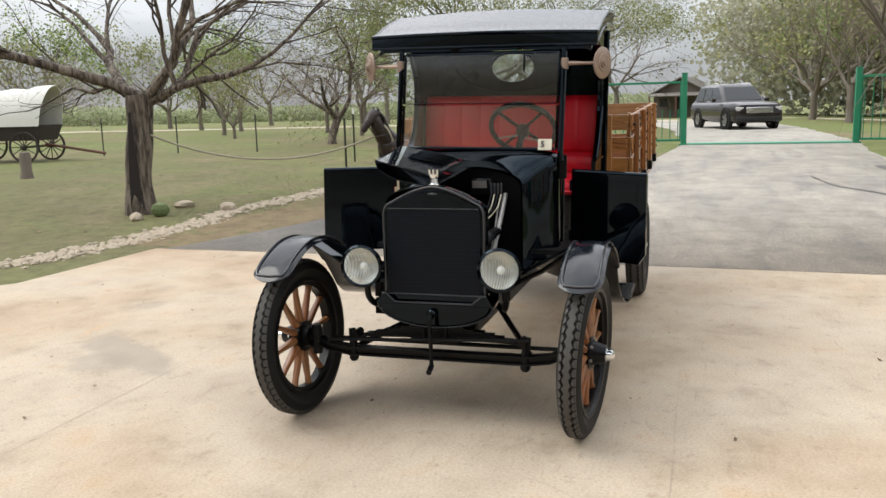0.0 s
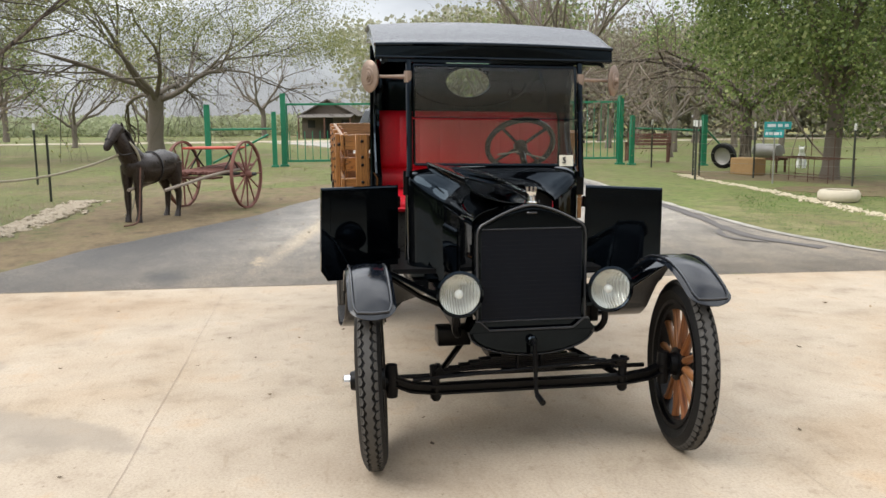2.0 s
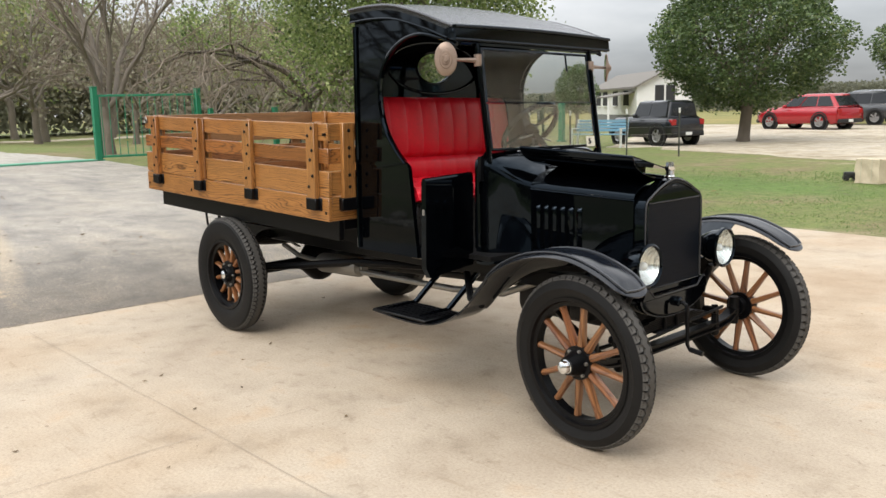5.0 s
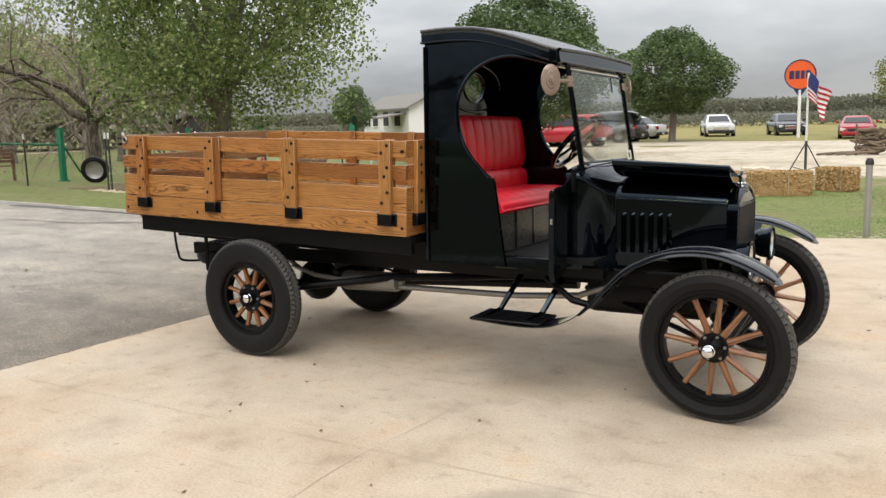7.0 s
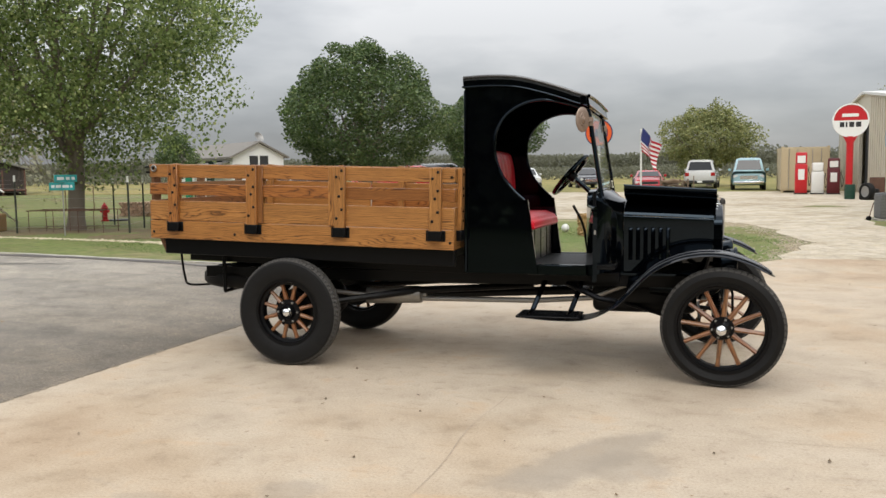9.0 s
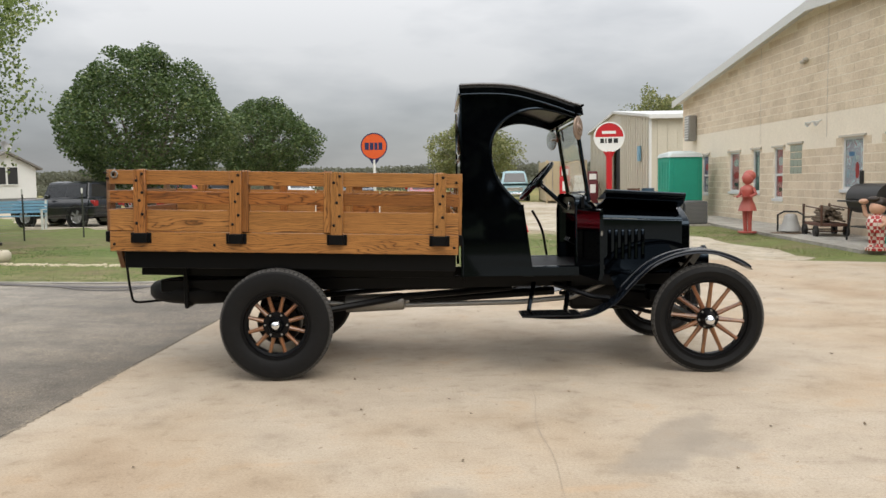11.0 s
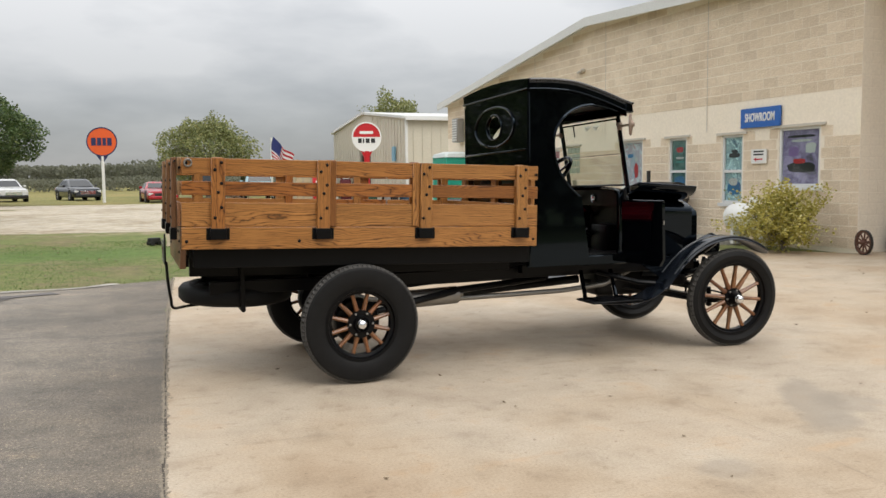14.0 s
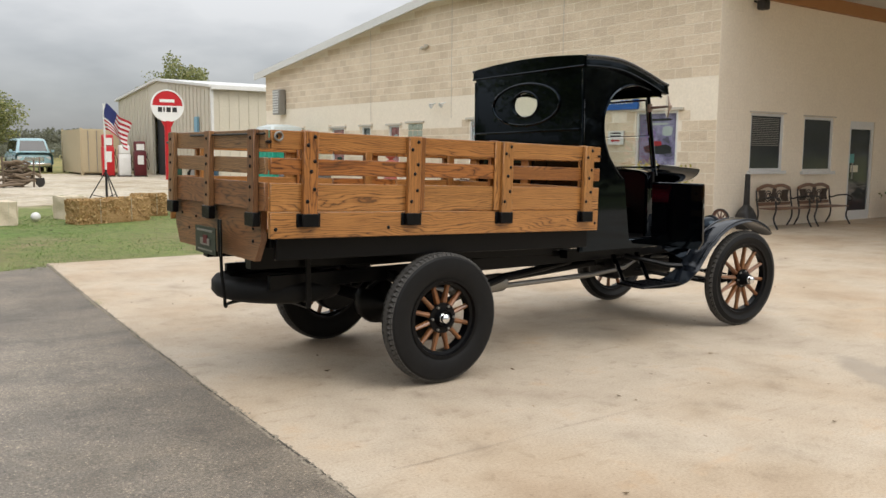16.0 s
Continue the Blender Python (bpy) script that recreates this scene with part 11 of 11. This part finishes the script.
def iron_bench(x, w, label):
    b = thing("garden_bench", label, "bench", pose(x, 4.56, 0.0) @ Matrix.Scale(0.92, 4), "iron and wood benches")
    for k in range(5):
        part("seat_slat", bevelled(box(B(), -w / 2, w / 2, -0.28 + 0.09 * k, -0.21 + 0.09 * k, 0.40, 0.425), 0.006, 1), BENCH_WOOD, b)
    crest = [(-w / 2, 0.80)] + [(w * (t - 0.5), 0.84 + 0.045 * abs(math.sin(2 * math.pi * t)) + 0.05 * math.sin(math.pi * t)) for t in (k / 24 for k in range(25))] + [(w / 2, 0.80)]
    crest += [(w / 2, 0.76)] + [(w * (0.5 - t), 0.77 + 0.045 * abs(math.sin(2 * math.pi * t)) + 0.05 * math.sin(math.pi * t)) for t in (k / 24 for k in range(25))] + [(-w / 2, 0.76)]
    part("crest_rail", prism(B(), crest, 0.20, 0.235, "y"), BENCH_WOOD, b, "arched wooden top rail")
    part("lower_rail", bevelled(box(B(), -w / 2, w / 2, 0.19, 0.22, 0.46, 0.53), 0.006, 1), BENCH_WOOD, b)
    for s in (-1, 1):
        bm = B()
        for rr in (0.10, 0.055):
            tube(bm, [(s * w * 0.17 + rr * 1.15 * math.cos(a), 0.212, 0.66 + rr * 1.1 * math.sin(a)) for a in (2 * math.pi * k / 18 for k in range(19))], 0.014, 5)
        part("scroll", bm, BENCH_IRON, b, "cast iron scroll")
        for k in range(5):
            xx = s * (w * 0.30 + 0.035 * k)
            part("lattice_bar", tube(B(), [(xx - 0.05, 0.212, 0.54), (xx + 0.05, 0.215, 0.79)], 0.010, 4), BENCH_IRON, b)
            part("lattice_bar", tube(B(), [(xx + 0.05, 0.212, 0.54), (xx - 0.05, 0.215, 0.79)], 0.010, 4), BENCH_IRON, b)
        e = s * (w / 2 + 0.02)
        part("arm", tube(B(), curve_pts([(e, 0.22, 0.80), (e, 0.18, 0.60), (e, 0.0, 0.64), (e, -0.22, 0.66), (e, -0.34, 0.60), (e, -0.30, 0.53), (e, -0.24, 0.56)], 24), 0.016, 7), CAST, b)
        part("leg", tube(B(), curve_pts([(e, -0.24, 0.60), (e, -0.26, 0.40), (e, -0.22, 0.2), (e, -0.32, 0.0)], 14), 0.018, 7), CAST, b)
        part("leg", tube(B(), curve_pts([(e, 0.21, 0.62), (e, 0.16, 0.4), (e, 0.16, 0.2), (e, 0.26, 0.0)], 14), 0.018, 7), CAST, b)
    for k in range(9):
        part("lattice_bar", tube(B(), [(-w * 0.05 + w * 0.0125 * k - 0.03, 0.212, 0.54), (-w * 0.05 + w * 0.0125 * k + 0.03, 0.215, 0.82)], 0.009, 4), BENCH_IRON, b)
    return b


iron_bench(12.12, 1.22, "black iron bench with an arched wooden back rail")
iron_bench(13.55, 1.25, "black iron bench with an arched wooden back rail")
pot = thing("plant_pot", "red clay pot with a dry plant beside the door", "plant pot", pose(16.6, 4.5, 0))
part("pot", lathe(B(), [(0.0, 0.0), (0.14, 0.0), (0.20, 0.30), (0.22, 0.30), (0.22, 0.36), (0.17, 0.36), (0.15, 0.30), (0, 0.30)], 20), POT, pot)
acc = Acc()
rnd = random.Random(2)
for _ in range(160):
    acc.leaf(Vector((rnd.gauss(0, 0.12), rnd.gauss(0, 0.12), 0.42 + abs(rnd.gauss(0, 0.16)))), 0.08, rnd)
part("plant", acc.mesh("plant", LEAF_SPARSE), None, pot)

# ---- worn strip on the asphalt, litter, grass ----
rocks("joint_grit", "gritty pebbles in the joint between slab and asphalt", [(-1.437, -4.85), (-1.337, -2.0), (-1.197, 1.0), (-1.057, 3.5), (-0.867, 6.3)], 3400, 0.010, 21, 0.008, basic("joint_pebbles", (0.34, 0.29, 0.22), (0.10, 0.08, 0.06), rough=0.95, scale=60), 0.017)


def litter(name, label, area, n, size, mat, seed, lift=0.006, ground=gl):
    rnd = random.Random(seed)
    acc = Acc()
    for _ in range(n):
        x, y = rnd.uniform(area[0], area[1]), rnd.uniform(area[2], area[3])
        a, s = rnd.uniform(0, 6.28), size * rnd.uniform(0.5, 1.4)
        z = ground(x, y) + lift
        c, d = s * math.cos(a), s * math.sin(a)
        k = len(acc.v)
        acc.v += [(x - c, y - d, z + rnd.uniform(0, s * 0.5)), (x - d * 0.5, y + c * 0.5, z), (x + c, y + d, z + rnd.uniform(0, s * 0.5)), (x + d * 0.5, y - c * 0.5, z)]
        acc.f.append((k, k + 1, k + 2, k + 3))
    return tagged(new(name, acc.mesh(name, mat, False)), label, "leaf litter", kind="stuff")


DRY_LEAF = leaf_mat("dry_fallen_leaves", (0.07, 0.045, 0.025), (0.13, 0.085, 0.045), (0.3, 0.2, 0.09), 0.05)
litter("leaf_litter", "few dry brown leaves on the concrete", (-1.2, 9, -4.4, 5.6), 140, 0.017, DRY_LEAF, 3, 0.005, lambda x, y: 0.0)
litter("leaf_litter", "fallen brown leaves scattered in the lawn", (-9, 4, 6.9, 14), 260, 0.032, DRY_LEAF, 5, 0.02)
litter("leaf_litter", "fallen brown leaves scattered in the pasture", (-16, -1.8, -11, -5.2), 340, 0.032, DRY_LEAF, 7, 0.02)
litter("leaf_litter", "fallen brown leaves along the drive edge", (-16, -3, -2.0, 0.6), 160, 0.03, DRY_LEAF, 9, 0.02)


def tufts(name, label, poly, n, h, seed, mat=None):
    """Single blades of grass, upright and bent."""
    rnd = random.Random(seed)
    acc = Acc()
    xs, ys = [p[0] for p in poly], [p[1] for p in poly]
    made = 0
    while made < n:
        x, y = rnd.uniform(min(xs), max(xs)), rnd.uniform(min(ys), max(ys))
        inside = False
        for (xa, ya), (xb, yb) in zip(poly, poly[1:] + poly[:1]):
            if (ya > y) != (yb > y) and x < xa + (xb - xa) * (y - ya) / (yb - ya):
                inside = not inside
        if not inside:
            n -= 0.3
            continue
        made += 1
        if noise.noise((x * 0.6, y * 0.6, seed)) < -0.15 and rnd.random() < 0.75:
            continue
        z = gl(x, y) - 0.004
        a, hh = rnd.uniform(0, 6.28), h * rnd.uniform(0.25, 0.75)
        w = 0.0045 + 0.004 * rnd.random()
        lx, ly = math.cos(a) * hh * rnd.uniform(0.8, 2.2), math.sin(a) * hh * rnd.uniform(0.8, 2.2)
        k = len(acc.v)
        acc.v += [(x - math.sin(a) * w, y + math.cos(a) * w, z), (x + math.sin(a) * w, y - math.cos(a) * w, z), (x + lx, y + ly, z + hh)]
        acc.f.append((k, k + 1, k + 2))
    return tagged(new(name, acc.mesh(name, mat or GRASS_BLADE, False)), label, "grass", kind="stuff")


tufts("grass", "short green lawn grass beyond the slab", [(-0.7, 6.5), (2.2, 6.35), (3.6, 6.8), (4.4, 7.7), (4.6, 11), (3, 14), (-4, 14), (-8, 12), (-9, 7.0), (-4.4, 5.1), (-2.4, 5.4)], 46000, 0.035, 3, LUSH_BLADE)
tufts("grass", "small weeds rooted in the joint of the slab", [(-1.20, 1.45), (-1.12, 1.45), (-1.12, 1.75), (-1.19, 1.75)], 160, 0.05, 31)
tufts("grass", "small weeds rooted in the joint of the slab", [(-1.10, 3.1), (-1.02, 3.1), (-1.0, 3.35), (-1.08, 3.35)], 160, 0.05, 32)
tufts("grass", "weeds growing at the corner of slab and asphalt", [(-1.9, 5.9), (-1.0, 5.75), (-0.75, 6.15), (-0.4, 6.3), (-0.5, 6.55), (-1.6, 6.4)], 2600, 0.07, 12)
tufts("grass", "patchy green grass along the drive", [(-9.8, -0.5), (-17, 0.4), (-17, -9), (-9, -9), (-4.8, -6.6), (-2.0, -5.6), (-6, -5.0), (-9, -3.5), (-11, -1.2)], 24000, 0.036, 6)
tufts("grass", "grass strip along the gravel beside the apron", [(7.8, 7.7), (8.8, 7.9), (8.9, 16), (7.1, 16), (7.5, 10)], 12000, 0.035, 9)

rocks("lawn_edge_gravel", "loose gravel strewn over the lawn edge", [(3.3, 6.55), (4.3, 7.5), (4.75, 9.0), (5.0, 10.5), (4.7, 13.5), (3.9, 16.0), (2.6, 17.2)], 2600, 0.016, 31, 0.30, basic("strewn_gravel", (0.46, 0.40, 0.31), (0.33, 0.28, 0.2), rough=0.95, scale=40))

# ---- wall blocks: those by the near corner singly, the rest joined ----
rnd = random.Random(91)
near, far = [], []
HOLES = [w[:4] for w in WINS] + [(4.9, 24.7, 2.24, 2.66)]
for a, b, za, zb in block_run(wall_west, WY0, WY1, 0.06, 5.3, HOLES, None, 0.40, 0.20, roof_z, None, rnd):
    (near if b < 8.6 else far).append((a, b, za, zb, rnd.uniform(0.003, 0.008)))
near = near[:300]


def lay(rows, place, name, parent, mat):
    """Blocks as bevelled slabs in one mesh."""
    v, f = [], []
    for a, b, za, zb, d in rows:
        k = len(v)
        c = 0.006
        v += [place(u, z, q) for u, z, q in ((a, za, 0.002), (b, za, 0.002), (b, zb, 0.002), (a, zb, 0.002), (a + c, za + c, -d), (b - c, za + c, -d), (b - c, zb - c, -d), (a + c, zb - c, -d))]
        f += [(k + 4, k + 5, k + 6, k + 7)] + [(k + i, k + (i + 1) % 4, k + 4 + (i + 1) % 4, k + 4 + i) for i in range(4)]
    bm = B()
    vs = [bm.verts.new(p) for p in v]
    for q in f:
        bm.faces.new([vs[i] for i in q])
    ob = part(name, bm, mat, parent, "", None, 0)
    return tagged(ob, kind="stuff")


def block_stuff_mat():
    m = BLOCK.copy()
    m.name = "tan_split_block_joined"
    n, l = m.node_tree.nodes, m.node_tree.links
    oi = [x for x in n if x.bl_idname == "ShaderNodeObjectInfo"][0]
    g = n.new("ShaderNodeNewGeometry")
    for link in list(oi.outputs["Random"].links):
        l.new(g.outputs["Random Per Island"], link.to_socket)
    return m


BLOCK_J = block_stuff_mat()
lay(far, lambda u, z, d: (WX + d, u, z), "block_courses", wall_west, BLOCK_J)
south = [(a, b, za, zb, 0.0016) for a, b, za, zb in block_run(wall_south, WX + 0.012, 20.0, 0.06, 4.3, B_WINS, None, 0.40, 0.20, lambda u: 4.9, None, rnd)]
lay(south, lambda u, z, d: (u, WY0 + d, z), "block_courses", wall_south, MORTAR)
for a, b, za, zb, d in near:
    part("block", block_mesh(b - a, zb - za, round(d, 3)), None, wall_west, "", pose(WX, (a + b) / 2, (za + zb) / 2, 0, 0, -90))
